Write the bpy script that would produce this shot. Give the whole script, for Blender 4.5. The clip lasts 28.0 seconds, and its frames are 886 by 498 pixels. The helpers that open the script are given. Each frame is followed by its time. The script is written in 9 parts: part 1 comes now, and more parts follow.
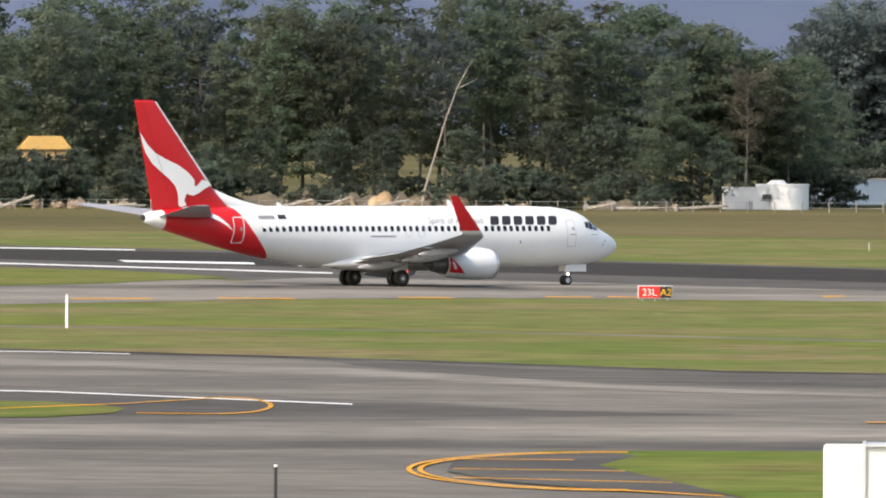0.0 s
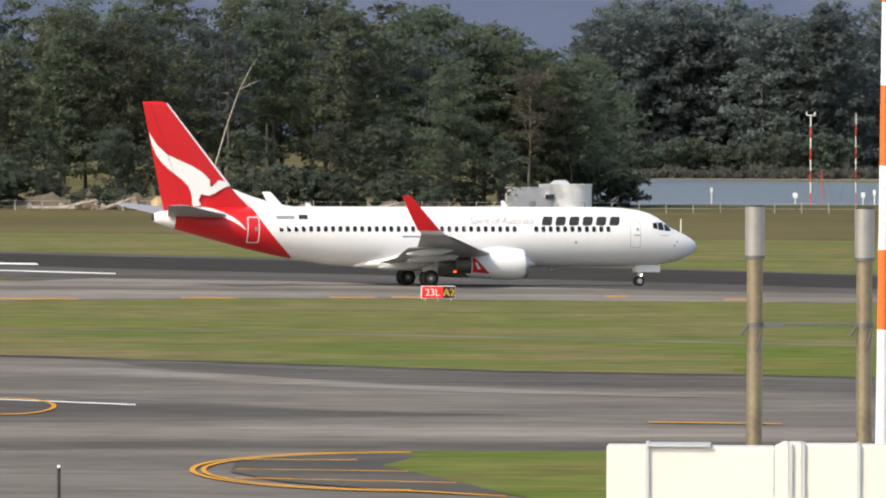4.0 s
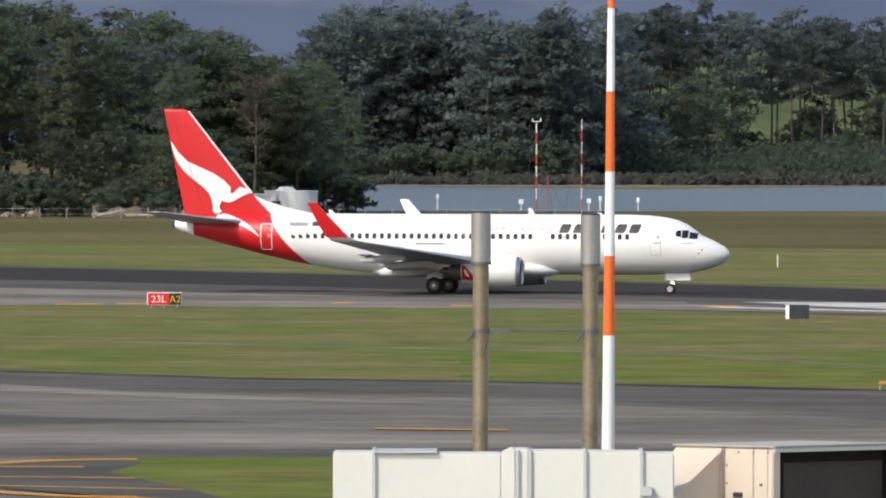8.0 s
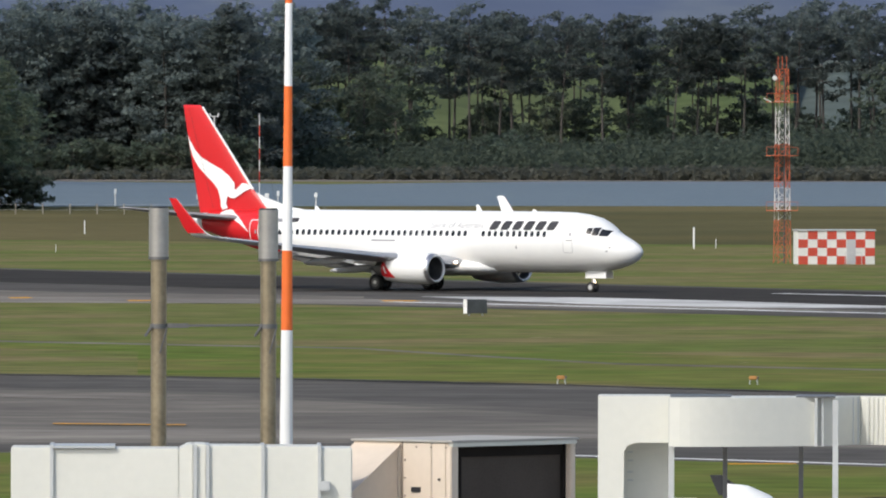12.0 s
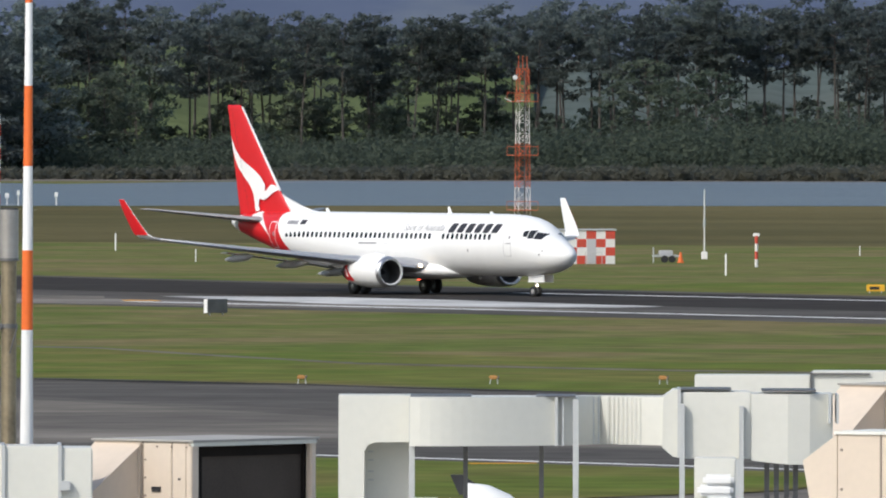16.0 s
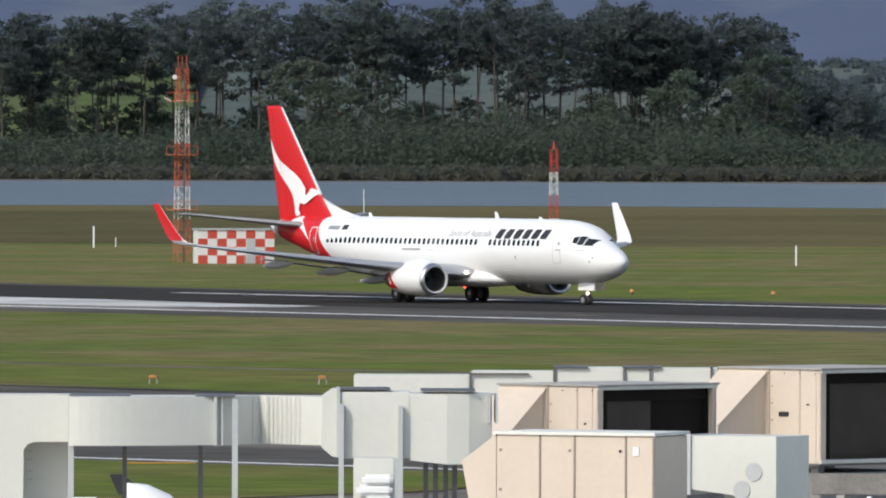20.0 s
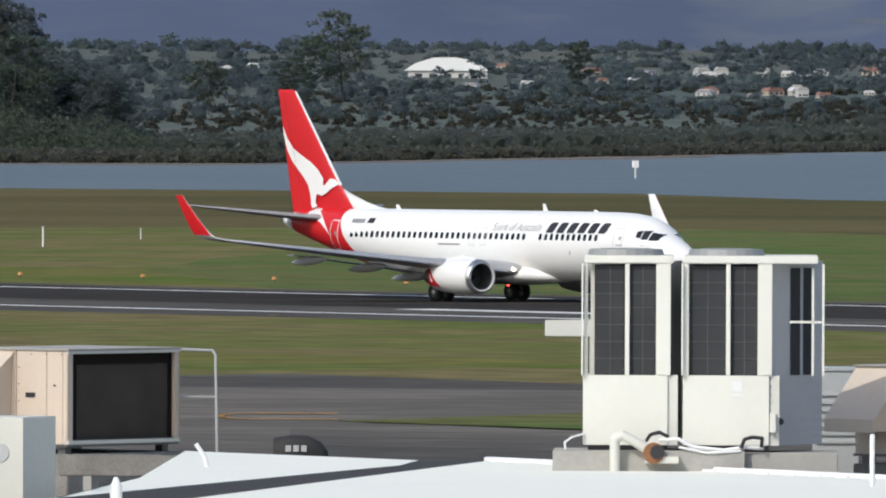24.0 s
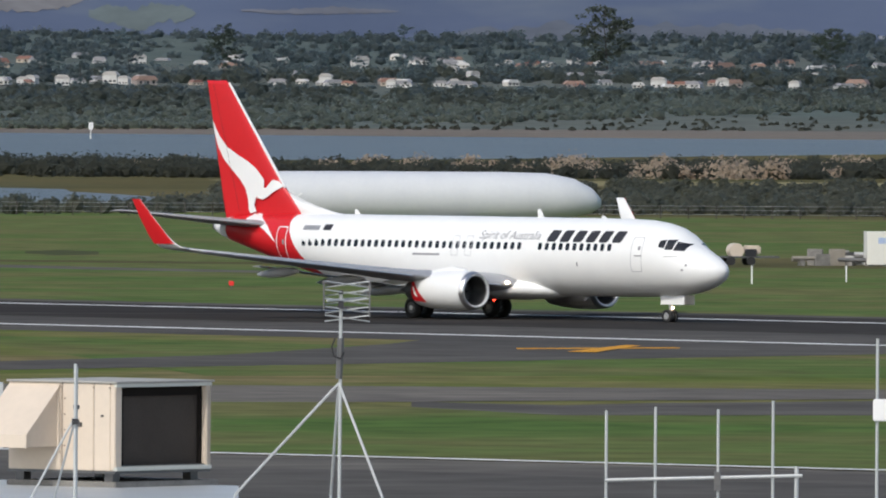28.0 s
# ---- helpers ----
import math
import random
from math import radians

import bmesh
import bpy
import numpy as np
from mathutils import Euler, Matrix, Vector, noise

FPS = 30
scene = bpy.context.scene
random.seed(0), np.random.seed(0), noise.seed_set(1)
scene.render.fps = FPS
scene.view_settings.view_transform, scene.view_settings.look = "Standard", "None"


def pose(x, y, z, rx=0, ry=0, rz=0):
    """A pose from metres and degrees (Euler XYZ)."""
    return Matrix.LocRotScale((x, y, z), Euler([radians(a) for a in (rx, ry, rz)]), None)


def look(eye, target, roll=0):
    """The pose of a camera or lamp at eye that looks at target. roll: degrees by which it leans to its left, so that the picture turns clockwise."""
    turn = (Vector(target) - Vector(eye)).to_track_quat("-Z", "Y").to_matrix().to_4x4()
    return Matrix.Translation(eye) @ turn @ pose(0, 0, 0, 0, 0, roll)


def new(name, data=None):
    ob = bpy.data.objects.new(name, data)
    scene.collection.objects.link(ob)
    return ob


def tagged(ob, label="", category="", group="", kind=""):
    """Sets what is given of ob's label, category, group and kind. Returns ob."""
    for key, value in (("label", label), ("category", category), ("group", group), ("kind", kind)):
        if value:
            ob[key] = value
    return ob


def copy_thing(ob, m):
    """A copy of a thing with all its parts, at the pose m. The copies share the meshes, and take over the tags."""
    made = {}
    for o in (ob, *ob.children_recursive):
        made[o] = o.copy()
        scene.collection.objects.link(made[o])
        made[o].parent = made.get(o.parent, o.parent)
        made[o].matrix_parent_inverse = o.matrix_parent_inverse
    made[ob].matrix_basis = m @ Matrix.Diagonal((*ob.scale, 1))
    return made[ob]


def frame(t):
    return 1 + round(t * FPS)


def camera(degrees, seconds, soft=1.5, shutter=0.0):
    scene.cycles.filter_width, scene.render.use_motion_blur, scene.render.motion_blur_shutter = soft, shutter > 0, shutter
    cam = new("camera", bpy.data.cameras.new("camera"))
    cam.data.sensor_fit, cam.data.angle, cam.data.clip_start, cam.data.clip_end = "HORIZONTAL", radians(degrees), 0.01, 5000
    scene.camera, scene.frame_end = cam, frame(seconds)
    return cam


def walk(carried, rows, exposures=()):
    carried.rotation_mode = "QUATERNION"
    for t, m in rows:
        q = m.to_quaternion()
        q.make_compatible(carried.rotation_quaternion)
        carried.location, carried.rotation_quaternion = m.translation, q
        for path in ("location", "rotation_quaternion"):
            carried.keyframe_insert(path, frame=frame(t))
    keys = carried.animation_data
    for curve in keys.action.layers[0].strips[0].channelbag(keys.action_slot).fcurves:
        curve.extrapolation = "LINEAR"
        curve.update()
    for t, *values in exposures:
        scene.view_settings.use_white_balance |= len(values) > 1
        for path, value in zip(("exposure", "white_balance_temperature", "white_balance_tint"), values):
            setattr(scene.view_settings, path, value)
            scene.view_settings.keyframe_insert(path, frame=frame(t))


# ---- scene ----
import itertools

SOFT = 2.0
cam = camera(3.5924, 28.0, soft=SOFT)
EYE = 12.780
# seconds, yaw, pitch, roll of a camera that stands and pans
PAN = [
    (0, -0, -0.6228, -0.267),
    (0.5, -0.0923, -0.6228, -0.305),
    (1, -0.2054, -0.6266, -0.313),
    (1.5, -0.3056, -0.6235, -0.337),
    (2, -0.4007, -0.6248, -0.257),
    (2.5, -0.4668, -0.6238, -0.231),
    (3, -0.569, -0.6209, -0.308),
    (3.5, -0.7276, -0.6212, -0.252),
    (5.5, -1.3133, -0.6011, -0.253),
    (6, -1.4919, -0.6033, -0.179),
    (6.5, -1.6177, -0.5985, -0.153),
    (7, -1.7506, -0.6015, -0.159),
    (7.5, -1.8734, -0.5966, -0.137),
    (8, -1.9922, -0.5884, -0.139),
    (8.5, -2.1557, -0.5933, -0.136),
    (9, -2.3419, -0.584, -0.194),
    (9.5, -2.507, -0.5903, -0.228),
    (10, -2.6919, -0.5964, -0.153),
    (10.5, -2.8385, -0.6013, -0.137),
    (11, -2.9809, -0.5981, -0.153),
    (11.5, -3.134, -0.6, -0.116),
    (12, -3.2993, -0.6066, -0.096),
    (12.5, -3.4281, -0.6, -0.112),
    (14.5, -3.9422, -0.6086, -0.16),
    (15, -4.0794, -0.6076, -0.14),
    (15.5, -4.2197, -0.6034, -0.134),
    (16, -4.3523, -0.6066, -0.094),
    (16.5, -4.4757, -0.609, -0.088),
    (17, -4.6164, -0.6148, -0.118),
    (17.5, -4.7529, -0.609, -0.12),
    (18, -4.9163, -0.6179, -0.117),
    (18.5, -5.073, -0.6155, -0.099),
    (19, -5.2877, -0.609, -0.128),
    (19.5, -5.489, -0.6118, -0.136),
    (20, -5.7327, -0.6044, -0.184),
    (20.5, -6.0219, -0.6144, -0.343),
    (22.5, -7.3218, -0.6477, -0.296),
    (23, -7.7478, -0.6582, -0.254),
    (23.5, -8.2188, -0.6678, -0.215),
    (24, -8.7866, -0.6715, -0.219),
    (24.5, -9.3657, -0.6683, -0.321),
    (25, -9.9636, -0.6702, -0.308),
    (25.5, -10.6341, -0.6799, -0.375),
    (26, -11.3965, -0.6882, -0.36),
    (26.5, -12.1001, -0.6925, -0.354),
    (27, -12.905, -0.7018, -0.389),
    (27.5, -13.6892, -0.7025, -0.329),
    (28, -14.5929, -0.7081, -0.348),
]
# seconds, stops, kelvin and tint by which the picture drifts
EXPOSURES = [(0, 0.86, 7000, 11), (3, 0.68, 7050, 11), (6, 0.42, 6850, 11), (8, 0.29, 6600, 10), (12, 0.15, 6400, 9), (17, 0.08, 6300, 9), (20, 0.03, 6300, 9), (23, -0.04, 6300, 9), (28, -0.11, 6250, 9)]
walk(cam, [(t, pose(0, 0, EYE, 90 + pitch, roll, yaw)) for t, yaw, pitch, roll in PAN], EXPOSURES)

# ---- world and sun ----
SUN_TO = Vector((-0.54, -0.52, 0.64)).normalized()
world = bpy.data.worlds.new("sky")
scene.world = world
world.use_nodes = True
wt = world.node_tree
sky = wt.nodes.new("ShaderNodeTexSky")
sky.sky_type, sky.sun_disc = "NISHITA", False
sky.sun_elevation = math.asin(SUN_TO.z)
sky.sun_rotation = math.atan2(SUN_TO.x, SUN_TO.y)
sky.air_density, sky.dust_density = 1.0, 2.5
wt.links.new(sky.outputs[0], wt.nodes["Background"].inputs[0])
wt.nodes["Background"].inputs[1].default_value = 0.15
sun_data = bpy.data.lights.new("sun", "SUN")
sun_data.energy, sun_data.angle, sun_data.color = 2.3, radians(0.53), (1.0, 0.94, 0.85)
sun = new("sun", sun_data)
sun.matrix_world = look(SUN_TO * 100, (0, 0, 0))
scene.view_settings.exposure = 0.0

# ---- materials ----
def material(name, base, second=None, rough=0.6, metal=0.0, scale=3.0, fine=40.0, amount=0.5, bump=0.0, spread=0.0, spec=0.5, coords="Object", stretch=(1, 1, 1)):
    """A surface with two scales of variation between two colours, fine grain in the gloss and relief."""
    m = bpy.data.materials.new(name)
    m.use_nodes = True
    nt = m.node_tree
    b = nt.nodes["Principled BSDF"]
    tc = nt.nodes.new("ShaderNodeTexCoord")
    mp = nt.nodes.new("ShaderNodeMapping")
    mp.inputs["Scale"].default_value = stretch
    nt.links.new(tc.outputs[coords], mp.inputs[0])
    big, small = nt.nodes.new("ShaderNodeTexNoise"), nt.nodes.new("ShaderNodeTexNoise")
    big.inputs["Scale"].default_value, small.inputs["Scale"].default_value = scale, fine
    big.inputs["Detail"].default_value, small.inputs["Detail"].default_value = 5, 3
    for n in (big, small):
        nt.links.new(mp.outputs[0], n.inputs["Vector"])
    mix = nt.nodes.new("ShaderNodeMixRGB")
    mix.inputs[1].default_value = (*base, 1)
    mix.inputs[2].default_value = (*(second or [c * 0.7 for c in base]), 1)
    ramp = nt.nodes.new("ShaderNodeMapRange")
    ramp.inputs[1].default_value, ramp.inputs[2].default_value = 0.5 - 0.5 / (1 + 2 * amount), 0.5 + 0.5 / (1 + 2 * amount)
    add = nt.nodes.new("ShaderNodeMath")
    add.operation = "MULTIPLY_ADD"
    add.inputs[1].default_value = 0.35
    nt.links.new(small.outputs[0], add.inputs[0])
    sub = nt.nodes.new("ShaderNodeMath")
    sub.operation = "MULTIPLY"
    sub.inputs[1].default_value = 0.65
    nt.links.new(big.outputs[0], sub.inputs[0])
    nt.links.new(sub.outputs[0], add.inputs[2])
    nt.links.new(add.outputs[0], ramp.inputs[0])
    nt.links.new(ramp.outputs[0], mix.inputs[0])
    colour = mix.outputs[0]
    if spread:
        info, hsv = nt.nodes.new("ShaderNodeObjectInfo"), nt.nodes.new("ShaderNodeHueSaturation")
        rng = nt.nodes.new("ShaderNodeMapRange")
        rng.inputs[3].default_value, rng.inputs[4].default_value = 1 - spread, 1 + spread
        nt.links.new(info.outputs["Random"], rng.inputs[0])
        nt.links.new(rng.outputs[0], hsv.inputs["Value"])
        nt.links.new(colour, hsv.inputs["Color"])
        colour = hsv.outputs[0]
    nt.links.new(colour, b.inputs["Base Color"])
    b.inputs["Roughness"].default_value, b.inputs["Metallic"].default_value = rough, metal
    b.inputs["Specular IOR Level"].default_value = spec
    if bump:
        bp = nt.nodes.new("ShaderNodeBump")
        bp.inputs["Strength"].default_value, bp.inputs["Distance"].default_value = min(1, bump), 0.02
        nt.links.new(small.outputs[0], bp.inputs["Height"])
        nt.links.new(bp.outputs[0], b.inputs["Normal"])
    return m


def leafy(name, base, second, spread=0.35, thinness=0.62, hues=(0.455, 0.53)):
    """Foliage: colour varies from clump to clump and from plant to plant."""
    m = bpy.data.materials.new(name)
    m.use_nodes = True
    nt = m.node_tree
    b = nt.nodes["Principled BSDF"]
    geo, info = nt.nodes.new("ShaderNodeNewGeometry"), nt.nodes.new("ShaderNodeObjectInfo")
    tc, ns = nt.nodes.new("ShaderNodeTexCoord"), nt.nodes.new("ShaderNodeTexNoise")
    ns.inputs["Scale"].default_value = 0.35
    nt.links.new(tc.outputs["Object"], ns.inputs["Vector"])
    mean = nt.nodes.new("ShaderNodeMath")
    mean.operation = "MULTIPLY_ADD"
    mean.inputs[1].default_value = 0.45
    nt.links.new(geo.outputs["Random Per Island"], mean.inputs[0])
    nt.links.new(ns.outputs[0], mean.inputs[2])
    rmp = nt.nodes.new("ShaderNodeMapRange")
    rmp.inputs[1].default_value, rmp.inputs[2].default_value = 0.35, 1.1
    nt.links.new(mean.outputs[0], rmp.inputs[0])
    mix = nt.nodes.new("ShaderNodeMixRGB")
    mix.inputs[1].default_value, mix.inputs[2].default_value = (*base, 1), (*second, 1)
    nt.links.new(rmp.outputs[0], mix.inputs[0])
    hsv, rng = nt.nodes.new("ShaderNodeHueSaturation"), nt.nodes.new("ShaderNodeMapRange")
    rng.inputs[3].default_value, rng.inputs[4].default_value = 1 - spread, 1 + spread
    nt.links.new(info.outputs["Random"], rng.inputs[0])
    nt.links.new(rng.outputs[0], hsv.inputs["Value"])
    nt.links.new(mix.outputs[0], hsv.inputs["Color"])
    shift, turn = nt.nodes.new("ShaderNodeMath"), nt.nodes.new("ShaderNodeMapRange")
    shift.operation = "FRACT"
    scaled = nt.nodes.new("ShaderNodeMath")
    scaled.operation = "MULTIPLY"
    scaled.inputs[1].default_value = 7.0
    nt.links.new(info.outputs["Random"], scaled.inputs[0])
    nt.links.new(scaled.outputs[0], shift.inputs[0])
    turn.inputs[3].default_value, turn.inputs[4].default_value = hues
    nt.links.new(shift.outputs[0], turn.inputs[0])
    nt.links.new(turn.outputs[0], hsv.inputs["Hue"])
    nt.links.new(hsv.outputs[0], b.inputs["Base Color"])
    b.inputs["Roughness"].default_value = 0.75
    b.inputs["Specular IOR Level"].default_value = 0.2
    thin, both = nt.nodes.new("ShaderNodeBsdfTranslucent"), nt.nodes.new("ShaderNodeMixShader")
    nt.links.new(hsv.outputs[0], thin.inputs["Color"])
    both.inputs[0].default_value = thinness
    nt.links.new(b.outputs[0], both.inputs[1])
    nt.links.new(thin.outputs[0], both.inputs[2])
    nt.links.new(both.outputs[0], nt.nodes["Material Output"].inputs["Surface"])
    return m


def glowing(name, colour, strength):
    m = bpy.data.materials.new(name)
    m.use_nodes = True
    b = m.node_tree.nodes["Principled BSDF"]
    b.inputs["Base Color"].default_value = (*colour, 1)
    b.inputs["Emission Color"].default_value = (*colour, 1)
    b.inputs["Emission Strength"].default_value = strength
    return m


WHITE_PAINT = material("white_paint", (0.82, 0.83, 0.82), (0.76, 0.77, 0.77), 0.3, scale=0.6, fine=9, amount=0.3)
GREY_PAINT = material("grey_paint", (0.5, 0.51, 0.53), (0.42, 0.43, 0.45), 0.4, scale=0.7, fine=8)
RED_PAINT = material("red_paint", (0.62, 0.012, 0.018), (0.54, 0.01, 0.015), 0.35, scale=0.6, fine=9)
DARK_PAINT = material("dark_paint", (0.02, 0.02, 0.024), (0.03, 0.03, 0.034), 0.45)
TAIL_GREY = material("tail_grey", (0.3, 0.3, 0.31), (0.24, 0.24, 0.26), 0.45, scale=0.7, fine=8)
TITLE_GREY = material("title_grey", (0.22, 0.23, 0.25), (0.3, 0.3, 0.32), 0.45)
BARE_METAL = material("bare_metal", (0.62, 0.63, 0.65), (0.5, 0.51, 0.53), 0.3, 0.9, scale=2, fine=30)
DULL_METAL = material("dull_metal", (0.2, 0.2, 0.2), (0.12, 0.12, 0.12), 0.5, 0.7, scale=2, fine=30)
RUBBER = material("rubber", (0.018, 0.018, 0.019), (0.03, 0.03, 0.03), 0.75, scale=4)
CABIN_GLASS = material("cabin_glass", (0.012, 0.014, 0.018), (0.02, 0.022, 0.026), 0.12, spread=0.3)
WING_GREY = material("wing_grey", (0.4, 0.41, 0.43), (0.32, 0.33, 0.35), 0.4, 0.2, scale=0.8, fine=7)
GALV = material("galvanised", (0.55, 0.57, 0.57), (0.46, 0.48, 0.48), 0.5, 0.35, scale=1.3, fine=14, amount=0.6, bump=0.05)
DUCT = material("duct_sheet", (0.68, 0.68, 0.62), (0.6, 0.605, 0.555), 0.5, 0.1, scale=0.8, fine=12, amount=0.6, bump=0.05)
BEIGE = material("beige_sheet", (0.66, 0.565, 0.46), (0.58, 0.5, 0.41), 0.5, scale=1.2, fine=14, amount=0.7, bump=0.04)
PALE_BEIGE = material("pale_beige_sheet", (0.75, 0.75, 0.69), (0.69, 0.69, 0.63), 0.5, scale=1.2, fine=14, amount=0.5)
# black for the air handlers' openings, their shade put into the colour
RECESS_SHADE = material("recess_shade", (0.016, 0.014, 0.013), (0.024, 0.021, 0.019), 0.95, spec=0.05)
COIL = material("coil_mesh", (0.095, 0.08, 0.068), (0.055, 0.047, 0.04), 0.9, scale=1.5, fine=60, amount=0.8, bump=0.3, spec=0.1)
GUTTER = material("weathered_timber", (0.26, 0.25, 0.23), (0.14, 0.135, 0.125), 0.8, scale=2.5, fine=30, amount=1.0, bump=0.3)
ROOF_WHITE = material("roof_sheet", (0.88, 0.89, 0.81), (0.84, 0.86, 0.78), 0.85, 0.0, scale=0.5, fine=7, amount=0.6)
ORANGE = material("orange_paint", (0.8, 0.16, 0.02), (0.7, 0.13, 0.02), 0.5, scale=2, fine=20)
FLUE = material("flue_steel", (0.33, 0.28, 0.19), (0.18, 0.145, 0.095), 0.45, 0.6, scale=3, fine=25, amount=0.8)
CAP_STEEL = material("cap_steel", (0.4, 0.39, 0.37), (0.3, 0.29, 0.275), 0.42, 0.65, scale=4, fine=30, amount=0.8)
CONCRETE = material("concrete", (0.42, 0.41, 0.38), (0.32, 0.31, 0.29), 0.85, scale=1.5, fine=18, amount=0.7, bump=0.2)
BARK = material("bark", (0.095, 0.085, 0.076), (0.05, 0.046, 0.042), 0.9, scale=1.2, fine=12, amount=0.9, bump=0.4, spread=0.25)
PALE_BARK = material("pale_bark", (0.36, 0.33, 0.28), (0.2, 0.18, 0.15), 0.9, scale=1.2, fine=12, amount=0.9)
GREY_BARK = material("grey_bark", (0.2, 0.175, 0.145), (0.11, 0.095, 0.08), 0.9, scale=1.2, fine=12, amount=0.9)
# needle colour lifted and blued to put the belt's haze into it
PINE_LEAF = leafy("pine_needles", (0.103, 0.129, 0.13), (0.134, 0.159, 0.146))
DENSE_LEAF = leafy("cypress_leaves", (0.106, 0.137, 0.101), (0.143, 0.175, 0.11))
DARK_TIMBER = material("dark_gutter_timber", (0.05, 0.048, 0.044), (0.026, 0.025, 0.023), 0.85, scale=2.5, fine=30, amount=1.0, bump=0.3)
# far wood's leaf colour, paled and blued in place of haze
HAZED_LEAF = leafy("hazed_leaves", (0.132, 0.166, 0.17), (0.168, 0.204, 0.193))
SCRUB_LEAF = leafy("scrub_leaves", (0.085, 0.115, 0.092), (0.13, 0.158, 0.112))
MANGROVE_LEAF = leafy("mangrove_leaves", (0.105, 0.11, 0.09), (0.155, 0.155, 0.12), 0.3, 0.75, (0.5, 0.53))
# suburb and far shore leaves, distance haze put into their pale blue-green
HAZED_TOWN_LEAF = leafy("hazed_town_leaves", (0.185, 0.238, 0.254), (0.232, 0.278, 0.27), 0.25, 0.8, (0.48, 0.52))
HAZED_SHORE_LEAF = leafy("hazed_shore_leaves", (0.181, 0.21, 0.189), (0.231, 0.253, 0.213), 0.25, 0.8, (0.49, 0.52))
BROWN_LEAF = leafy("withered_leaves", (0.11, 0.1, 0.08), (0.16, 0.145, 0.115), hues=(0.5, 0.51))
TUSSOCK = leafy("pampas_plumes", (0.36, 0.283, 0.203), (0.54, 0.435, 0.334), 0.2, hues=(0.5, 0.51))

# ---- small builders ----
# a tick is one picture pixel; things are placed to fit the camera's view
TICK = 25000.0  # bearings and heights are counted in ticks: 1/25000 of a radian


def at(u, e, d):
    """The place d metres from the eye, u ticks right of the first view's axis and e ticks above the horizon."""
    a = u / TICK
    return Vector((d * math.sin(a), d * math.cos(a), EYE + d * math.tan(e / TICK)))


def on_ground(u, d, z=0.0):
    a = u / TICK
    return Vector((d * math.sin(a), d * math.cos(a), z))


def facing(u, d, z, turn=0.0):
    """A pose at that bearing whose -y side looks at the eye, turned on its foot."""
    p = on_ground(u, d, z)
    return pose(p.x, p.y, p.z, 0, 0, -math.degrees(u / TICK) + turn)


def link(name, bm, mat, parent=None, smooth=False):
    me = bpy.data.meshes.new(name)
    bmesh.ops.recalc_face_normals(bm, faces=bm.faces)
    bm.to_mesh(me)
    bm.free()
    for m in (mat if isinstance(mat, (list, tuple)) else [mat]):
        me.materials.append(m)
    if smooth:
        me.polygons.foreach_set("use_smooth", [True] * len(me.polygons))
    ob = new(name, me)
    ob.parent = parent
    return ob


def part(name, bm, mat, parent, label="", smooth=False):
    ob = link(name, bm, mat, parent, smooth)
    return tagged(ob, label) if label else ob


def part_at(ob, name, m, parent, label=""):
    """Another part on the same mesh."""
    o = new(name, ob.data)
    o.parent = parent
    o.matrix_basis = m
    return tagged(o, label) if label else o


def thing(name, m, label, category, group="", kind=""):
    ob = new(name)
    ob.matrix_basis = m
    return tagged(ob, label, category, group, kind)


def box(x0, x1, y0, y1, z0, z1, bevel=0.0, bm=None):
    bm = bm or bmesh.new()
    r = bmesh.ops.create_cube(bm, size=1)
    for v in r["verts"]:
        v.co = Vector(((x0 + x1) / 2 + v.co.x * (x1 - x0), (y0 + y1) / 2 + v.co.y * (y1 - y0), (z0 + z1) / 2 + v.co.z * (z1 - z0)))
    if bevel:
        es = list({e for v in r["verts"] for e in v.link_edges})
        bmesh.ops.bevel(bm, geom=es, offset=bevel, segments=2, affect="EDGES")
    return bm


def rod(p, q, r, r2=None, seg=10, bm=None):
    bm = bm or bmesh.new()
    p, q = Vector(p), Vector(q)
    d = q - p
    res = bmesh.ops.create_cone(bm, cap_ends=True, segments=seg, radius1=r, radius2=r if r2 is None else r2, depth=d.length)
    m = Matrix.Translation((p + q) / 2) @ d.to_track_quat("Z", "Y").to_matrix().to_4x4()
    bmesh.ops.transform(bm, matrix=m, verts=res["verts"])
    return bm


def tube(points, r, seg=8, bm=None):
    """A bent pipe through the points, with joints."""
    bm = bm or bmesh.new()
    for p, q in zip(points[:-1], points[1:]):
        rod(p, q, r, seg=seg, bm=bm)
    for p in points[1:-1]:
        res = bmesh.ops.create_icosphere(bm, subdivisions=1, radius=r * 1.02)
        bmesh.ops.translate(bm, vec=Vector(p), verts=res["verts"])
    return bm


def prism(outline, y0, y1, bm=None):
    """An outline in x and z, carried from y0 to y1."""
    bm = bm or bmesh.new()
    a = [bm.verts.new((x, y0, z)) for x, z in outline]
    b = [bm.verts.new((x, y1, z)) for x, z in outline]
    bm.faces.new(a)
    bm.faces.new(b[::-1])
    n = len(a)
    for i in range(n):
        bm.faces.new((a[i], b[i], b[(i + 1) % n], a[(i + 1) % n]))
    return bm


def loft(rings, caps=True, bm=None):
    bm = bm or bmesh.new()
    vs = [[bm.verts.new(p) for p in ring] for ring in rings]
    n = len(vs[0])
    for a, b in zip(vs[:-1], vs[1:]):
        for i in range(n):
            bm.faces.new((a[i], a[(i + 1) % n], b[(i + 1) % n], b[i]))
    if caps:
        bm.faces.new(vs[0][::-1])
        bm.faces.new(vs[-1])
    return bm


# ---- ground, pavements and water ----
PSI = radians(30.1)
ALONG, ACROSS = Vector((math.sin(PSI), -math.cos(PSI), 0)), Vector((math.cos(PSI), math.sin(PSI), 0))


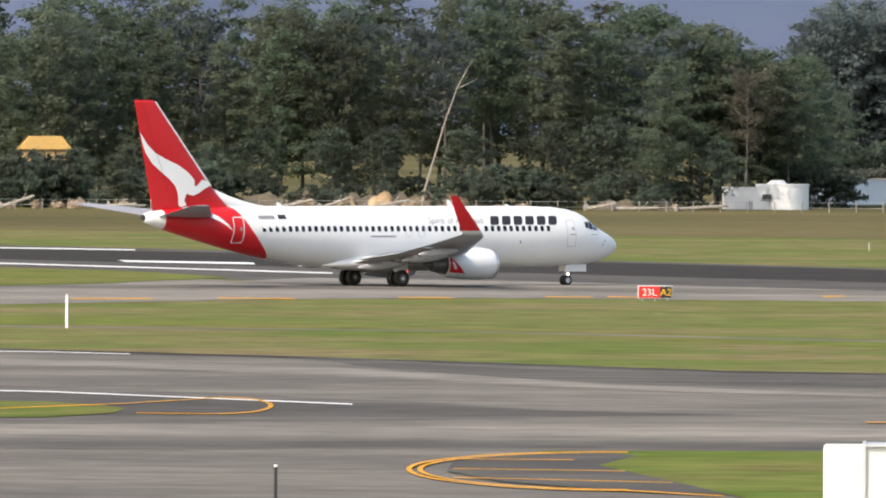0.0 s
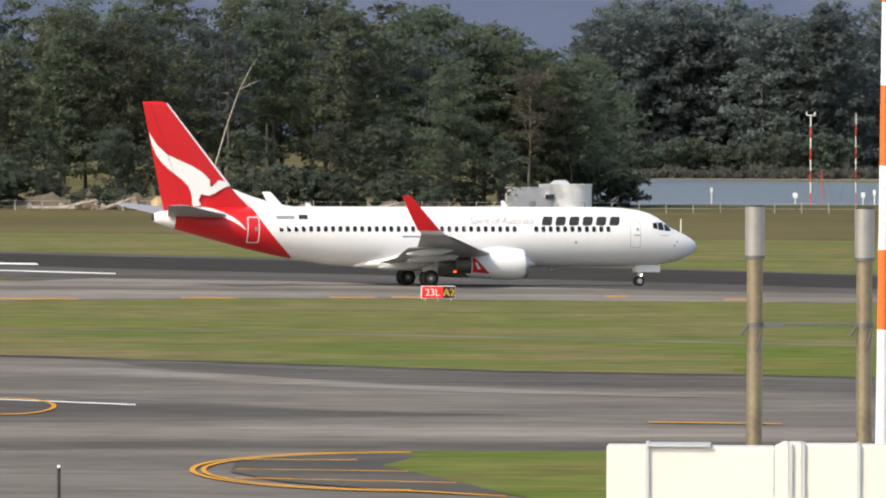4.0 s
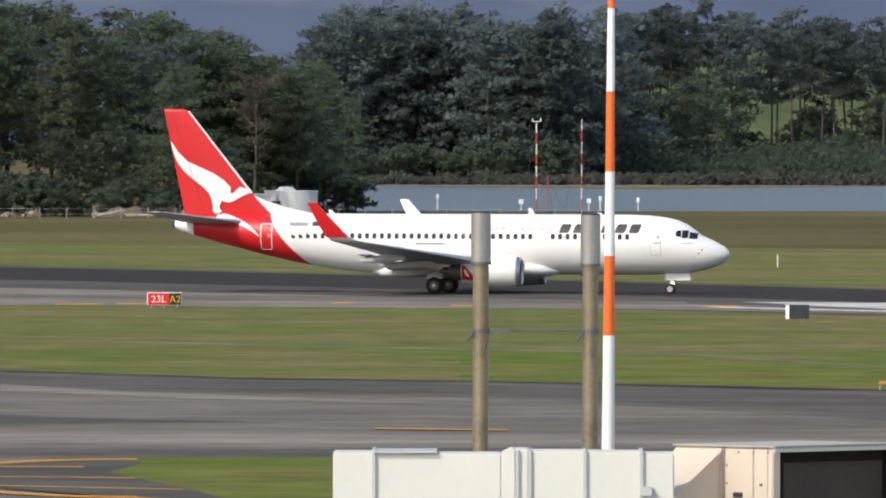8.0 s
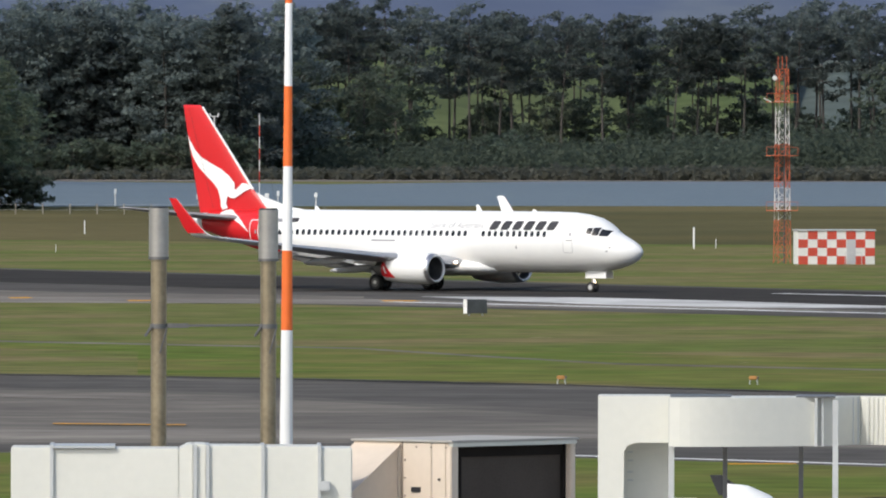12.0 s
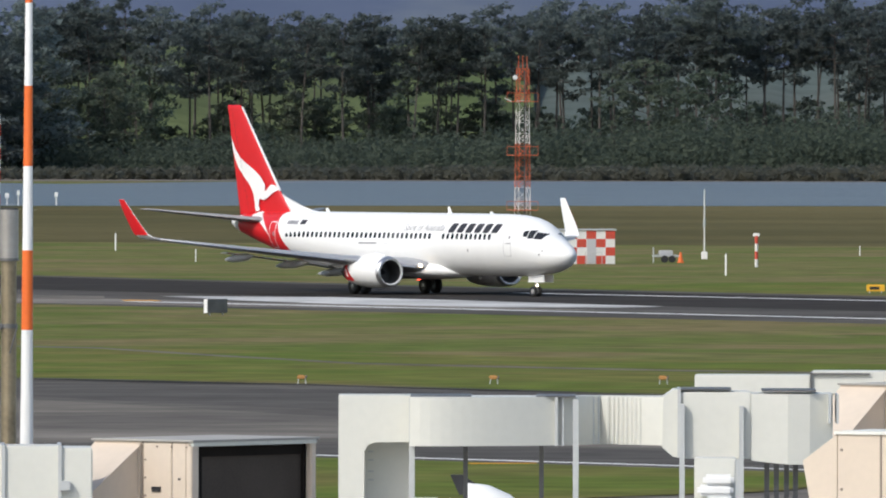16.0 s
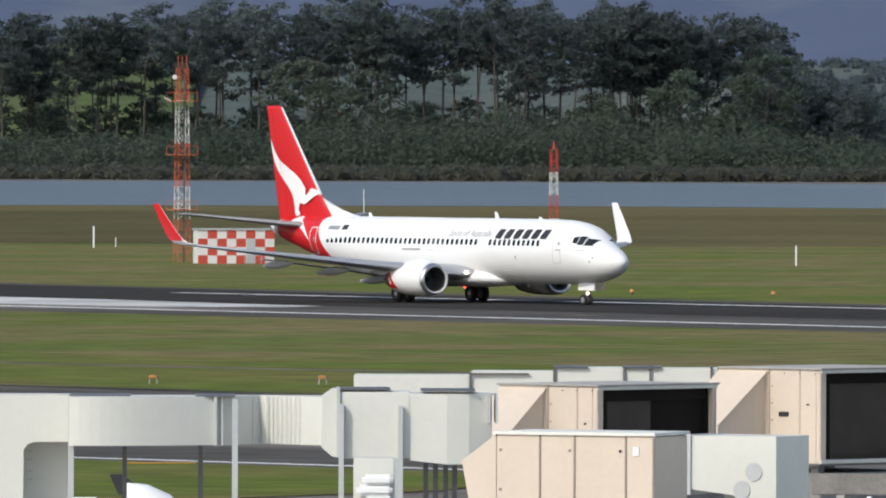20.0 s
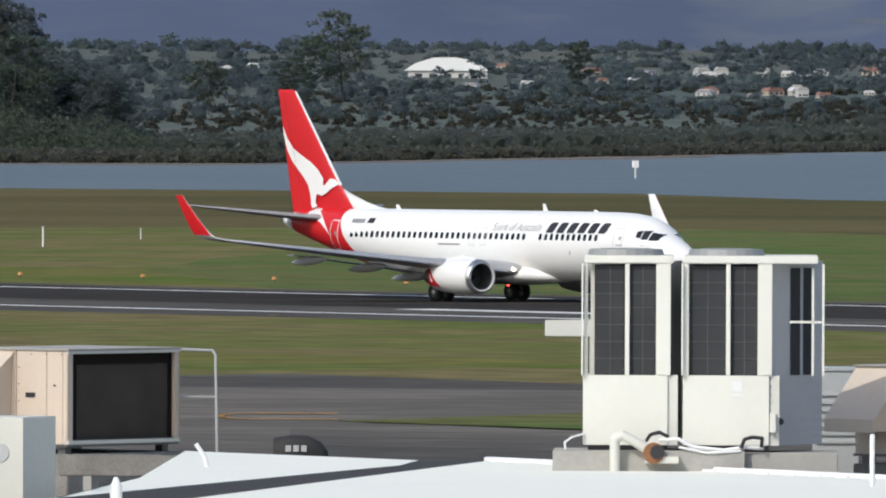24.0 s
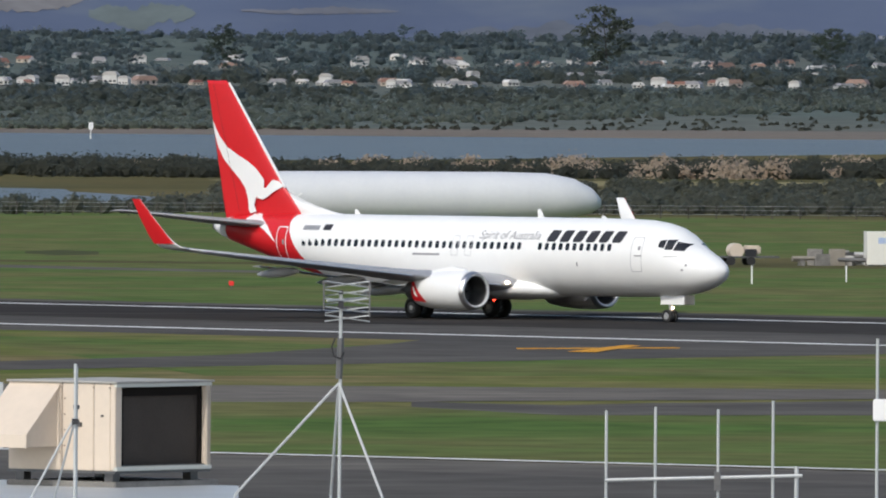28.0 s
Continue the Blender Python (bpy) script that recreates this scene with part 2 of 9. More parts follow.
def rw(s, n, z=0.0):
    """A place by metres along the runway and metres beyond the line on which the wheels run."""
    return ALONG * s + ACROSS * (n + 522.9) + Vector((0, 0, z))


def ground_material(name, a, b, c, big, fine, rough=0.95, mow=0.0, run=60.0, patch=None):
    """Turf or tarmac: patches of three colours, streaks along the runway and grain."""
    m = bpy.data.materials.new(name)
    m.use_nodes = True
    nt = m.node_tree
    bsdf = nt.nodes["Principled BSDF"]
    tc, mp = nt.nodes.new("ShaderNodeTexCoord"), nt.nodes.new("ShaderNodeMapping")
    mp.inputs["Rotation"].default_value = (0, 0, radians(run))
    mp.inputs["Scale"].default_value = (big * (0.15 if mow else 1), big * (1.6 if mow == 1 else 4 if mow else 1), big)
    nt.links.new(tc.outputs["Object"], mp.inputs[0])
    n1, n2, n3 = (nt.nodes.new("ShaderNodeTexNoise") for _ in range(3))
    n1.inputs["Scale"].default_value, n1.inputs["Detail"].default_value = 1.0, 3 if mow == 1 else 7
    n2.inputs["Scale"].default_value, n2.inputs["Detail"].default_value = fine, 7
    n3.inputs["Scale"].default_value, n3.inputs["Detail"].default_value = patch or big * 0.35, 4
    nt.links.new(mp.outputs[0], n1.inputs["Vector"])
    nt.links.new(tc.outputs["Object"], n2.inputs["Vector"])
    nt.links.new(tc.outputs["Object"], n3.inputs["Vector"])
    r1, r3 = nt.nodes.new("ShaderNodeMapRange"), nt.nodes.new("ShaderNodeMapRange")
    r1.inputs[1].default_value, r1.inputs[2].default_value = 0.35, 0.65
    r3.inputs[1].default_value, r3.inputs[2].default_value = 0.42, 0.62
    nt.links.new(n1.outputs[0], r1.inputs[0])
    nt.links.new(n3.outputs[0], r3.inputs[0])
    m1, m2, m3 = (nt.nodes.new("ShaderNodeMixRGB") for _ in range(3))
    m1.inputs[1].default_value, m1.inputs[2].default_value = (*a, 1), (*b, 1)
    nt.links.new(r1.outputs[0], m1.inputs[0])
    nt.links.new(m1.outputs[0], m2.inputs[1])
    m2.inputs[2].default_value = (*c, 1)
    nt.links.new(r3.outputs[0], m2.inputs[0])
    m3.blend_type = "MULTIPLY"
    m3.inputs[0].default_value = 0.75 if mow == 1 else 0.5
    nt.links.new(m2.outputs[0], m3.inputs[1])
    rr = nt.nodes.new("ShaderNodeMapRange")
    rr.inputs[1].default_value, rr.inputs[2].default_value, rr.inputs[3].default_value, rr.inputs[4].default_value = 0.3, 0.7, 0.6, 1.3
    nt.links.new(n2.outputs[0], rr.inputs[0])
    nt.links.new(rr.outputs[0], m3.inputs[2])
    nt.links.new(m3.outputs[0], bsdf.inputs["Base Color"])
    bsdf.inputs["Roughness"].default_value = rough
    bsdf.inputs["Specular IOR Level"].default_value = 0.04
    return m


TURF = ground_material("turf", (0.092, 0.13, 0.026), (0.138, 0.143, 0.046), (0.17, 0.142, 0.066), 0.03, 0.3, mow=1, patch=0.045)
RANK_GRASS = ground_material("rank_grass", (0.05, 0.066, 0.026), (0.062, 0.074, 0.032), (0.075, 0.075, 0.04), 0.05, 0.3)
TURF_GREEN = ground_material("green_turf", (0.085, 0.13, 0.022), (0.12, 0.145, 0.03), (0.15, 0.14, 0.045), 0.05, 0.3, mow=1, patch=0.06)
TARMAC = ground_material("tarmac", (0.138, 0.127, 0.112), (0.19, 0.173, 0.15), (0.125, 0.115, 0.103), 0.05, 0.35, mow=0.5, run=46, patch=0.05)
PALE_TARMAC = ground_material("pale_tarmac", (0.2, 0.184, 0.161), (0.25, 0.23, 0.2), (0.172, 0.158, 0.14), 0.05, 0.35, mow=0.5, run=46, patch=0.05)
DARK_TARMAC = ground_material("dark_tarmac", (0.084, 0.079, 0.073), (0.115, 0.108, 0.098), (0.077, 0.073, 0.068), 0.05, 0.35, mow=0.5, run=46, patch=0.05)
DIM_TARMAC = ground_material("dim_tarmac", (0.106, 0.099, 0.089), (0.146, 0.135, 0.12), (0.097, 0.09, 0.082), 0.05, 0.35, mow=0.5, run=46, patch=0.05)
WORN_TARMAC = ground_material("worn_tarmac", (0.166, 0.152, 0.133), (0.217, 0.198, 0.172), (0.147, 0.135, 0.12), 0.05, 0.35, mow=0.5, run=46, patch=0.05)
RUBBERED = ground_material("rubbered_tarmac", (0.03, 0.027, 0.025), (0.052, 0.047, 0.043), (0.04, 0.037, 0.034), 0.06, 0.35, mow=0.5)
LINE_WHITE = ground_material("line_white", (0.84, 0.84, 0.82), (0.76, 0.76, 0.74), (0.7, 0.7, 0.68), 0.4, 3.0)
LINE_WORN = ground_material("worn_line_white", (0.6, 0.6, 0.58), (0.46, 0.46, 0.45), (0.38, 0.38, 0.37), 0.25, 0.5)
LINE_YELLOW = ground_material("line_yellow", (0.72, 0.35, 0.04), (0.62, 0.3, 0.04), (0.52, 0.27, 0.05), 0.4, 3.0)
MUD = ground_material("tidal_mud", (0.2, 0.17, 0.14), (0.15, 0.13, 0.11), (0.17, 0.15, 0.13), 0.02, 0.3)
SALT_GRASS = ground_material("salt_marsh", (0.1, 0.085, 0.035), (0.07, 0.07, 0.03), (0.13, 0.11, 0.05), 0.02, 0.3)
FRESH_GREEN = ground_material("fresh_turf", (0.072, 0.125, 0.03), (0.1, 0.138, 0.041), (0.13, 0.13, 0.05), 0.03, 0.3, mow=1, patch=0.05)
FIELD_GREEN = ground_material("far_pasture", (0.085, 0.115, 0.045), (0.105, 0.125, 0.055), (0.08, 0.1, 0.045), 0.02, 0.2)


def sheet(name, pts, z, mat, label, category, kind="structure", parent=None):
    bm = bmesh.new()
    bm.faces.new([bm.verts.new((p[0], p[1], z)) for p in pts])
    bmesh.ops.triangulate(bm, faces=bm.faces)
    for fc in bm.faces:
        if fc.normal.z < 0:
            fc.normal_flip()
    me = bpy.data.meshes.new(name)
    bm.to_mesh(me)
    bm.free()
    me.materials.append(mat)
    ob = new(name, me)
    if parent:
        ob.parent = parent
        return ob
    return tagged(ob, label, category, kind=kind)


def ragged(pts, step=12.0, amp=1.2, seed=0):
    """A polyline with small irregular jogs, as a mown or grown edge has."""
    out = []
    for i, (a, b) in enumerate(zip(pts[:-1], pts[1:])):
        a, b = Vector(a[:2]), Vector(b[:2])
        n = max(1, int((b - a).length / step))
        d = (b - a).normalized()
        for k in range(n):
            p = a + (b - a) * k / n
            w = amp * noise.noise(Vector((p.x * 0.06, p.y * 0.06, seed * 7.3))) * (0 if k == 0 else 1) * 1.8
            out.append((p.x - d.y * w, p.y + d.x * w))
    out.append(tuple(pts[-1][:2]))
    return out


def polar(*pairs):
    return [tuple(on_ground(u, d))[:2] for u, d in pairs]


ground = sheet("ground", [(-5000, -900), (5000, -900), (5000, 4990), (-5000, 4990)], 0.0, TURF, "flat mown airfield grass, green and straw-coloured", "grass")

# greener belts in the turf
sheet("turf_belt", ragged([rw(-900, -172), rw(-560, -138), rw(-470, -116)]) + ragged([rw(-480, -104), rw(-570, -122), rw(-900, -152)]), 0.008, TURF_GREEN, "greener belt of mown grass beside the taxiway", "grass")
sheet("turf_belt", ragged([rw(-800, 24), rw(-440, 24), rw(-300, 24)]) + ragged([rw(-300, 130), rw(-440, 120), rw(-800, 60)]), 0.008, TURF_GREEN, "greener belt of mown grass behind the runway", "grass")

# greener grass between the runway and the marsh
sheet("turf_belt", [tuple(rw(s, 20))[:2] for s in (-690, -500, -300)] + ragged(polar((8300, 1290), (7151, 1290), (5584, 1290), (5132, 1300), (4300, 1240), (3564, 1060), (3300, 960)), 30, 4, 51), 0.009, FRESH_GREEN, "fresh green mown grass behind the runway", "grass")
sheet("turf_belt", [tuple(rw(s, -58))[:2] for s in (-505, -420, -300)] + polar((7600, 600), (6600, 600), (5950, 596)), 0.009, FRESH_GREEN, "fresh green mown grass between runway and taxiway", "grass")
sheet("service_track", polar((3590, 1066), (3830, 1052), (3850, 1040), (3600, 1050)), 0.016, TARMAC, "end of a narrow dark service track", "track")
sheet("service_track", ragged(polar((4700, 985), (5300, 965), (6000, 955), (7300, 950)), 30, 0.5, 52) + ragged(polar((7300, 940), (6000, 945), (5300, 953), (4700, 972)), 30, 0.5, 53), 0.016, SALT_GRASS, "strip of worn brown grass across the field", "track")
# runway: dark sides, black rubbered middle
sheet("runway", [rw(-1300, 42), rw(-1000, 42), rw(-900, 35), rw(-800, 24), rw(-690, 18), rw(-560, 19), rw(-480, 25), rw(0, 25), rw(0, -47), rw(-700, -46), rw(-1300, -46)], 0.012, DARK_TARMAC, "grey asphalt runway with darker middle", "runway")
sheet("runway_middle", ragged([rw(-1300, 36), rw(-900, 31), rw(-800, 20), rw(-690, 13), rw(-560, 14), rw(-480, 20), rw(0, 20)], 20, 0.8, 3) + ragged([rw(0, -15), rw(-480, -16), rw(-600, -22), rw(-700, -18), rw(-760, -13), rw(-850, -8), rw(-1300, -4)], 20, 0.8, 4), 0.02, RUBBERED, "black rubber-stained middle of the runway", "runway")
# entry taxiway from the first part of the clip
sheet("entry_taxiway", ragged(polar((-1600, 1005), (-694, 1020), (-364, 967), (-230, 985)), 10, 0.8, 6) + [rw(-840, -30)[:2], rw(-700, -30)[:2]] + ragged(polar((1730, 861), (1230, 881), (656, 885), (86, 891), (-284, 882), (-784, 855), (-1600, 830)), 14, 0.7, 7), 0.022, PALE_TARMAC, "pale worn asphalt entry taxiway that joins the runway", "taxiway")
sheet("entry_taxiway_stain", ragged(polar((-784, 930), (200, 925), (900, 905), (1300, 900)), 16, 1.0, 8) + ragged(polar((1300, 915), (700, 935), (0, 948), (-784, 945)), 16, 1.0, 9), 0.03, TARMAC, "darker tyre-stained lane on the entry taxiway", "taxiway")
sheet("grass_wedge", ragged(polar((-1400, 1085), (-784, 1037), (-584, 1020), (-384, 986)), 8, 1.0, 54) + ragged(polar((-384, 980), (-584, 952), (-784, 936), (-1400, 890)), 8, 1.0, 55), 0.05, TURF_GREEN, "tip of grass between the runway and its entry", "grass")
# runway markings
for n, s0, s1, w in ((8.0, -765, 0, 0.7), (-35.8, -745, 0, 0.8)):
    sheet("runway_edge_line", [rw(s0, n - w), rw(s1, n - w), rw(s1, n + w), rw(s0, n + w)], 0.034, LINE_WHITE, "white painted runway edge line", "marking")
sheet("runway_edge_line", polar((-1400, 1108), (-784, 1063), (-194, 1012), (-194, 1006), (-784, 1056), (-1400, 1100)), 0.056, LINE_WHITE, "white painted edge line beside the entry", "marking")
sheet("runway_edge_line", polar((-1400, 1200), (-544, 1160), (-544, 1153), (-1400, 1192)), 0.034, LINE_WHITE, "faint white painted runway edge line", "marking")
sheet("threshold_bar", [rw(*p) for p in ((-764, -21), (-754, -14), (-740, -14.5), (-725, -17), (-711, -18.5), (-708, -24), (-713, -30), (-727, -31), (-745, -27.5))], 0.036, LINE_WORN, "broad white painted threshold bar on the runway", "marking")
sheet("threshold_bar", [rw(-622, -25), rw(-596, -25), rw(-596, -22), rw(-622, -22)], 0.036, LINE_WHITE, "broad white painted touchdown bar on the runway", "marking")
sheet("threshold_bar", polar((-575, 1082), (-334, 1070), (-330, 1059), (-560, 1070)), 0.058, LINE_WHITE, "broad white painted threshold bar on the runway", "marking")
# yellow lead lines on the entry taxiway edge
for u0, u1, d0, d1 in ((-660, -520, 879, 881), (-400, -270, 884, 883), (-80, 10, 890, 889), (290, 345, 897, 896), (670, 705, 904, 906), (1330, 1390, 894, 893), (180, 260, 895, 896), (880, 940, 893, 893)):
    sheet("taxi_dash", polar((u0, d0 + 2.5), (u1, d1 + 2.5), (u1 + 12, d1 - 2), (u0 + 6, d0 - 2)), 0.04, LINE_YELLOW, "faded yellow painted taxiway dash", "marking")
sheet("taxi_lead_line", polar((6500, 659), (6789, 663), (6789, 660.5), (6500, 656.5)), 0.04, LINE_YELLOW, "yellow painted taxiway lead line", "marking")
sheet("taxi_lead_line", polar((6590, 651), (6694, 668), (6720, 667), (6640, 650)), 0.044, LINE_YELLOW, "yellow painted taxiway lead line", "marking")

# dry pale tufts drawn out along the mower's way
STRAW = ground_material("straw", (0.26, 0.22, 0.13), (0.2, 0.18, 0.09), (0.22, 0.2, 0.1), 0.3, 1.0)
rs = random.Random(23)
for k in range(46):
    u, d = rs.uniform(-1000, 3600), rs.uniform(650, 850)
    d = max(d, 690 - 0.022 * u)
    ln, w = rs.uniform(20, 150), rs.uniform(0.5, 1.6)
    sheet("dry_tufts", ragged(polar((u, d), (u + ln * 0.5, d + w - 0.004 * ln), (u + ln, d - 0.008 * ln)), 0.8, 0.3, k) + ragged(polar((u + ln, d - 0.008 * ln - 0.2), (u + ln * 0.4, d - w * 0.6 - 0.004 * ln)), 0.8, 0.3, k + 50), 0.014, (STRAW, TURF_GREEN, FRESH_GREEN)[k % 3], "streak of dry tufts in the mown grass", "grass")
# service track across the turf
sheet("service_track", ragged(polar((-1000, 780), (0, 768), (700, 745), (1300, 726)), 30, 0.5, 11) + ragged(polar((1300, 722), (700, 740), (0, 764), (-1000, 776)), 30, 0.5, 12), 0.016, TARMAC, "narrow grey service track through the grass", "track")
sheet("service_track", ragged(polar((1300, 725), (1754, 684), (2268, 669), (2640, 661)), 20, 0.5, 71) + ragged(polar((2640, 658), (2268, 666), (1754, 681), (1300, 721)), 20, 0.5, 72), 0.016, TARMAC, "narrow grey service track through the grass", "track")
sheet("service_track", polar((5200, 957), (5411, 944), (5757, 926), (6100, 912), (6100, 902), (5757, 914), (5411, 932), (5200, 946)), 0.02, DIM_TARMAC, "narrow dark service track in the grass", "track")
sheet("rank_grass", ragged(polar((5630, 1006), (5690, 1014), (5760, 1006)), 8, 1.5, 81) + ragged(polar((5760, 990), (5690, 984), (5630, 994)), 8, 1.5, 82), 0.02, RANK_GRASS, "patch of dark rank grass", "grass")
sheet("turf_belt", ragged(polar((900, 738), (1300, 718), (1754, 679), (2268, 664), (2700, 655)), 12, 1.0, 73) + ragged(polar((2700, 607), (2268, 618), (1754, 634), (1300, 645), (900, 656)), 12, 1.2, 74), 0.009, TURF_GREEN, "greener belt of mown grass beside the taxiway", "grass")
sheet("link_taxiway", ragged(polar((2900, 606), (3565, 620), (4075, 601), (4500, 600), (5000, 608), (5585, 623), (5985, 640), (6274, 668), (6450, 702), (7400, 702)), 24, 0.8, 13) + ragged(polar((7400, 655), (7152, 651), (6800, 640), (6185, 621), (5585, 605), (5000, 595), (4500, 590), (4075, 588), (3565, 591), (2900, 594)), 24, 0.8, 14), 0.016, DARK_TARMAC, "dark asphalt link taxiway", "taxiway")

# near taxiway and apron edge
sheet("taxiway", ragged(polar((-1400, 716), (-783, 706), (-283, 689), (117, 672), (517, 656), (886, 651), (1654, 632), (2500, 606), (3051, 594), (3565, 591), (4075, 588), (5585, 578), (7153, 577), (7800, 577)), 25, 0.6, 15)
      + ragged(polar((7800, 562), (7153, 560), (6185, 549), (5585, 546), (4600, 548), (4075, 547), (3645, 533), (4075, 520), (5000, 497), (5966, 474), (7154, 457), (7800, 450)), 25, 0.6, 16)
      + polar((7800, 300), (-1400, 300)), 0.022, TARMAC, "wide grey asphalt taxiway and apron with tyre stains", "taxiway")
WEAR = (
    # dark lane under the far edge
    (((-300, 690, 688), (86, 668, 634), (517, 653, 622), (886, 649, 614), (1231, 640, 596), (1711, 629, 568), (2500, 604, 556), (3200, 592, 556)), DARK_TARMAC, "dark"),
    # darker stretch round the painted island
    (((-1400, 640, 552), (-783, 618, 549), (-300, 600, 550), (0, 586, 555), (200, 574, 561), (520, 567, 566)), DARK_TARMAC, "dark"),
    (((-1400, 548, 526), (-783, 545, 524), (0, 547, 525), (785, 549, 525), (1400, 543, 528), (1800, 538, 530)), PALE_TARMAC, "pale"),
    (((-1400, 523, 508), (-783, 521, 508), (0, 522, 509), (785, 522, 508), (1400, 524, 506), (1800, 526, 500), (2500, 515, 480), (3000, 510, 470)), DARK_TARMAC, "dark"),
    (((-1400, 690, 680), (-783, 682, 664), (-200, 664, 640), (300, 625, 614), (700, 609, 602), (1000, 600, 599)), PALE_TARMAC, "pale"),
    (((-1400, 717, 711), (-783, 706.8, 701), (-283, 689.8, 684), (0, 678, 673), (200, 669, 665.5), (517, 656.6, 653), (886, 651.4, 648), (1654, 632.3, 629), (2500, 606.3, 604), (3051, 594.2, 592)), RUBBERED, "black"),
    (((6315, 549.5, 540), (6585, 545, 529), (7153, 556, 532), (7700, 552, 536)), DARK_TARMAC, "dark"),
    (((3565, 520, 380), (4075, 512, 380), (5000, 490, 380), (5966, 471, 380), (7154, 453, 380), (7800, 446, 380)), DARK_TARMAC, "dark"),
)
for k, (lane, mat, nm) in enumerate(WEAR):
    # each lane fades into the tarmac round it in steps of wear
    steps = ((0.0, DIM_TARMAC), (0.16, mat)) if nm == "dark" else ((0.0, WORN_TARMAC), (0.2, mat)) if nm == "pale" else ((0.0, DARK_TARMAC), (0.3, mat))
    for q, (inset, m) in enumerate(steps):
        far = [(u, a - (a - b) * inset) for u, a, b in lane]
        near = [(u, b + (a - b) * inset) for u, a, b in lane[::-1]]
        sheet("taxiway_streak", ragged(polar(*far), 5, 1.2, 60 + k + 20 * q) + ragged(polar(*near), 5, 1.2, 80 + k + 20 * q), 0.026 + 0.003 * k + 0.0015 * q, m, nm + " streak of wear along the taxiway", "taxiway")
sheet("apron_island", ragged(polar((168, 506), (686, 508), (1500, 505), (1856, 498), (2319, 487.5), (2700, 479)), 20, 0.8, 18) + ragged(polar((2500, 460), (2300, 455), (1654, 440), (700, 430), (418, 464), (278, 487)), 14, 1.0, 19), 0.06, TURF_GREEN, "green grass island beside the apron", "grass")
sheet("apron_island", ragged(polar((3645, 532), (3900, 540), (4075, 546), (4600, 547), (5585, 545), (6185, 547.5), (6315, 540), (6585, 528), (7153, 531), (7800, 535)), 20, 0.8, 20) + ragged(polar((7800, 450), (7154, 458), (5966, 475), (5000, 498), (4075, 521)), 20, 0.8, 21), 0.06, FRESH_GREEN, "green grass island beside the apron", "grass")
sheet("apron_island", ragged(polar((-1300, 590), (-693, 584), (-600, 578), (-560, 572)), 8, 1.2, 22) + ragged(polar((-580, 564), (-693, 556), (-1300, 552)), 8, 1.2, 23), 0.06, TURF_GREEN, "tip of a green grass island between taxiways", "grass")
for pts, w in ((((-1300, 616), (-693, 604), (-158, 582)), 1.2), (((-1300, 702), (-693, 697), (-553, 692)), 1.0), (((5500, 478), (5966, 474), (7154, 458), (7600, 452)), 0.8), (((1500, 509), (1856, 501.6), (2316, 491.6), (2800, 481)), 0.8)):
    sheet("taxiway_edge_line", polar(*pts) + polar(*[(u, d - w * 1.6) for u, d in pts[::-1]]), 0.066, LINE_WHITE, "white painted line along the taxiway", "marking")
# yellow looped island markings
def loop(u0, u1, d0, d1, w, open_from=0.0, name="island_loop"):
    """The rounded end of a painted island: two yellow lines side by side."""
    for k in (0, 1):
        bm = bmesh.new()
        rows = []
        for i in range(41):
            a = math.pi * (0.5 + i / 40)
            c, s = math.cos(a), math.sin(a)
            shrink = 1 - 0.05 * k
            for_in = []
            for q in (1.0, 1.0 - w):
                uu = u1 + (u1 - u0) * c * shrink * (q if q == 1 else q + 0.01)
                dd = (d0 + d1) / 2 + (d1 - d0) / 2 * s * shrink * q
                for_in.append(bm.verts.new(on_ground(uu, dd, 0.07)))
            rows.append(for_in)
        for (a, b), (c, d) in zip(rows[:-1], rows[1:]):
            bm.faces.new((a, b, d, c))
        tagged(link(name, bm, LINE_YELLOW), "double yellow painted loop at the end of a grass island", "marking", kind="structure")


loop(-62, 330, 455, 506, 0.035)
loop(-298, -392, 562, 594, 0.05)
for pts, w in ((((-382, 594), (-460, 588), (-560, 581), (-900, 566)), 1.0), (((-392, 563), (-470, 562.5), (-540, 564)), 0.8)):
    sheet("taxi_lead_line", polar(*pts) + polar(*[(u, d - w * 1.3) for u, d in pts[::-1]]), 0.075, LINE_YELLOW, "yellow line along the painted island", "marking")
sheet("island_tarmac", polar((20, 491), (140, 503), (300, 504), (345, 500), (278, 487), (418, 466), (508, 452), (300, 456), (100, 466), (10, 478)), 0.064, DARK_TARMAC, "dark asphalt inside the yellow loop", "taxiway")
sheet("taxi_lead_line", polar((325, 456.2), (500, 450.5), (500, 449.3), (325, 455)), 0.072, LINE_YELLOW, "yellow line that closes the painted island", "marking")
for e0, e1, far in ((494, 493.5, 235), (481, 479, 325), (470, 465, 410)):
    sheet("island_stripe", polar((20, e0 + 0.6), (far, e1 + 0.6), (far, e1 - 0.2), (20, e0 - 0.2)), 0.074, LINE_YELLOW, "thin yellow stripe inside the island", "marking")
sheet("taxi_lead_line", polar((750, 554), (985, 552), (985, 550.6), (750, 552.6)), 0.07, LINE_YELLOW, "faded yellow taxi line", "marking")
sheet("taxi_lead_line", polar((1940, 494), (2066, 494.6), (2066, 493.4), (1950, 492.6)), 0.07, LINE_YELLOW, "faded yellow taxi line", "marking")
loop(3439, 3500, 534, 544, 0.09)
for d in (544, 534.6):
    sheet("taxi_lead_line", polar((3500, d), (3650, d), (3650, d - 0.8), (3500, d - 0.8)), 0.072, LINE_YELLOW, "faded yellow line of the painted island", "marking")


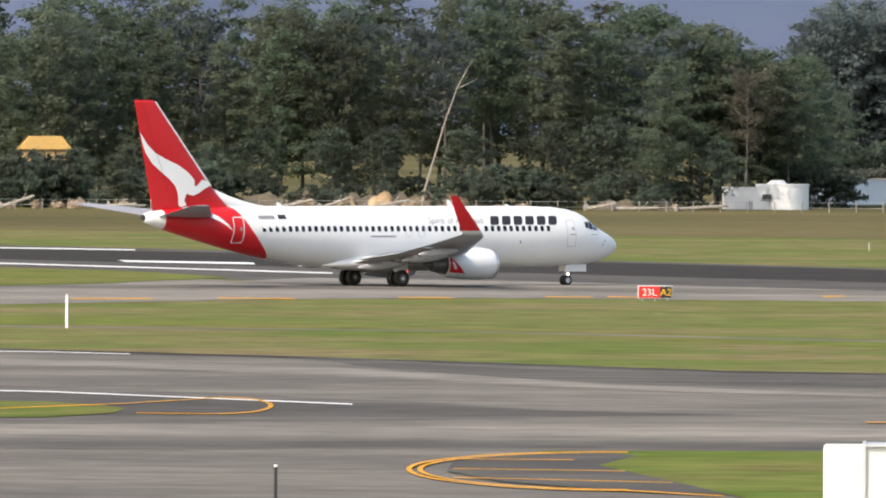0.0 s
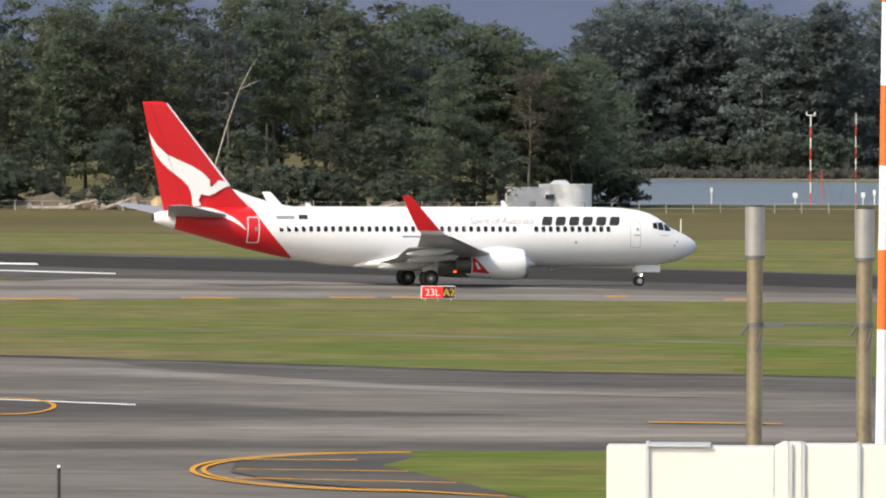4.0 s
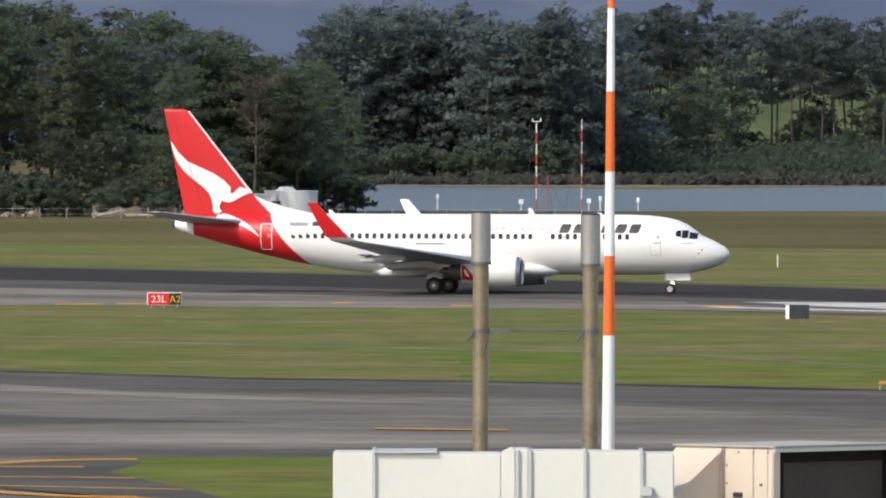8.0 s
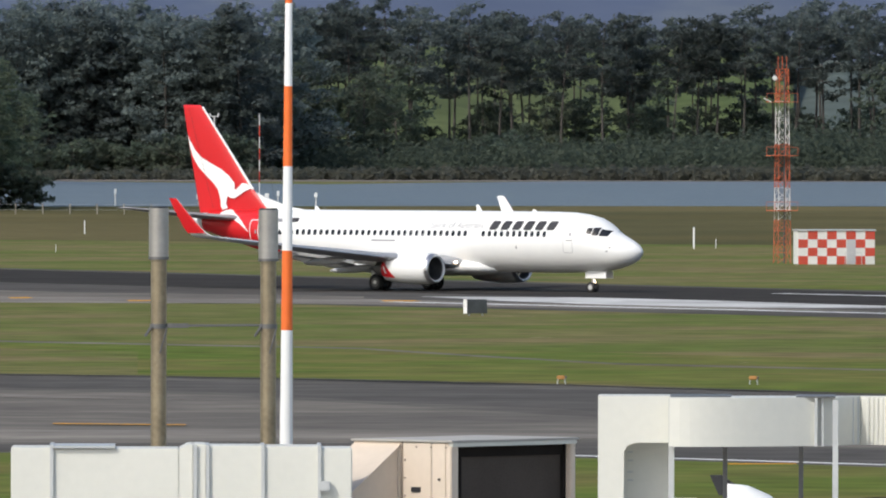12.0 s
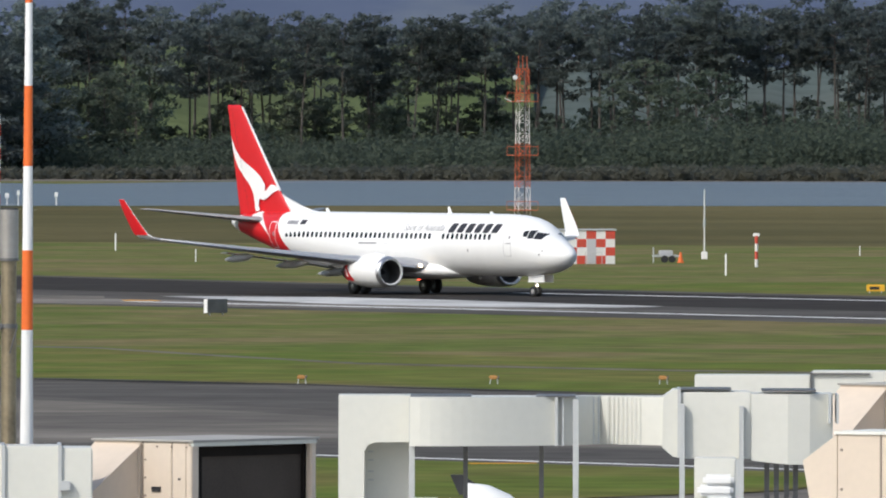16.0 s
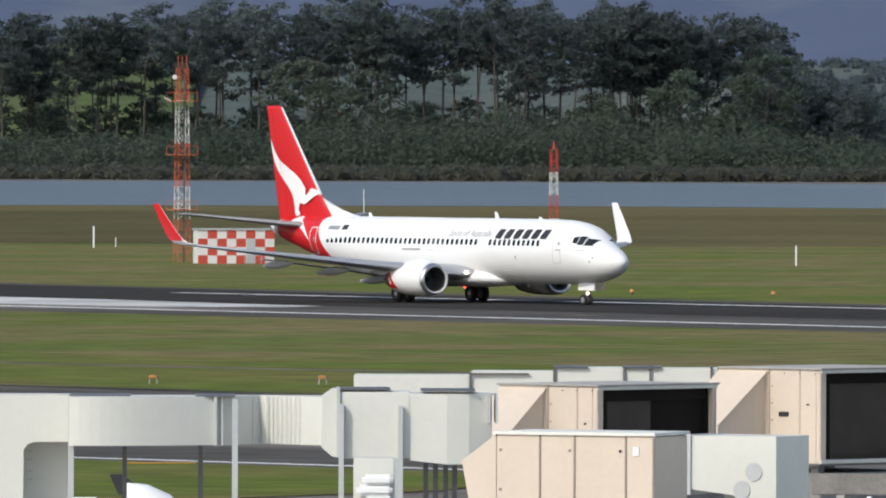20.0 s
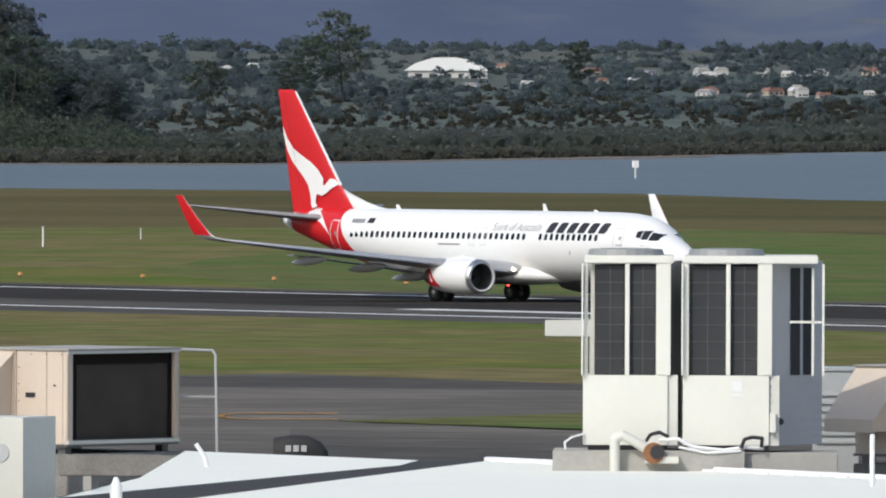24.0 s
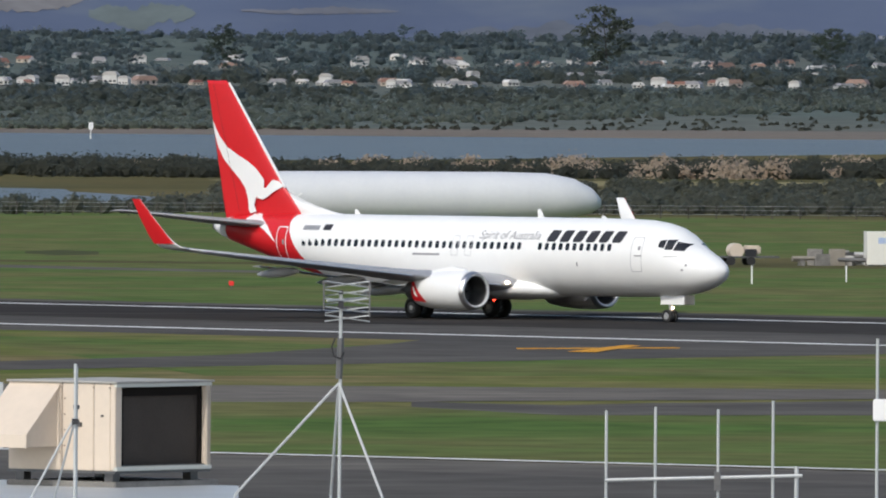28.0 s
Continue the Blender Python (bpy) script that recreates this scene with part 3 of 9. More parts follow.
def water_material():
    m = bpy.data.materials.new("estuary_water")
    m.use_nodes = True
    nt = m.node_tree
    b = nt.nodes["Principled BSDF"]
    b.inputs["Roughness"].default_value = 0.4
    b.inputs["Specular IOR Level"].default_value = 0.25
    tc, ns, bp = nt.nodes.new("ShaderNodeTexCoord"), nt.nodes.new("ShaderNodeTexNoise"), nt.nodes.new("ShaderNodeBump")
    ns.inputs["Scale"].default_value, ns.inputs["Detail"].default_value = 0.5, 6
    # drifting noise mixes a darker and a paler water colour
    drift, tint = nt.nodes.new("ShaderNodeTexNoise"), nt.nodes.new("ShaderNodeMixRGB")
    drift.inputs["Scale"].default_value, drift.inputs["Detail"].default_value = 0.02, 5
    tint.inputs[1].default_value, tint.inputs[2].default_value = (0.05, 0.072, 0.088, 1), (0.13, 0.14, 0.14, 1)
    nt.links.new(tc.outputs["Object"], drift.inputs["Vector"])
    nt.links.new(drift.outputs[0], tint.inputs[0])
    nt.links.new(tint.outputs[0], b.inputs["Base Color"])
    bp.inputs["Strength"].default_value, bp.inputs["Distance"].default_value = 1.0, 0.5
    nt.links.new(tc.outputs["Object"], ns.inputs["Vector"])
    nt.links.new(ns.outputs[0], bp.inputs["Height"])
    nt.links.new(bp.outputs[0], b.inputs["Normal"])
    return m


WATER = water_material()
# dry outer turf of the field
sheet("dry_turf", ragged(polar((-1500, 1560), (0, 1590), (735, 1670), (1653, 1690), (2798, 1700), (4164, 1640), (4495, 1566), (5200, 1480)), 40, 2, 30) + ragged(polar((5000, 1150), (4164, 1260), (2798, 1230), (1230, 1260), (0, 1300), (-1500, 1350)), 40, 4, 31), 0.01, SALT_GRASS, "straw-brown rough grass along the shore", "grass")
sheet("water", ragged(polar((560, 1900), (735, 2187), (1230, 2120), (1653, 2200), (2798, 2190), (3400, 2170), (4164, 2400), (4495, 2650), (5000, 2880), (5582, 2960), (6300, 2890), (7150, 2870), (8200, 2900)), 40, 6, 32)
      + ragged(polar((8200, 2450), (7150, 2330), (6500, 2150), (6063, 2080), (5582, 2060), (5070, 1990), (5000, 1690), (4990, 1600), (4763, 1546), (4495, 1566), (4164, 1645), (2798, 1702), (1653, 1694), (735, 1674), (600, 1700)), 40, 3, 33), 0.03, WATER, "blue-grey estuary water with small ripples", "water")
sheet("water", ragged(polar((4720, 1552), (4985, 1610), (5300, 1592), (5700, 1540), (5900, 1420)), 30, 3, 34) + ragged(polar((5835, 1388), (5600, 1362), (5300, 1345), (5140, 1350), (4990, 1476), (4763, 1540)), 30, 3, 35), 0.034, WATER, "narrow tidal creek of still water", "water")
sheet("mud_flat", ragged(polar((735, 2300), (1653, 2330), (2798, 2310), (3400, 2300), (4164, 2620), (4495, 2900), (5582, 3180), (7150, 3450), (8200, 3600)), 40, 6, 36)
      + ragged(polar((8200, 2890), (7150, 2860), (6300, 2880), (5582, 2950), (5000, 2870), (4495, 2640), (4164, 2390), (3400, 2165), (2798, 2185), (1653, 2195), (735, 2185)), 40, 6, 37), 0.026, MUD, "pale tidal mud along the far shore", "mud")
sheet("salt_marsh", ragged(polar((-2500, 1600), (735, 1676), (1653, 1700)), 60, 5, 38) + polar((1653, 1760), (560, 1850), (560, 4900), (-9000, 4900), (-9000, 1600)), 0.012, SALT_GRASS, "rough brown grass under the trees", "grass")
sheet("salt_marsh", ragged(polar((560, 2290), (1653, 2325), (2798, 2305), (3400, 2295), (4164, 2610), (5582, 3240), (7150, 3740), (9500, 3950)), 60, 5, 39) + polar((9500, 4950), (560, 4950)), 0.014, SALT_GRASS, "rough brown and green land beyond the estuary", "grass")
sheet("salt_marsh", ragged(polar((4960, 1500), (4992, 1610), (5060, 1985), (6063, 2075), (7150, 2320), (9500, 2600)), 40, 5, 40) + polar((9500, 1240), (7151, 1260), (6648, 1280), (5900, 1300), (5300, 1350), (5050, 1420)), 0.02, SALT_GRASS, "salt marsh with rushes and scrub", "grass")


def hill_at(u, k, near=0.0):
    """A place on the far range: bearing and share of its height."""
    h = 95 * k * (0.75 + 0.35 * noise.noise(Vector((u * 0.0006, 3.1, 0))) + 0.1 * noise.noise(Vector((u * 0.003, 8.0, k * 0.8))))
    return on_ground(u, 4600 + 250 * k - near + 40 * noise.noise(Vector((u * 0.002, k * 0.9, 1))), h - 2 * (1 - k))


def build_hills():
    """Far ranges behind everything, haze put into their blue-grey, with paler paddocks on their slopes."""
    m = bpy.data.materials.new("hazed_hill_slopes")
    m.use_nodes = True
    nt = m.node_tree
    b = nt.nodes["Principled BSDF"]
    tc, n1, n2 = nt.nodes.new("ShaderNodeTexCoord"), nt.nodes.new("ShaderNodeTexNoise"), nt.nodes.new("ShaderNodeTexNoise")
    n1.inputs["Scale"].default_value, n1.inputs["Detail"].default_value = 0.012, 4
    n2.inputs["Scale"].default_value, n2.inputs["Detail"].default_value = 0.06, 6
    mp = nt.nodes.new("ShaderNodeMapping")
    mp.inputs["Scale"].default_value = (1, 1, 4)
    nt.links.new(tc.outputs["Object"], mp.inputs[0])
    for n in (n1, n2):
        nt.links.new(mp.outputs[0], n.inputs["Vector"])
    r1 = nt.nodes.new("ShaderNodeMapRange")
    r1.inputs[1].default_value, r1.inputs[2].default_value = 0.52, 0.66
    nt.links.new(n1.outputs[0], r1.inputs[0])
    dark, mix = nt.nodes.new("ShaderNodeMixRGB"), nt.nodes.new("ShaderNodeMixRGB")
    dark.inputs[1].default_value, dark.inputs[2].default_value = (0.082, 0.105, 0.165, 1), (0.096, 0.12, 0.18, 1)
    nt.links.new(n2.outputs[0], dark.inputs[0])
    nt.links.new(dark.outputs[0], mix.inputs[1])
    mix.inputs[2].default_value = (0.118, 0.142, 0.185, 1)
    nt.links.new(r1.outputs[0], mix.inputs[0])
    nt.links.new(mix.outputs[0], b.inputs["Base Color"])
    b.inputs["Roughness"].default_value = 1.0
    b.inputs["Specular IOR Level"].default_value = 0.0
    bm = bmesh.new()
    rows = [[bm.verts.new(hill_at(-9000 + 26000 * i / 600, j / 40)) for i in range(601)] for j in range(41)]
    for r0, r1 in zip(rows[:-1], rows[1:]):
        for i in range(600):
            bm.faces.new((r0[i], r0[i + 1], r1[i + 1], r1[i]))
    tagged(link("far_hills", bm, m, smooth=True), "far forested hills with haze put into their blue-grey colour", "hills", kind="structure")
    # paler clearings and paddocks on the slopes, haze greyed into their colours
    for u0, u1, e0, e1, c, lb in ((5300, 5730, 100, 152, (0.2, 0.2, 0.21), "pale clearing on the far hillside"), (5740, 5930, 76, 128, (0.135, 0.165, 0.17), "pale green paddock on the far hillside"), (6010, 6290, 104, 118, (0.16, 0.17, 0.2), "thin pale clearing on the far hillside"),
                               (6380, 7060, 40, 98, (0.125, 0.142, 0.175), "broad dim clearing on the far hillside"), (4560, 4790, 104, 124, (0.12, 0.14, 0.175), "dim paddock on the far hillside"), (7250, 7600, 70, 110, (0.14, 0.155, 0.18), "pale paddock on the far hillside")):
        bm, n = bmesh.new(), 48
        rows = []
        for j in range(4):
            row = []
            for i in range(n + 1):
                u = u0 + (u1 - u0) * i / n
                taper = math.sin(math.pi * min(1, max(0.04, i / n))) ** 0.5
                mid = (e0 + e1) / 2 + 0.12 * (e1 - e0) * noise.noise(Vector((u * 0.02, 1.7, 0)))
                e = mid + (e1 - e0) * (j / 3 - 0.5) * taper * (0.75 + 0.5 * noise.noise(Vector((u * 0.02, j * 2.3, 4))) + 0.4 * noise.noise(Vector((u * 0.09, j * 3.1, 9))))
                lo, hi = 0.0, 1.0
                for _ in range(18):
                    k = (lo + hi) / 2
                    p = hill_at(u, k, 0.5)
                    lo, hi = (k, hi) if p.z < EYE + e / TICK * p.xy.length else (lo, k)
                row.append(bm.verts.new(p))
            rows.append(row)
        for r0, r1 in zip(rows[:-1], rows[1:]):
            for i in range(n):
                bm.faces.new((r0[i], r0[i + 1], r1[i + 1], r1[i]))
        tagged(link("paddock", bm, material("hazed_paddock", c, [q * 0.72 for q in c], 1.0, scale=0.03, fine=0.2, amount=0.9, spec=0.0), smooth=True), lb, "paddock", kind="structure")
    # specks of a far suburb on the slope, walls greyed for haze
    rh = random.Random(8)
    bm = bmesh.new()
    for i in range(110):
        u = rh.gauss(5290, 90) if i < 85 else rh.uniform(4700, 7200)
        p = hill_at(u, rh.uniform(0.25, 0.37), 1.5)
        w, h = rh.uniform(0.25, 0.75), rh.uniform(0.15, 0.45)
        box(p.x - w, p.x + w, p.y - 2, p.y + 2, p.z - 0.9, p.z + h, 0, bm)
    tagged(link("far_suburb", bm, material("hazed_walls", (0.33, 0.34, 0.37), (0.25, 0.26, 0.3), 0.9, scale=0.2, fine=1)), "specks of pale houses on the far hillside", "houses", kind="stuff")


build_hills()


# ---- trees, scrub and the far town ----
def cards(centres, sizes, rng, outward=None):
    """Small uneven leaf patches, one a centre, lying on the clump's surface with a random tilt."""
    n = len(centres)
    w = rng.normal(size=(n, 3)) * 0.55 + [0, 0, 0.25]
    if outward is not None:
        w = w + outward
    w /= np.linalg.norm(w, axis=1)[:, None] + 1e-9
    a = np.cross(w, rng.normal(size=(n, 3)))
    a /= np.linalg.norm(a, axis=1)[:, None] + 1e-9
    b = np.cross(w, a)
    s = sizes[:, None]
    k = rng.uniform(0.6, 1.3, size=(n, 3, 1))
    v = np.stack([centres + k[:, 0] * s * a, centres + k[:, 1] * s * (0.87 * b - 0.5 * a), centres - k[:, 2] * s * (0.87 * b + 0.5 * a)], 1)
    return v.reshape(-1, 3), np.arange(3 * n).reshape(n, 3)


ICO = None


def cores(spots, rng):
    """Rough solid hearts of the clumps, so that a crown is dense inside."""
    global ICO
    if ICO is None:
        bm = bmesh.new()
        bmesh.ops.create_icosphere(bm, subdivisions=1, radius=1)
        bm.verts.index_update()
        ICO = (np.array([v.co[:] for v in bm.verts]), np.array([[v.index for v in f.verts] for f in bm.faces]))
        bm.free()
    vs, fs = [], []
    for i, (c, r) in enumerate(spots):
        vs.append(np.array(c) + ICO[0] * r * rng.uniform(0.75, 1.25, size=(len(ICO[0]), 1)))
        fs.append(ICO[1] + i * len(ICO[0]))
    return np.concatenate(vs), np.concatenate(fs)


def leaf_mesh(name, centres, sizes, rng, mat, spots=None, outward=None):
    v, fcs = cards(np.array(centres), np.array(sizes), rng, np.array(outward) if outward is not None else None)
    faces = fcs.tolist()
    if spots:
        cv, cf = cores(spots, rng)
        faces += (cf + len(v)).tolist()
        v = np.concatenate([v, cv])
    me = bpy.data.meshes.new(name)
    me.from_pydata(v.tolist(), [], faces)
    me.materials.append(mat)
    return me


TOPS = {}


def build_tree(name, h, crown_from, radius, seed, mat, label, shape="dome", limbs=14, per=40, card=0.5, bark=None, lean=0.0, pads=5, rise=0.2):
    """A tapered, slightly bent trunk, limbs, and a crown of small leaf patches gathered in clumps along the limbs."""
    rng = np.random.default_rng(seed)
    tree = thing(name, pose(0, 0, 0), label, "tree")
    bend = rng.normal(size=2) * 0.04 + [lean, 0]
    r0 = 0.008 * h + 0.07

    def axis(z):
        k = z / h
        return Vector((bend[0] * h * k * k + 0.25 * math.sin(3 * k + seed), bend[1] * h * k * k + 0.25 * math.cos(4 * k + seed) - 0.25 * math.cos(seed), z))

    bm = bmesh.new()
    for i in range(7):
        z0, z1 = h * i / 7 * 0.97, h * (i + 1) / 7 * 0.97
        rod(axis(z0), axis(z1), r0 * (1 - 0.13 * i), r0 * (1 - 0.13 * (i + 1)), 7, bm)
    centres, sizes, outs = [], [], []
    for i in range(limbs):
        k = (i + rng.uniform(0, 0.9)) / limbs
        z = h * (crown_from + (0.97 - crown_from) * k)
        if shape == "dome":
            r = radius * math.sqrt(max(0.05, 1 - (k * 0.98) ** 2.2)) * rng.uniform(0.6, 1.12)
        elif shape == "flat":
            r = radius * (0.45 + 0.75 * math.sin(math.pi * min(1, 0.18 + k * 0.8))) * rng.uniform(0.5, 1.15)
        else:
            r = radius * math.sqrt(max(0.03, 1 - (2 * k - 1) ** 2)) * rng.uniform(0.65, 1.1)
        t = 2.4 * i + rng.uniform(0, 1.2)
        p = axis(min(z, h * 0.96))
        q = p + Vector((r * math.cos(t), r * math.sin(t), r * rise * rng.uniform(0.1, 2.0)))
        rod(p, q, max(0.04, r0 * 0.34 * (1.1 - k)), 0.03, 4, bm)
        # flat sprays of foliage along the limb and to both sides of it
        m = max(2, int(pads * r / radius + rng.uniform(0.2, 1.0)))
        for j in range(m):
            f = 0.3 + 0.72 * (j + rng.uniform(0, 0.9)) / m
            c = np.array(p + (q - p) * f) + rng.normal(size=3) * np.array([1, 1, 0.45]) * radius * 0.1
            cr = radius * rng.uniform(0.13, 0.27) * (1.15 - 0.35 * f)
            n = max(6, int(per * rng.uniform(0.6, 1.3)))
            a, w = rng.uniform(0, 2 * math.pi, size=n), np.sqrt(rng.uniform(0, 1, size=n))
            flat = np.stack([np.cos(a) * w, np.sin(a) * w, rng.normal(size=n) * 0.32 * (1.15 - 0.6 * w) - 0.18 * w * w], 1)
            centres += (c + flat * cr).tolist()
            outs += (flat * [0.35, 0.35, 0.2] + [0, 0, 0.75 if shape == "dome" else 0.4]).tolist()
            sizes += (card * rng.uniform(0.55, 1.3, size=n)).tolist()
    part("trunk", bm, bark or BARK, tree)
    crown = new("crown", leaf_mesh("crown", centres, sizes, rng, mat, None, outs))
    crown.parent = tree
    TOPS[crown.data.name] = max(c[2] for c in centres) + card * 0.4
    return tree


def plant(protos, u, d, z=0.0, rng=random, scale=1.0, height=0.0):
    """A copy of one of the grown kinds, turned and sized at random; its top stands at the given height."""
    p = rng.choice(protos)
    if 1096 < u < 1156 and 2300 < d < 2520 and protos is not bushes:
        u += 70  # a gap in the wood through which a farm shows
    s = scale * rng.uniform(0.9, 1.1)
    if height:
        crown = [c for c in p.children if c.name.startswith("crown")][0]
        s = (height - z) / TOPS[crown.data.name] * rng.uniform(0.92, 1.02)
    o = on_ground(u, d, z)
    m = pose(o.x, o.y, o.z - 0.1, 0, 0, rng.uniform(0, 360))
    ob = copy_thing(p, m)
    w = s * rng.uniform(0.9, 1.12)
    ob.scale = (w, w, s)
    return ob


def wood_top(u):
    """How high the near wood, the wood beyond the inlet and the pine belt stand along the bearing."""
    line = ((-1600, 24), (-360, 23.6), (-330, 21.6), (-290, 23.8), (200, 24.0), (410, 23.6), (470, 21.5), (540, 20), (600, 19), (625, 16), (640, 25), (690, 28.6), (800, 28.8), (930, 28), (975, 25.6), (1030, 27),
            (1100, 29), (1500, 29), (1640, 26), (1700, 29), (2030, 26.6), (2090, 29), (2270, 27), (2320, 29.2), (2850, 29), (3000, 28), (3080, 25), (3110, 20), (3180, 18.5), (3260, 15.5), (3400, 13))
    for (a, h0), (b, h1) in zip(line[:-1], line[1:]):
        if a <= u <= b:
            return h0 + (h1 - h0) * (u - a) / (b - a)
    return 20.0


R = random.Random(5)
PARK = pose(0, 0, 0)
cypress = [build_tree("cypress_tree", 26, f, r, 10 + i, DENSE_LEAF, "tall dark cypress with tiered ragged sprays of foliage", "dome", 42, 40, 0.3, pads=7) for i, (f, r) in enumerate(((0.12, 6.5), (0.2, 7.4), (0.1, 5.4), (0.3, 7.0), (0.42, 6.2)))]
macrocarpas = [build_tree("macrocarpa_tree", 27, f, r, 20 + i, HAZED_LEAF, "tall broad tree with close rounded crown and haze-paled leaves", "dome", 42, 28, 0.4, pads=7) for i, (f, r) in enumerate(((0.1, 7.5), (0.16, 8.2), (0.07, 6.6)))]
pines = [build_tree("pine_tree", 27, f, r, 30 + i, PINE_LEAF, "tall pine with a bare trunk and a flat ragged crown", "flat", n, 34, 0.32, pads=6) for i, (f, r, n) in enumerate(((0.55, 6.4, 17), (0.64, 5.6, 15), (0.48, 6.0, 18), (0.6, 5.0, 14), (0.44, 5.4, 19)))]
gums = [build_tree("broadleaf_tree", 14, 0.22, 5.2, 50 + i, SCRUB_LEAF, "broad-crowned dark green tree", "ball", 26, 30, 0.3, pads=5) for i in range(3)]
bare = [build_tree("dying_tree", 15.5, 0.42, 4.4, 60 + i, BROWN_LEAF, "half-dead tree with bare limbs and thin brown crown", "ball", 30, 34, 0.15, GREY_BARK, pads=6, rise=0.7) for i in range(2)]
bushes = [build_tree("bush", 4.5, 0.05, 3.2, 70 + i, SCRUB_LEAF, "low rounded bush of mixed green", "ball", 20, 26, 0.26, pads=4) for i in range(3)]
for i, (p, pl) in enumerate(zip(macrocarpas + cypress + pines + gums + bare + bushes, ((720, 2330), (840, 2326), (960, 2332), (-700, 1600), (-250, 1606), (220, 1602), (-1000, 1604), (90, 1612), (1160, 2420), (1500, 2418), (1900, 2425), (2300, 2416), (2650, 2422), (700, 2300), (3180, 2440), (3250, 2470), (535, 1618), (-1300, 1604), (-420, 1584), (60, 1583), (330, 1586)))):
    o = on_ground(*pl)
    k = 0.88 if p in cypress else 1.0
    p.matrix_basis = pose(o.x, o.y, -0.1, 0, 0, 40 * i) @ Matrix.Scale(k, 4)
for row, (d, n) in enumerate(((1602, 17), (1622, 19), (1646, 20), (1672, 20))):
    for i in range(n):
        u = -1500 + 1935 * (i + R.uniform(0.1, 0.9)) / n
        plant(cypress if R.random() < (0.7, 0.75, 0.9, 1.0)[row] else pines, u, d + R.uniform(-6, 6), 0, R, height=wood_top(u) * (0.9, 1.0, 1.07, 1.08)[row] * R.uniform(0.95, 1.04))
for i in range(20):
    u = 425 + 225 * (i + R.random()) / 20
    plant(cypress, u, 1625 + 16 * (i % 4), 0, R, height=wood_top(min(u, 612)) * R.uniform(0.92, 1.04))
# the broad sunlit tree at the wood's end
plant(cypress[1:2], 395, 1590, 0, R, height=17.5)
for u in (660, 690, 715):
    plant(bushes, u, 1640, 0, R, 1.0)
for u, s in ((-650, 0.7), (-480, 0.5)):
    plant(bare, u, 1612, 0, R, s)
for i in range(60):
    u = -1400 + 1860 * (i + R.random()) / 60
    plant(bushes, u, 1586 + R.uniform(-6, 8), 0, R, R.uniform(0.45, 1.15))
for i in range(16):
    plant(gums, -1300 + 1850 * (i + R.random()) / 16, 1594 + R.uniform(-4, 4), 0, R, R.uniform(0.4, 0.75))
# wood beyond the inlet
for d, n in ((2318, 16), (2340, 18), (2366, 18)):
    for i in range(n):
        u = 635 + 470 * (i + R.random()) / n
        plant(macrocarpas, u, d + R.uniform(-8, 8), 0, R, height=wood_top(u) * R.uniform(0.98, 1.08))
# pine belt
for d, n, lift in ((2405, 44, 0), (2440, 38, 0), (2470, 16, 2)):
    for i in range(n):
        u = 1090 + 2000 * (i + R.random()) / n
        plant(pines, u, d + R.uniform(-8, 8), lift, R, height=wood_top(u) * R.uniform(0.96, 1.1))
for d, n in ((2455, 22), (2490, 20)):
    for i in range(n):
        u = 1980 + 1100 * (i + R.random()) / n
        plant(gums, u, d + R.uniform(-8, 8), 0, R, R.uniform(0.55, 0.95))
for i in range(26):
    plant(gums, 1150 + 900 * (i + R.random()) / 26, 2412 + R.uniform(-10, 14), 0, R, R.uniform(0.55, 0.95))
for i in range(9):
    plant(gums, 1120 + 900 * R.random(), 2500 + R.uniform(-10, 10), 3, R, R.uniform(0.6, 0.9))
for i in range(22):
    u = 2750 + 530 * R.random()
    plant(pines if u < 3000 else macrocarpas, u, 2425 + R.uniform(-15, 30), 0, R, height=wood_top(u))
for i in range(70):
    u = 1000 + 2300 * (i + R.random()) / 70
    plant(bushes + gums[:1], u, 2385 + R.uniform(-30, 12), 0, R, R.uniform(0.7, 1.5))
for i in range(30):
    plant(bushes, 600 + 500 * (i + R.random()) / 30, 2300 + R.uniform(-8, 8), 0, R, R.uniform(0.8, 1.5))


def far_z(d):
    """The rise of the land beyond the estuary."""
    for (a, z0), (b, z1) in zip(((3300, 0), (3450, 4), (3700, 10), (4000, 16), (4350, 22)), ((3450, 4), (3700, 10), (4000, 16), (4350, 22), (4590, 25))):
        if a <= d <= b:
            return z0 + (z1 - z0) * (d - a) / (b - a)
    return 0.0


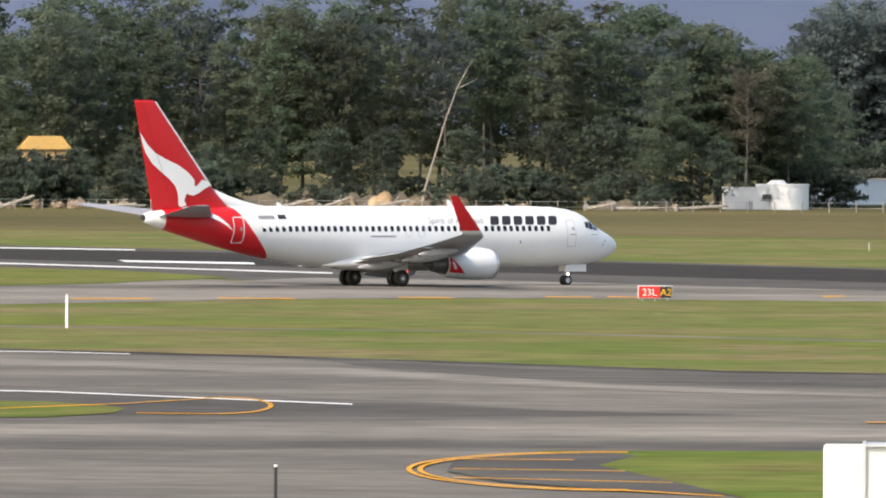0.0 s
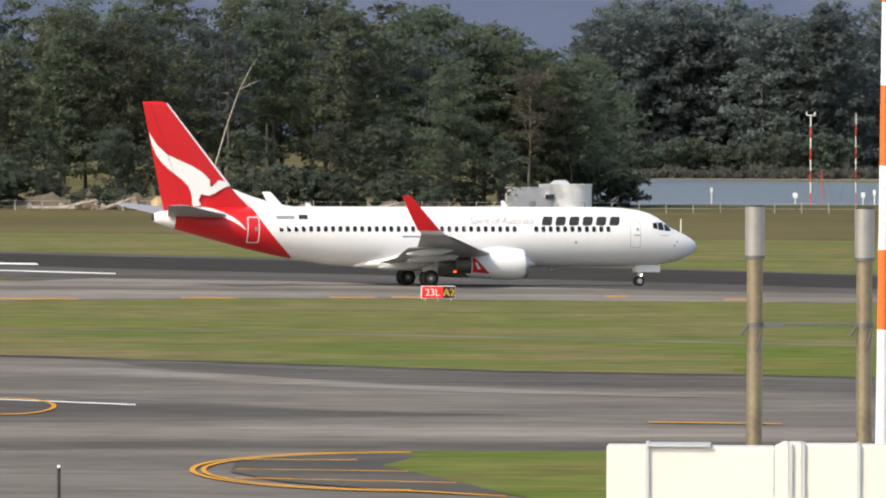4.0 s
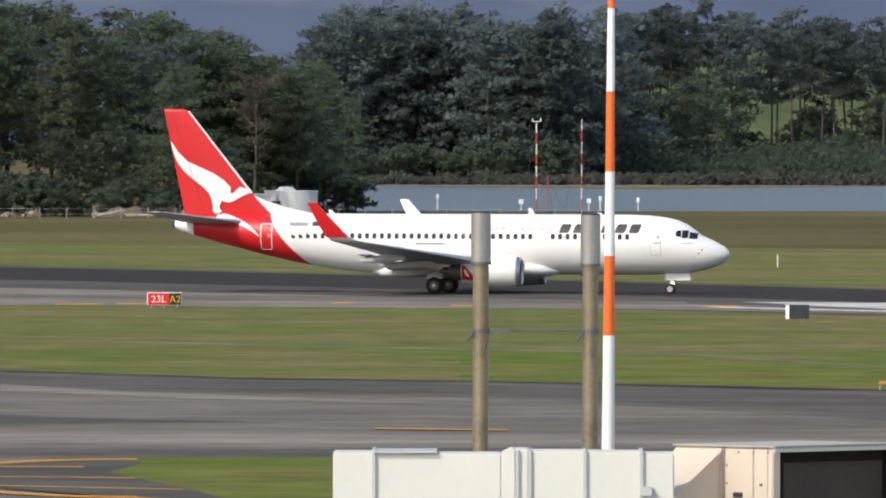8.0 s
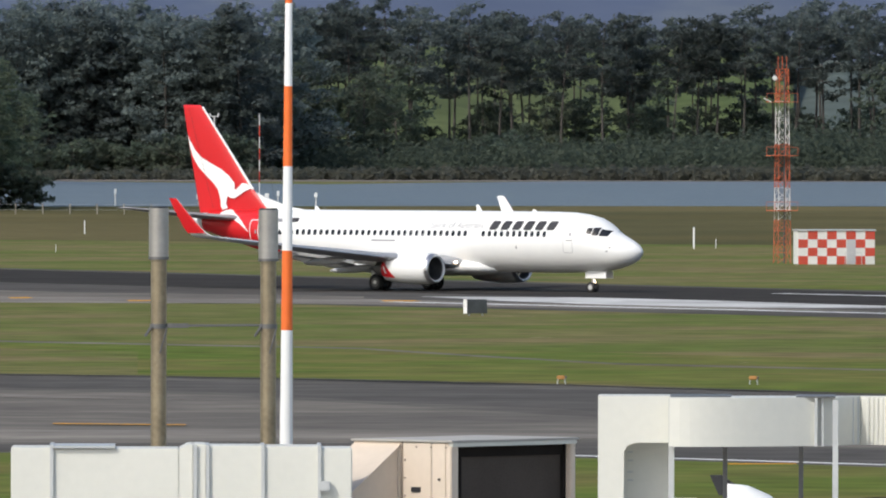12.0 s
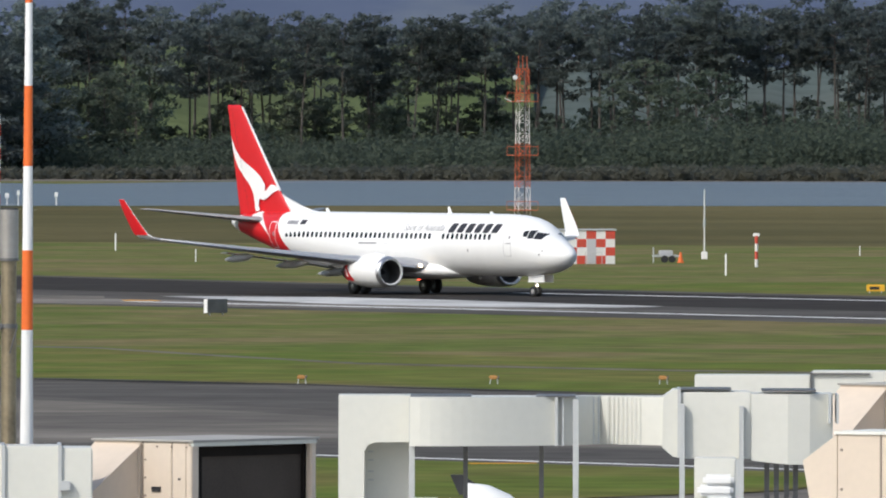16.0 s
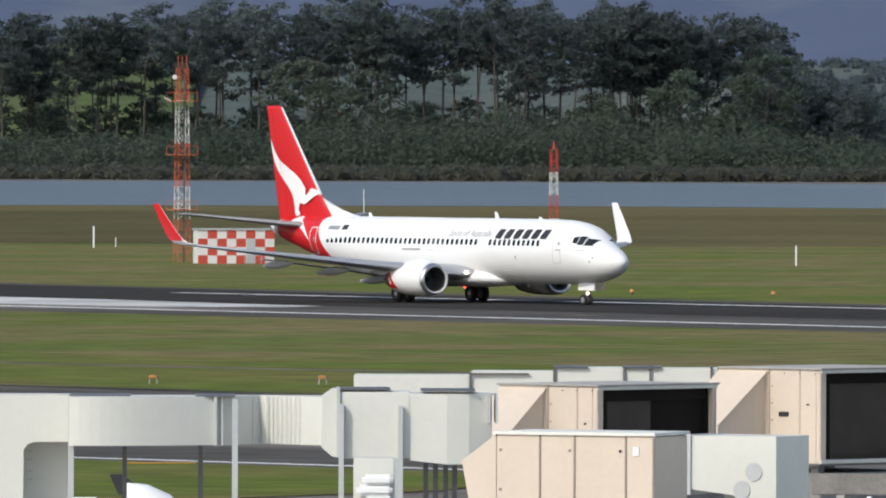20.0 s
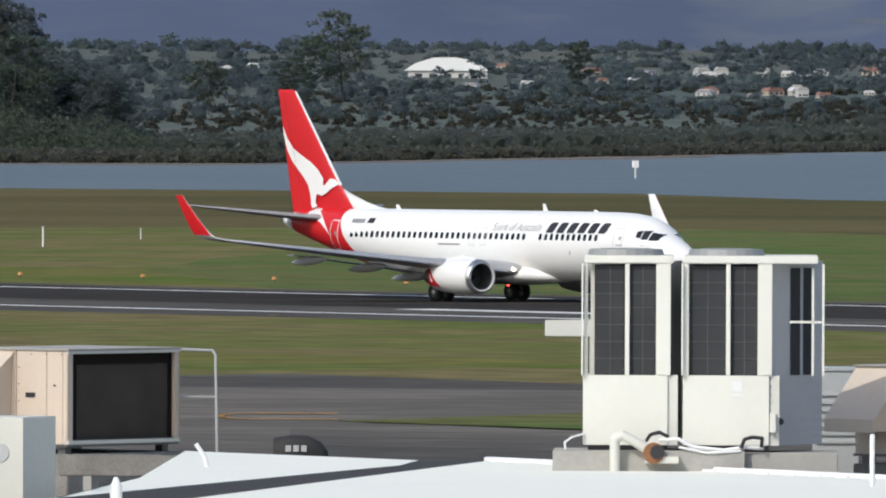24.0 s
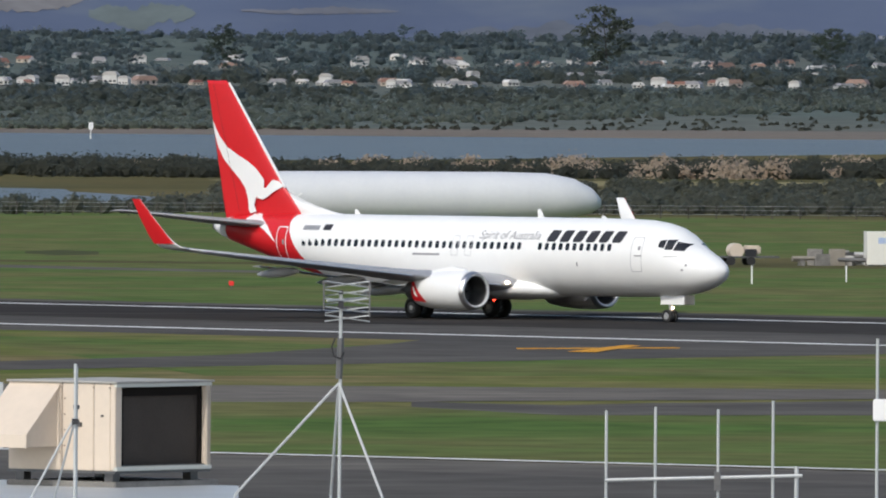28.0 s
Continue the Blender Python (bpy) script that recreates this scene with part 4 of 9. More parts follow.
def thicket(name, runs, mat, label, category, seed, per_metre=6.0, card=0.4, rise=None, leaves=1.3, hearts=True, clear=True):
    """A long belt of scrub: leaf patches heaped in overlapping mounds. runs: bearing, near and far distance, height, from start to end."""
    rng = np.random.default_rng(seed)
    cs, ss, spots, vs = [], [], [], []
    for (u0, a0, b0, h0), (u1, a1, b1, h1) in zip(runs[:-1], runs[1:]):
        length = abs(u1 - u0) / TICK * (a0 + a1) / 2
        mounds = int(length * max(4, (b0 - a0)) * per_metre / 40)
        for _ in range(mounds):
            k = rng.random()
            u, h = u0 + (u1 - u0) * k, (h0 + (h1 - h0) * k) * rng.uniform(0.35, 1.1)
            d = rng.uniform(a0 + (a1 - a0) * k, b0 + (b1 - b0) * k)
            if rise and clear and (3745 < u < 3975 and 3765 < d < 3900 or u > 4200 and (3615 < d < 3705 or 3865 < d < 3980)):
                continue  # lawn before the hall, and two gaps that let the house rows show
            o = on_ground(u, d, rise(d) if rise else 0.0)
            r = h * rng.uniform(0.7, 1.3)
            n = int(leaves * (14 + 8 * h))
            v = rng.normal(size=(n, 3))
            v /= np.linalg.norm(v, axis=1)[:, None]
            v[:, 2] = abs(v[:, 2])
            pts = np.array(o) + v * [r, r, h] * rng.uniform(0.5, 1.0, size=(n, 1))
            cs.append(pts)
            vs.append(v)
            spots.append((np.array(o) + [0, 0, h * 0.3], np.array([r * 0.6, r * 0.6, h * 0.42])))
            ss.append(card * rng.uniform(0.6, 1.4, size=n))
    ob = new(name, leaf_mesh(name, np.concatenate(cs), np.concatenate(ss), rng, mat, spots if hearts else None, np.concatenate(vs)))
    return tagged(ob, label, category, kind="stuff")


thicket("mangroves", [(700, 2225, 2262, 1.6), (1500, 2235, 2290, 2.2), (2800, 2215, 2290, 2.6), (3500, 2235, 2300, 2.4), (4164, 2500, 2580, 2.2), (5000, 2900, 2990, 2.0)], MANGROVE_LEAF, "low olive mangroves along the far shore", "mangroves", 1, 5, 0.5)
thicket("shore_scrub", [(1000, 2330, 2390, 5), (1900, 2330, 2400, 8), (2200, 2330, 2410, 11), (2800, 2330, 2420, 12), (3080, 2330, 2420, 10), (3300, 2330, 2430, 6)], SCRUB_LEAF, "mixed scrub on the bank under the pines", "scrub", 2, 2.0, 0.42, None, 2.6, False)
thicket("far_scrub", [(3150, 2380, 2700, 4), (3700, 2620, 3050, 4.2), (4164, 2880, 3300, 4), (5000, 3300, 3560, 3.6), (6000, 3460, 3800, 3.6), (8300, 3600, 3950, 3.6)], HAZED_SHORE_LEAF, "dark belt of scrub on the far side of the estuary", "scrub", 3, 0.55, 0.5, far_z, 1.1)
thicket("far_scrub", [(5000, 3080, 3320, 1.8), (5600, 3200, 3480, 2.2), (7000, 3440, 3620, 2.4), (8300, 3560, 3720, 2.4)], HAZED_SHORE_LEAF, "low olive scrub above the far shore", "scrub", 29, 0.9, 0.5, far_z, 1.0)
thicket("shore_rushes", [(4100, 2560, 2800, 1.0), (5000, 2990, 3260, 0.7), (6000, 3200, 3500, 0.8), (8300, 3420, 3600, 0.8)], MANGROVE_LEAF, "low brown rushes along the far shore", "rushes", 23, 0.35, 0.6, far_z)
thicket("marsh_scrub", [(4995, 1600, 1660, 1.2), (5040, 1605, 1680, 2.6), (5150, 1640, 1760, 2.6), (5600, 1720, 1850, 2.8), (6100, 1720, 1850, 2.2), (6700, 1740, 1900, 2.2), (8000, 1780, 1950, 2.2)], MANGROVE_LEAF, "tangled dark scrub on the salt marsh island", "scrub", 4, 2.2, 0.27, None, 3.0)
thicket("marsh_scrub", [(5190, 1262, 1290, 0.8), (5300, 1262, 1315, 1.3), (5450, 1264, 1315, 2.0), (5600, 1268, 1315, 2.1), (5900, 1285, 1340, 1.9), (6300, 1300, 1380, 1.8), (7200, 1290, 1400, 2.0), (8000, 1290, 1400, 2.0)], MANGROVE_LEAF, "tangled dark scrub at the edge of the airfield", "scrub", 5, 2.2, 0.24, None, 2.6)
thicket("marsh_scrub", [(5650, 1268, 1318, 0.6), (5860, 1285, 1350, 0.8), (5960, 1300, 1500, 1.3), (6100, 1290, 1640, 1.4), (7200, 1290, 1640, 1.4), (8000, 1290, 1640, 1.4)], MANGROVE_LEAF, "low dark rushes and scrub beside the creek", "scrub", 21, 1.3, 0.26, None, 2.2)
thicket("pampas_plumes", [(5600, 1790, 1900, 1.6), (6100, 1780, 1900, 2.2), (6600, 1740, 1860, 3.4), (8000, 1740, 1860, 3.2)], TUSSOCK, "pale pampas plumes above the marsh scrub", "grass", 7, 0.2, 0.3, None, 5.0, False)
sheet("dry_sedge", ragged(polar((5950, 1690), (6400, 1700), (8200, 1715)), 20, 3, 95) + ragged(polar((8200, 1600), (6600, 1625), (6000, 1650)), 20, 3, 96), 0.03, STRAW, "strip of straw-coloured sedge in the marsh", "grass")
thicket("fallen_brushwood", [(-1400, 1572, 1582, 0.9), (-300, 1574, 1582, 1.6), (450, 1578, 1586, 0.8)], TUSSOCK, "bleached brushwood and dry plants at the wood's foot", "brushwood", 8, 1.6, 0.3)


def build_slope(name, rows, u0, u1, mat, label, category):
    """Rising land: rows of distance and height."""
    bm = bmesh.new()
    grid = [[bm.verts.new(on_ground(u0 + (u1 - u0) * i / 60, d + 8 * noise.noise(Vector((i * 0.3, d * 0.01, 2))), max(0.03, z + 0.12 * z * noise.noise(Vector((i * 0.25, d * 0.004, 5)))))) for i in range(61)] for d, z in rows]
    for r0, r1 in zip(grid[:-1], grid[1:]):
        for i in range(60):
            bm.faces.new((r0[i], r0[i + 1], r1[i + 1], r1[i]))
    return tagged(link(name, bm, mat, smooth=True), label, category, kind="structure")


# slope green paled towards blue like the far leaves, for haze
TOWN_GROUND = ground_material("hazed_suburb_green", (0.085, 0.108, 0.1), (0.105, 0.128, 0.115), (0.12, 0.13, 0.115), 0.01, 0.1)
build_slope("pasture_slope", ((2480, 0.03), (2520, 5), (2600, 13), (2700, 21), (2800, 24)), 1020, 2060, FIELD_GREEN, "sunlit green pasture behind the pines", "hill")
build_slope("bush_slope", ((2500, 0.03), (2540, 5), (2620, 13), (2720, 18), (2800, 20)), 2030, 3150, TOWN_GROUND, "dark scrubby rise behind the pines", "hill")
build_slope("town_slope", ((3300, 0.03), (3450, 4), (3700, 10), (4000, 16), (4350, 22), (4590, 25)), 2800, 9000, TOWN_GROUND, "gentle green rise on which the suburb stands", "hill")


thicket("heath_scrub", [(3150, 2720, 3420, 2.0), (3700, 3060, 3740, 1.9), (4164, 3300, 3760, 2.0), (5000, 3540, 3700, 1.8)], MANGROVE_LEAF, "low olive and brown scrub below the suburb", "scrub", 41, 0.5, 0.55, far_z, 0.9)
thicket("garden_canopy", [(3100, 3420, 4560, 4.0), (5000, 3480, 4560, 3.4), (8400, 3640, 4560, 3.4)], HAZED_TOWN_LEAF, "close dark canopy of garden trees over the suburb", "trees", 12, 0.19, 0.5, far_z, 1.5)
HOUSE_WALLS = [material("house_wall", c, None, 0.8, scale=0.6, fine=4) for c in ((0.6, 0.58, 0.53), (0.5, 0.44, 0.36), (0.62, 0.62, 0.6), (0.36, 0.32, 0.3))]
HOUSE_ROOFS = [material("house_roof", c, None, 0.7, scale=0.8, fine=5) for c in ((0.68, 0.68, 0.67), (0.3, 0.16, 0.13), (0.32, 0.32, 0.34), (0.48, 0.47, 0.45), (0.34, 0.23, 0.19))]
PANE = material("window_pane", (0.05, 0.06, 0.07), (0.03, 0.035, 0.04), 0.15)


def build_house(w, dp, h, wall, roof, label):
    house = thing("house", PARK, label, "house", "houses of the suburb")
    part("wall", box(-w / 2, w / 2, -dp / 2, dp / 2, 0, h), wall, house)
    part("roof", prism([(-w / 2 - 0.5, h), (w / 2 + 0.5, h), (w / 2 - dp * 0.25, h + dp * 0.28), (-w / 2 + dp * 0.25, h + dp * 0.28)], -dp / 2 - 0.5, dp / 2 + 0.5), roof, house)
    first = part("window", box(-0.9, 0.9, -dp / 2 - 0.04, -dp / 2 + 0.05, 0.9, 2.2), PANE, house)
    first.matrix_basis = pose(-w * 0.3, 0, 0)
    for k in (0.05, 0.32):
        part_at(first, "window", pose(w * k, 0, 0), house)
    part("door", box(-0.5, 0.5, -dp / 2 - 0.05, -dp / 2 + 0.05, 0, 2.1), wall, house).matrix_basis = pose(-w * 0.1, 0, 0)
    return house


kinds = [build_house(12, 8, 2.8, HOUSE_WALLS[0], HOUSE_ROOFS[0], "pale house under a white hipped roof"), build_house(14, 9, 2.8, HOUSE_WALLS[2], HOUSE_ROOFS[2], "white house under a grey roof"),
         build_house(13, 9, 2.9, HOUSE_WALLS[1], HOUSE_ROOFS[1], "tan house under a red tile roof"), build_house(10, 8, 5.4, HOUSE_WALLS[2], HOUSE_ROOFS[3], "white two-storey house with pale roof"), build_house(15, 9, 2.8, HOUSE_WALLS[3], HOUSE_ROOFS[4], "brown house under a terracotta roof")]
for i, k in enumerate(kinds):
    o = on_ground(4300 + 640 * i, 3900)
    k.matrix_basis = pose(o.x, o.y, far_z(3900) - 0.1, 0, 0, -10 + 8 * i)
    k.scale = (0.42, 0.42, 0.5)
for i in range(270):
    d, u, k = R.uniform(3740, 4050), R.uniform(3350, 8300), R.uniform(0.26, 0.36)
    if i % 9 < 4:
        d, u, k = R.uniform(3662, 3700), R.uniform(4250, 8200), R.uniform(0.24, 0.4)
    elif i % 9 < 7:
        d, u, k = R.uniform(3915, 3975), R.uniform(4200, 8200), R.uniform(0.24, 0.38)
    o = on_ground(u, d)
    warm = kinds[2:3] * 3 + kinds[4:] if 6550 < u < 7100 else []
    c = copy_thing(R.choice(kinds[:2] * 3 + kinds[:4] + kinds + warm), pose(o.x, o.y, far_z(d) + 0.1, 0, 0, R.uniform(-40, 25)))
    c.scale = (k, k, k * R.uniform(0.95, 1.2))
town_trees = [build_tree("garden_tree", 9, 0.12, 4.5, 90 + i, HAZED_TOWN_LEAF, "rounded dark garden tree between the houses", "ball", 12, 14, 0.5, pads=4) for i in range(4)]
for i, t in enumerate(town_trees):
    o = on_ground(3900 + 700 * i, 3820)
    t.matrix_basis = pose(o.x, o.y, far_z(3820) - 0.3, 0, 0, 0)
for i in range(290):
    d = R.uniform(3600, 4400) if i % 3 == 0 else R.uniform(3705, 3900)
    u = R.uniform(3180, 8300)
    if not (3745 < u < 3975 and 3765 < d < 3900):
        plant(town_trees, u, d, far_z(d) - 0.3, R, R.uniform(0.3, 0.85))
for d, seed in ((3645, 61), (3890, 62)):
    thicket("garden_hedges", [(4200, d, d + 20, 1.6), (8300, d, d + 20, 1.6)], HAZED_TOWN_LEAF, "low garden shrubs and hedges before a row of houses", "hedges", seed, 0.9, 0.3, far_z, 2.0, True, False)
for u, d, s in ((3655, 3650, 2.9), (3600, 3640, 2.2), (4075, 3700, 1.6), (5090, 3720, 1.8), (6658, 3800, 2.3), (5440, 3700, 2.0), (5520, 3720, 1.8), (4950, 3900, 1.6), (5980, 3800, 1.6), (7050, 3900, 1.6), (3420, 3500, 1.7), (3560, 3520, 1.5)):
    plant(gums, u, d, far_z(d) - 0.3, R, s * 0.6)


def build_hall():
    o = on_ground(3842, 3900)
    hall = thing("hall", pose(o.x, o.y, far_z(3880) - 0.5, 0, 0, -9), "large white hall under a broad white roof", "building")
    part("wall", box(-11, 11, -8, 8, 0, 3.4), HOUSE_WALLS[2], hall)
    part("roof", prism([(-12, 3.2), (12, 3.2), (7, 6.0), (2, 6.9), (-4, 6.8), (-9, 5.2)], -8.6, 8.6), WHITE_PAINT, hall)
    for i in range(5):
        part("window", box(-9 + 4 * i, -7 + 4 * i, -8.06, -7.95, 0.8, 2.4), PANE, hall)


build_hall()


def build_hut():
    o = on_ground(1128, 2620)
    hut = thing("farm_building", pose(o.x, o.y, 15.2, 0, 0, 8), "small white farm building on the green slope", "building")
    part("wall", box(-3.4, 3.4, -2.5, 2.5, 0, 2.2), HOUSE_WALLS[2], hut)
    part("roof", prism([(-3.8, 2.1), (3.8, 2.1), (2.4, 3.2), (-2.4, 3.2)], -2.8, 2.8), WHITE_PAINT, hut)
    for u in (-742, -716, -690):
        plant(bushes, u, 1588, 0, random.Random(u), 1.25)
    o = on_ground(-706, 1597)
    barn = thing("barn", pose(o.x, o.y, 0, 0, 0, 6), "ochre barn half hidden behind the trees", "building")
    part("wall", box(-2.6, 2.6, -3, 3, 0, 6.6), material("ochre_wall", (0.4, 0.27, 0.12), (0.33, 0.22, 0.1), 0.8), barn)
    part("roof", prism([(-3.0, 6.5), (3.0, 6.5), (1.8, 8.0), (-1.8, 8.0)], -3.3, 3.3), material("ochre_roof", (0.62, 0.4, 0.13), (0.5, 0.31, 0.1), 0.8), barn)


build_hut()


def build_bank():
    """The eroded earth bank at the wood's foot, with a bare ochre face."""
    soil = ground_material("bank_soil", (0.12, 0.1, 0.075), (0.17, 0.14, 0.1), (0.1, 0.09, 0.07), 0.3, 1.5)
    clay = ground_material("ochre_clay", (0.42, 0.29, 0.16), (0.5, 0.37, 0.22), (0.34, 0.24, 0.14), 0.6, 2.0)
    for name, u0, u1, d, h, mat, label in (("earth_bank", -420, 130, 1581, 2.0, soil, "low eroded bank of brown earth and roots"), ("clay_face", -136, -82, 1579.6, 2.4, clay, "bare ochre clay face in the earth bank"), ("clay_face", -176, -152, 1579.8, 1.9, clay, "bare ochre clay face in the earth bank"), ("earth_bank", 260, 420, 1582, 1.4, soil, "low eroded bank of brown earth and roots")):
        bm = bmesh.new()
        n = max(8, int((u1 - u0) / 8))
        rows = []
        for j in range(5):
            k = j / 4
            rows.append([])
            for i in range(n + 1):
                u = u0 + (u1 - u0) * i / n
                edge = min(1.0, 6 * i / n, 6 * (n - i) / n)
                w = noise.noise(Vector((u * 0.06, k * 2, d)))
                rows[-1].append(bm.verts.new(on_ground(u, d + 2.2 * k * k + 0.8 * w, max(0.01, h * edge * k * (0.8 + 0.5 * w)))))
        for r0, r1 in zip(rows[:-1], rows[1:]):
            for i in range(n):
                bm.faces.new((r0[i], r0[i + 1], r1[i + 1], r1[i]))
        tagged(link(name, bm, mat, smooth=True), label, "bank", kind="structure")


build_bank()


def build_dead_trunk():
    o = on_ground(-28, 1582)
    t = thing("dead_trunk", pose(o.x, o.y, 0, 0, 0, 0), "long bleached dead trunk leaning over", "dead tree")
    pts = [(-0.2, 0, 2.2), (0.9, 0, 6.0), (2.0, 0, 9.8), (3.3, 0, 13.5), (4.6, 0, 16.0), (5.2, 0, 16.9)]
    bm = bmesh.new()
    for i, (p, q) in enumerate(zip(pts[:-1], pts[1:])):
        rod(p, q, 0.13 - 0.02 * i, 0.13 - 0.02 * (i + 1), 7, bm)
    part("trunk", bm, PALE_BARK, t)
    part("limb", rod((-0.2, 0, 2.2), (2.4, 0, 0.05), 0.16, 0.1, 7), PALE_BARK, t)
    part("limb", rod((3.3, 0, 13.5), (5.6, 0.3, 14.6), 0.07, 0.03, 5), PALE_BARK, t)
    part("limb", rod((-0.2, 0, 2.2), (-0.5, 0, 0.0), 0.2, 0.22, 7), PALE_BARK, t)
    rr = random.Random(9)
    for i in range(16):
        u = rr.uniform(-1000, 420)
        o = on_ground(u, 1574 + rr.uniform(-3, 5))
        a, ln = rr.uniform(-40, 40), rr.uniform(2.5, 6)
        log = thing("fallen_log", pose(o.x, o.y, 0.22, 0, -rr.uniform(0, 18), a), "bleached fallen log with root plate", "log", "fallen logs at the wood's foot")
        part("log_body", rod((0, 0, 0), (ln, 0, 0), 0.24, 0.14, 7), PALE_BARK, log)
        part("root_plate", rod((-0.3, 0, 0), (0, 0, 0), 0.7, 0.3, 7), PALE_BARK, log)
        part("branch_stub", rod((ln * 0.6, 0, 0), (ln * 0.75, 0.3, 0.7), 0.07, 0.03, 5), PALE_BARK, log)


build_dead_trunk()


# ---- the airliner: x ahead from the nose wheel, y to its left, z up from the ground ----
NOSE = 4.07
# metres aft of the nose: crown height, keel height, half width
HULL = [(0.0, 2.74, 2.7, 0.02), (0.12, 2.98, 2.42, 0.3), (0.4, 3.22, 2.13, 0.58), (0.9, 3.5, 1.88, 0.9), (1.5, 3.78, 1.68, 1.18), (1.95, 3.98, 1.57, 1.33),
        (2.4, 4.34, 1.49, 1.45), (2.9, 4.7, 1.43, 1.55), (3.5, 4.97, 1.38, 1.66), (4.3, 5.16, 1.34, 1.76), (5.4, 5.29, 1.3, 1.84), (7.0, 5.34, 1.28, 1.88),
        (10.0, 5.35, 1.28, 1.88), (14.0, 5.35, 1.28, 1.88), (18.0, 5.35, 1.28, 1.88), (22.0, 5.35, 1.28, 1.88), (24.0, 5.35, 1.3, 1.88), (26.0, 5.35, 1.45, 1.87),
        (28.0, 5.35, 1.75, 1.81), (30.0, 5.34, 2.12, 1.7), (32.0, 5.31, 2.58, 1.5), (34.0, 5.26, 3.1, 1.2), (35.5, 5.2, 3.5, 0.93), (36.8, 5.1, 3.86, 0.64), (37.6, 5.0, 4.12, 0.42), (38.05, 4.86, 4.34, 0.24)]


def hull_at(aft):
    for a, b in zip(HULL[:-1], HULL[1:]):
        if a[0] <= aft <= b[0]:
            k = (aft - a[0]) / (b[0] - a[0])
            return [p + (q - p) * k for p, q in zip(a[1:], b[1:])]
    return list(HULL[-1][1:]) if aft > 1 else list(HULL[0][1:])


def hull_side(aft, z, out=0.0):
    """A point of the right-hand skin at that height."""
    top, low, half = hull_at(aft)
    c, r = (top + low) / 2, (top - low) / 2
    k = max(-0.999, min(0.999, (z - c) / r))
    y, nz = half * math.sqrt(1 - k * k), k
    n = Vector((0, -math.sqrt(1 - k * k), nz))
    return Vector((NOSE - aft, -y, z)) + n * out


def hull_material():
    """White hull, red after body behind a slanting line, pale tail cone."""
    m = bpy.data.materials.new("hull_paint")
    m.use_nodes = True
    nt = m.node_tree
    b = nt.nodes["Principled BSDF"]
    tc, sep = nt.nodes.new("ShaderNodeTexCoord"), nt.nodes.new("ShaderNodeSeparateXYZ")
    nt.links.new(tc.outputs["Object"], sep.inputs[0])

    def maths(op, a, bb, c=None):
        n = nt.nodes.new("ShaderNodeMath")
        n.operation = op
        for i, v in enumerate((a, bb, c)):
            if v is None:
                continue
            if isinstance(v, (int, float)):
                n.inputs[i].default_value = v
            else:
                nt.links.new(v, n.inputs[i])
        return n.outputs[0]

    x, z = sep.outputs[0], sep.outputs[2]
    # the edge of the red: forward at the keel, aft at the crown, gently bowed
    zz = maths("SUBTRACT", z, 1.7)
    edge = maths("MULTIPLY_ADD", zz, -1.28, NOSE - 28.35)
    edge = maths("MULTIPLY_ADD", maths("MULTIPLY", zz, zz), 0.12, edge)
    red = maths("MULTIPLY", maths("LESS_THAN", x, edge), maths("GREATER_THAN", x, NOSE - 36.7))
    noise_node = nt.nodes.new("ShaderNodeTexNoise")
    noise_node.inputs["Scale"].default_value, noise_node.inputs["Detail"].default_value = 1.1, 6
    nt.links.new(tc.outputs["Object"], noise_node.inputs["Vector"])
    white = nt.nodes.new("ShaderNodeMixRGB")
    white.inputs[1].default_value, white.inputs[2].default_value = (0.84, 0.85, 0.84, 1), (0.76, 0.77, 0.77, 1)
    nt.links.new(noise_node.outputs[0], white.inputs[0])
    mix = nt.nodes.new("ShaderNodeMixRGB")
    nt.links.new(red, mix.inputs[0])
    nt.links.new(white.outputs[0], mix.inputs[1])
    mix.inputs[2].default_value = (0.6, 0.012, 0.018, 1)
    nt.links.new(mix.outputs[0], b.inputs["Base Color"])
    b.inputs["Roughness"].default_value = 0.42
    return m


HULL_PAINT = hull_material()


def foil(chord, thick, n=14):
    """An aerofoil outline from 0 (leading edge) to chord, aft positive: pairs of aft and height."""
    up, low = [], []
    for i in range(n + 1):
        s = (1 - math.cos(math.pi * i / n)) / 2
        t = 5 * thick * (0.2969 * math.sqrt(s) - 0.126 * s - 0.3516 * s * s + 0.2843 * s ** 3 - 0.1036 * s ** 4)
        up.append((s * chord, (t + 0.012 * math.sin(math.pi * s)) * chord))
        low.append((s * chord, (-t * 0.9 + 0.012 * math.sin(math.pi * s)) * chord))
    return up + low[-2:0:-1]


def surface(stations, side):
    """A wing-like body through stations of y, leading edge aft, chord, height, thickness."""
    rings = []
    for y, le, chord, z, th in stations:
        rings.append([(NOSE - le - a, side * y, z + h) for a, h in foil(chord, th)])
    return loft(rings)


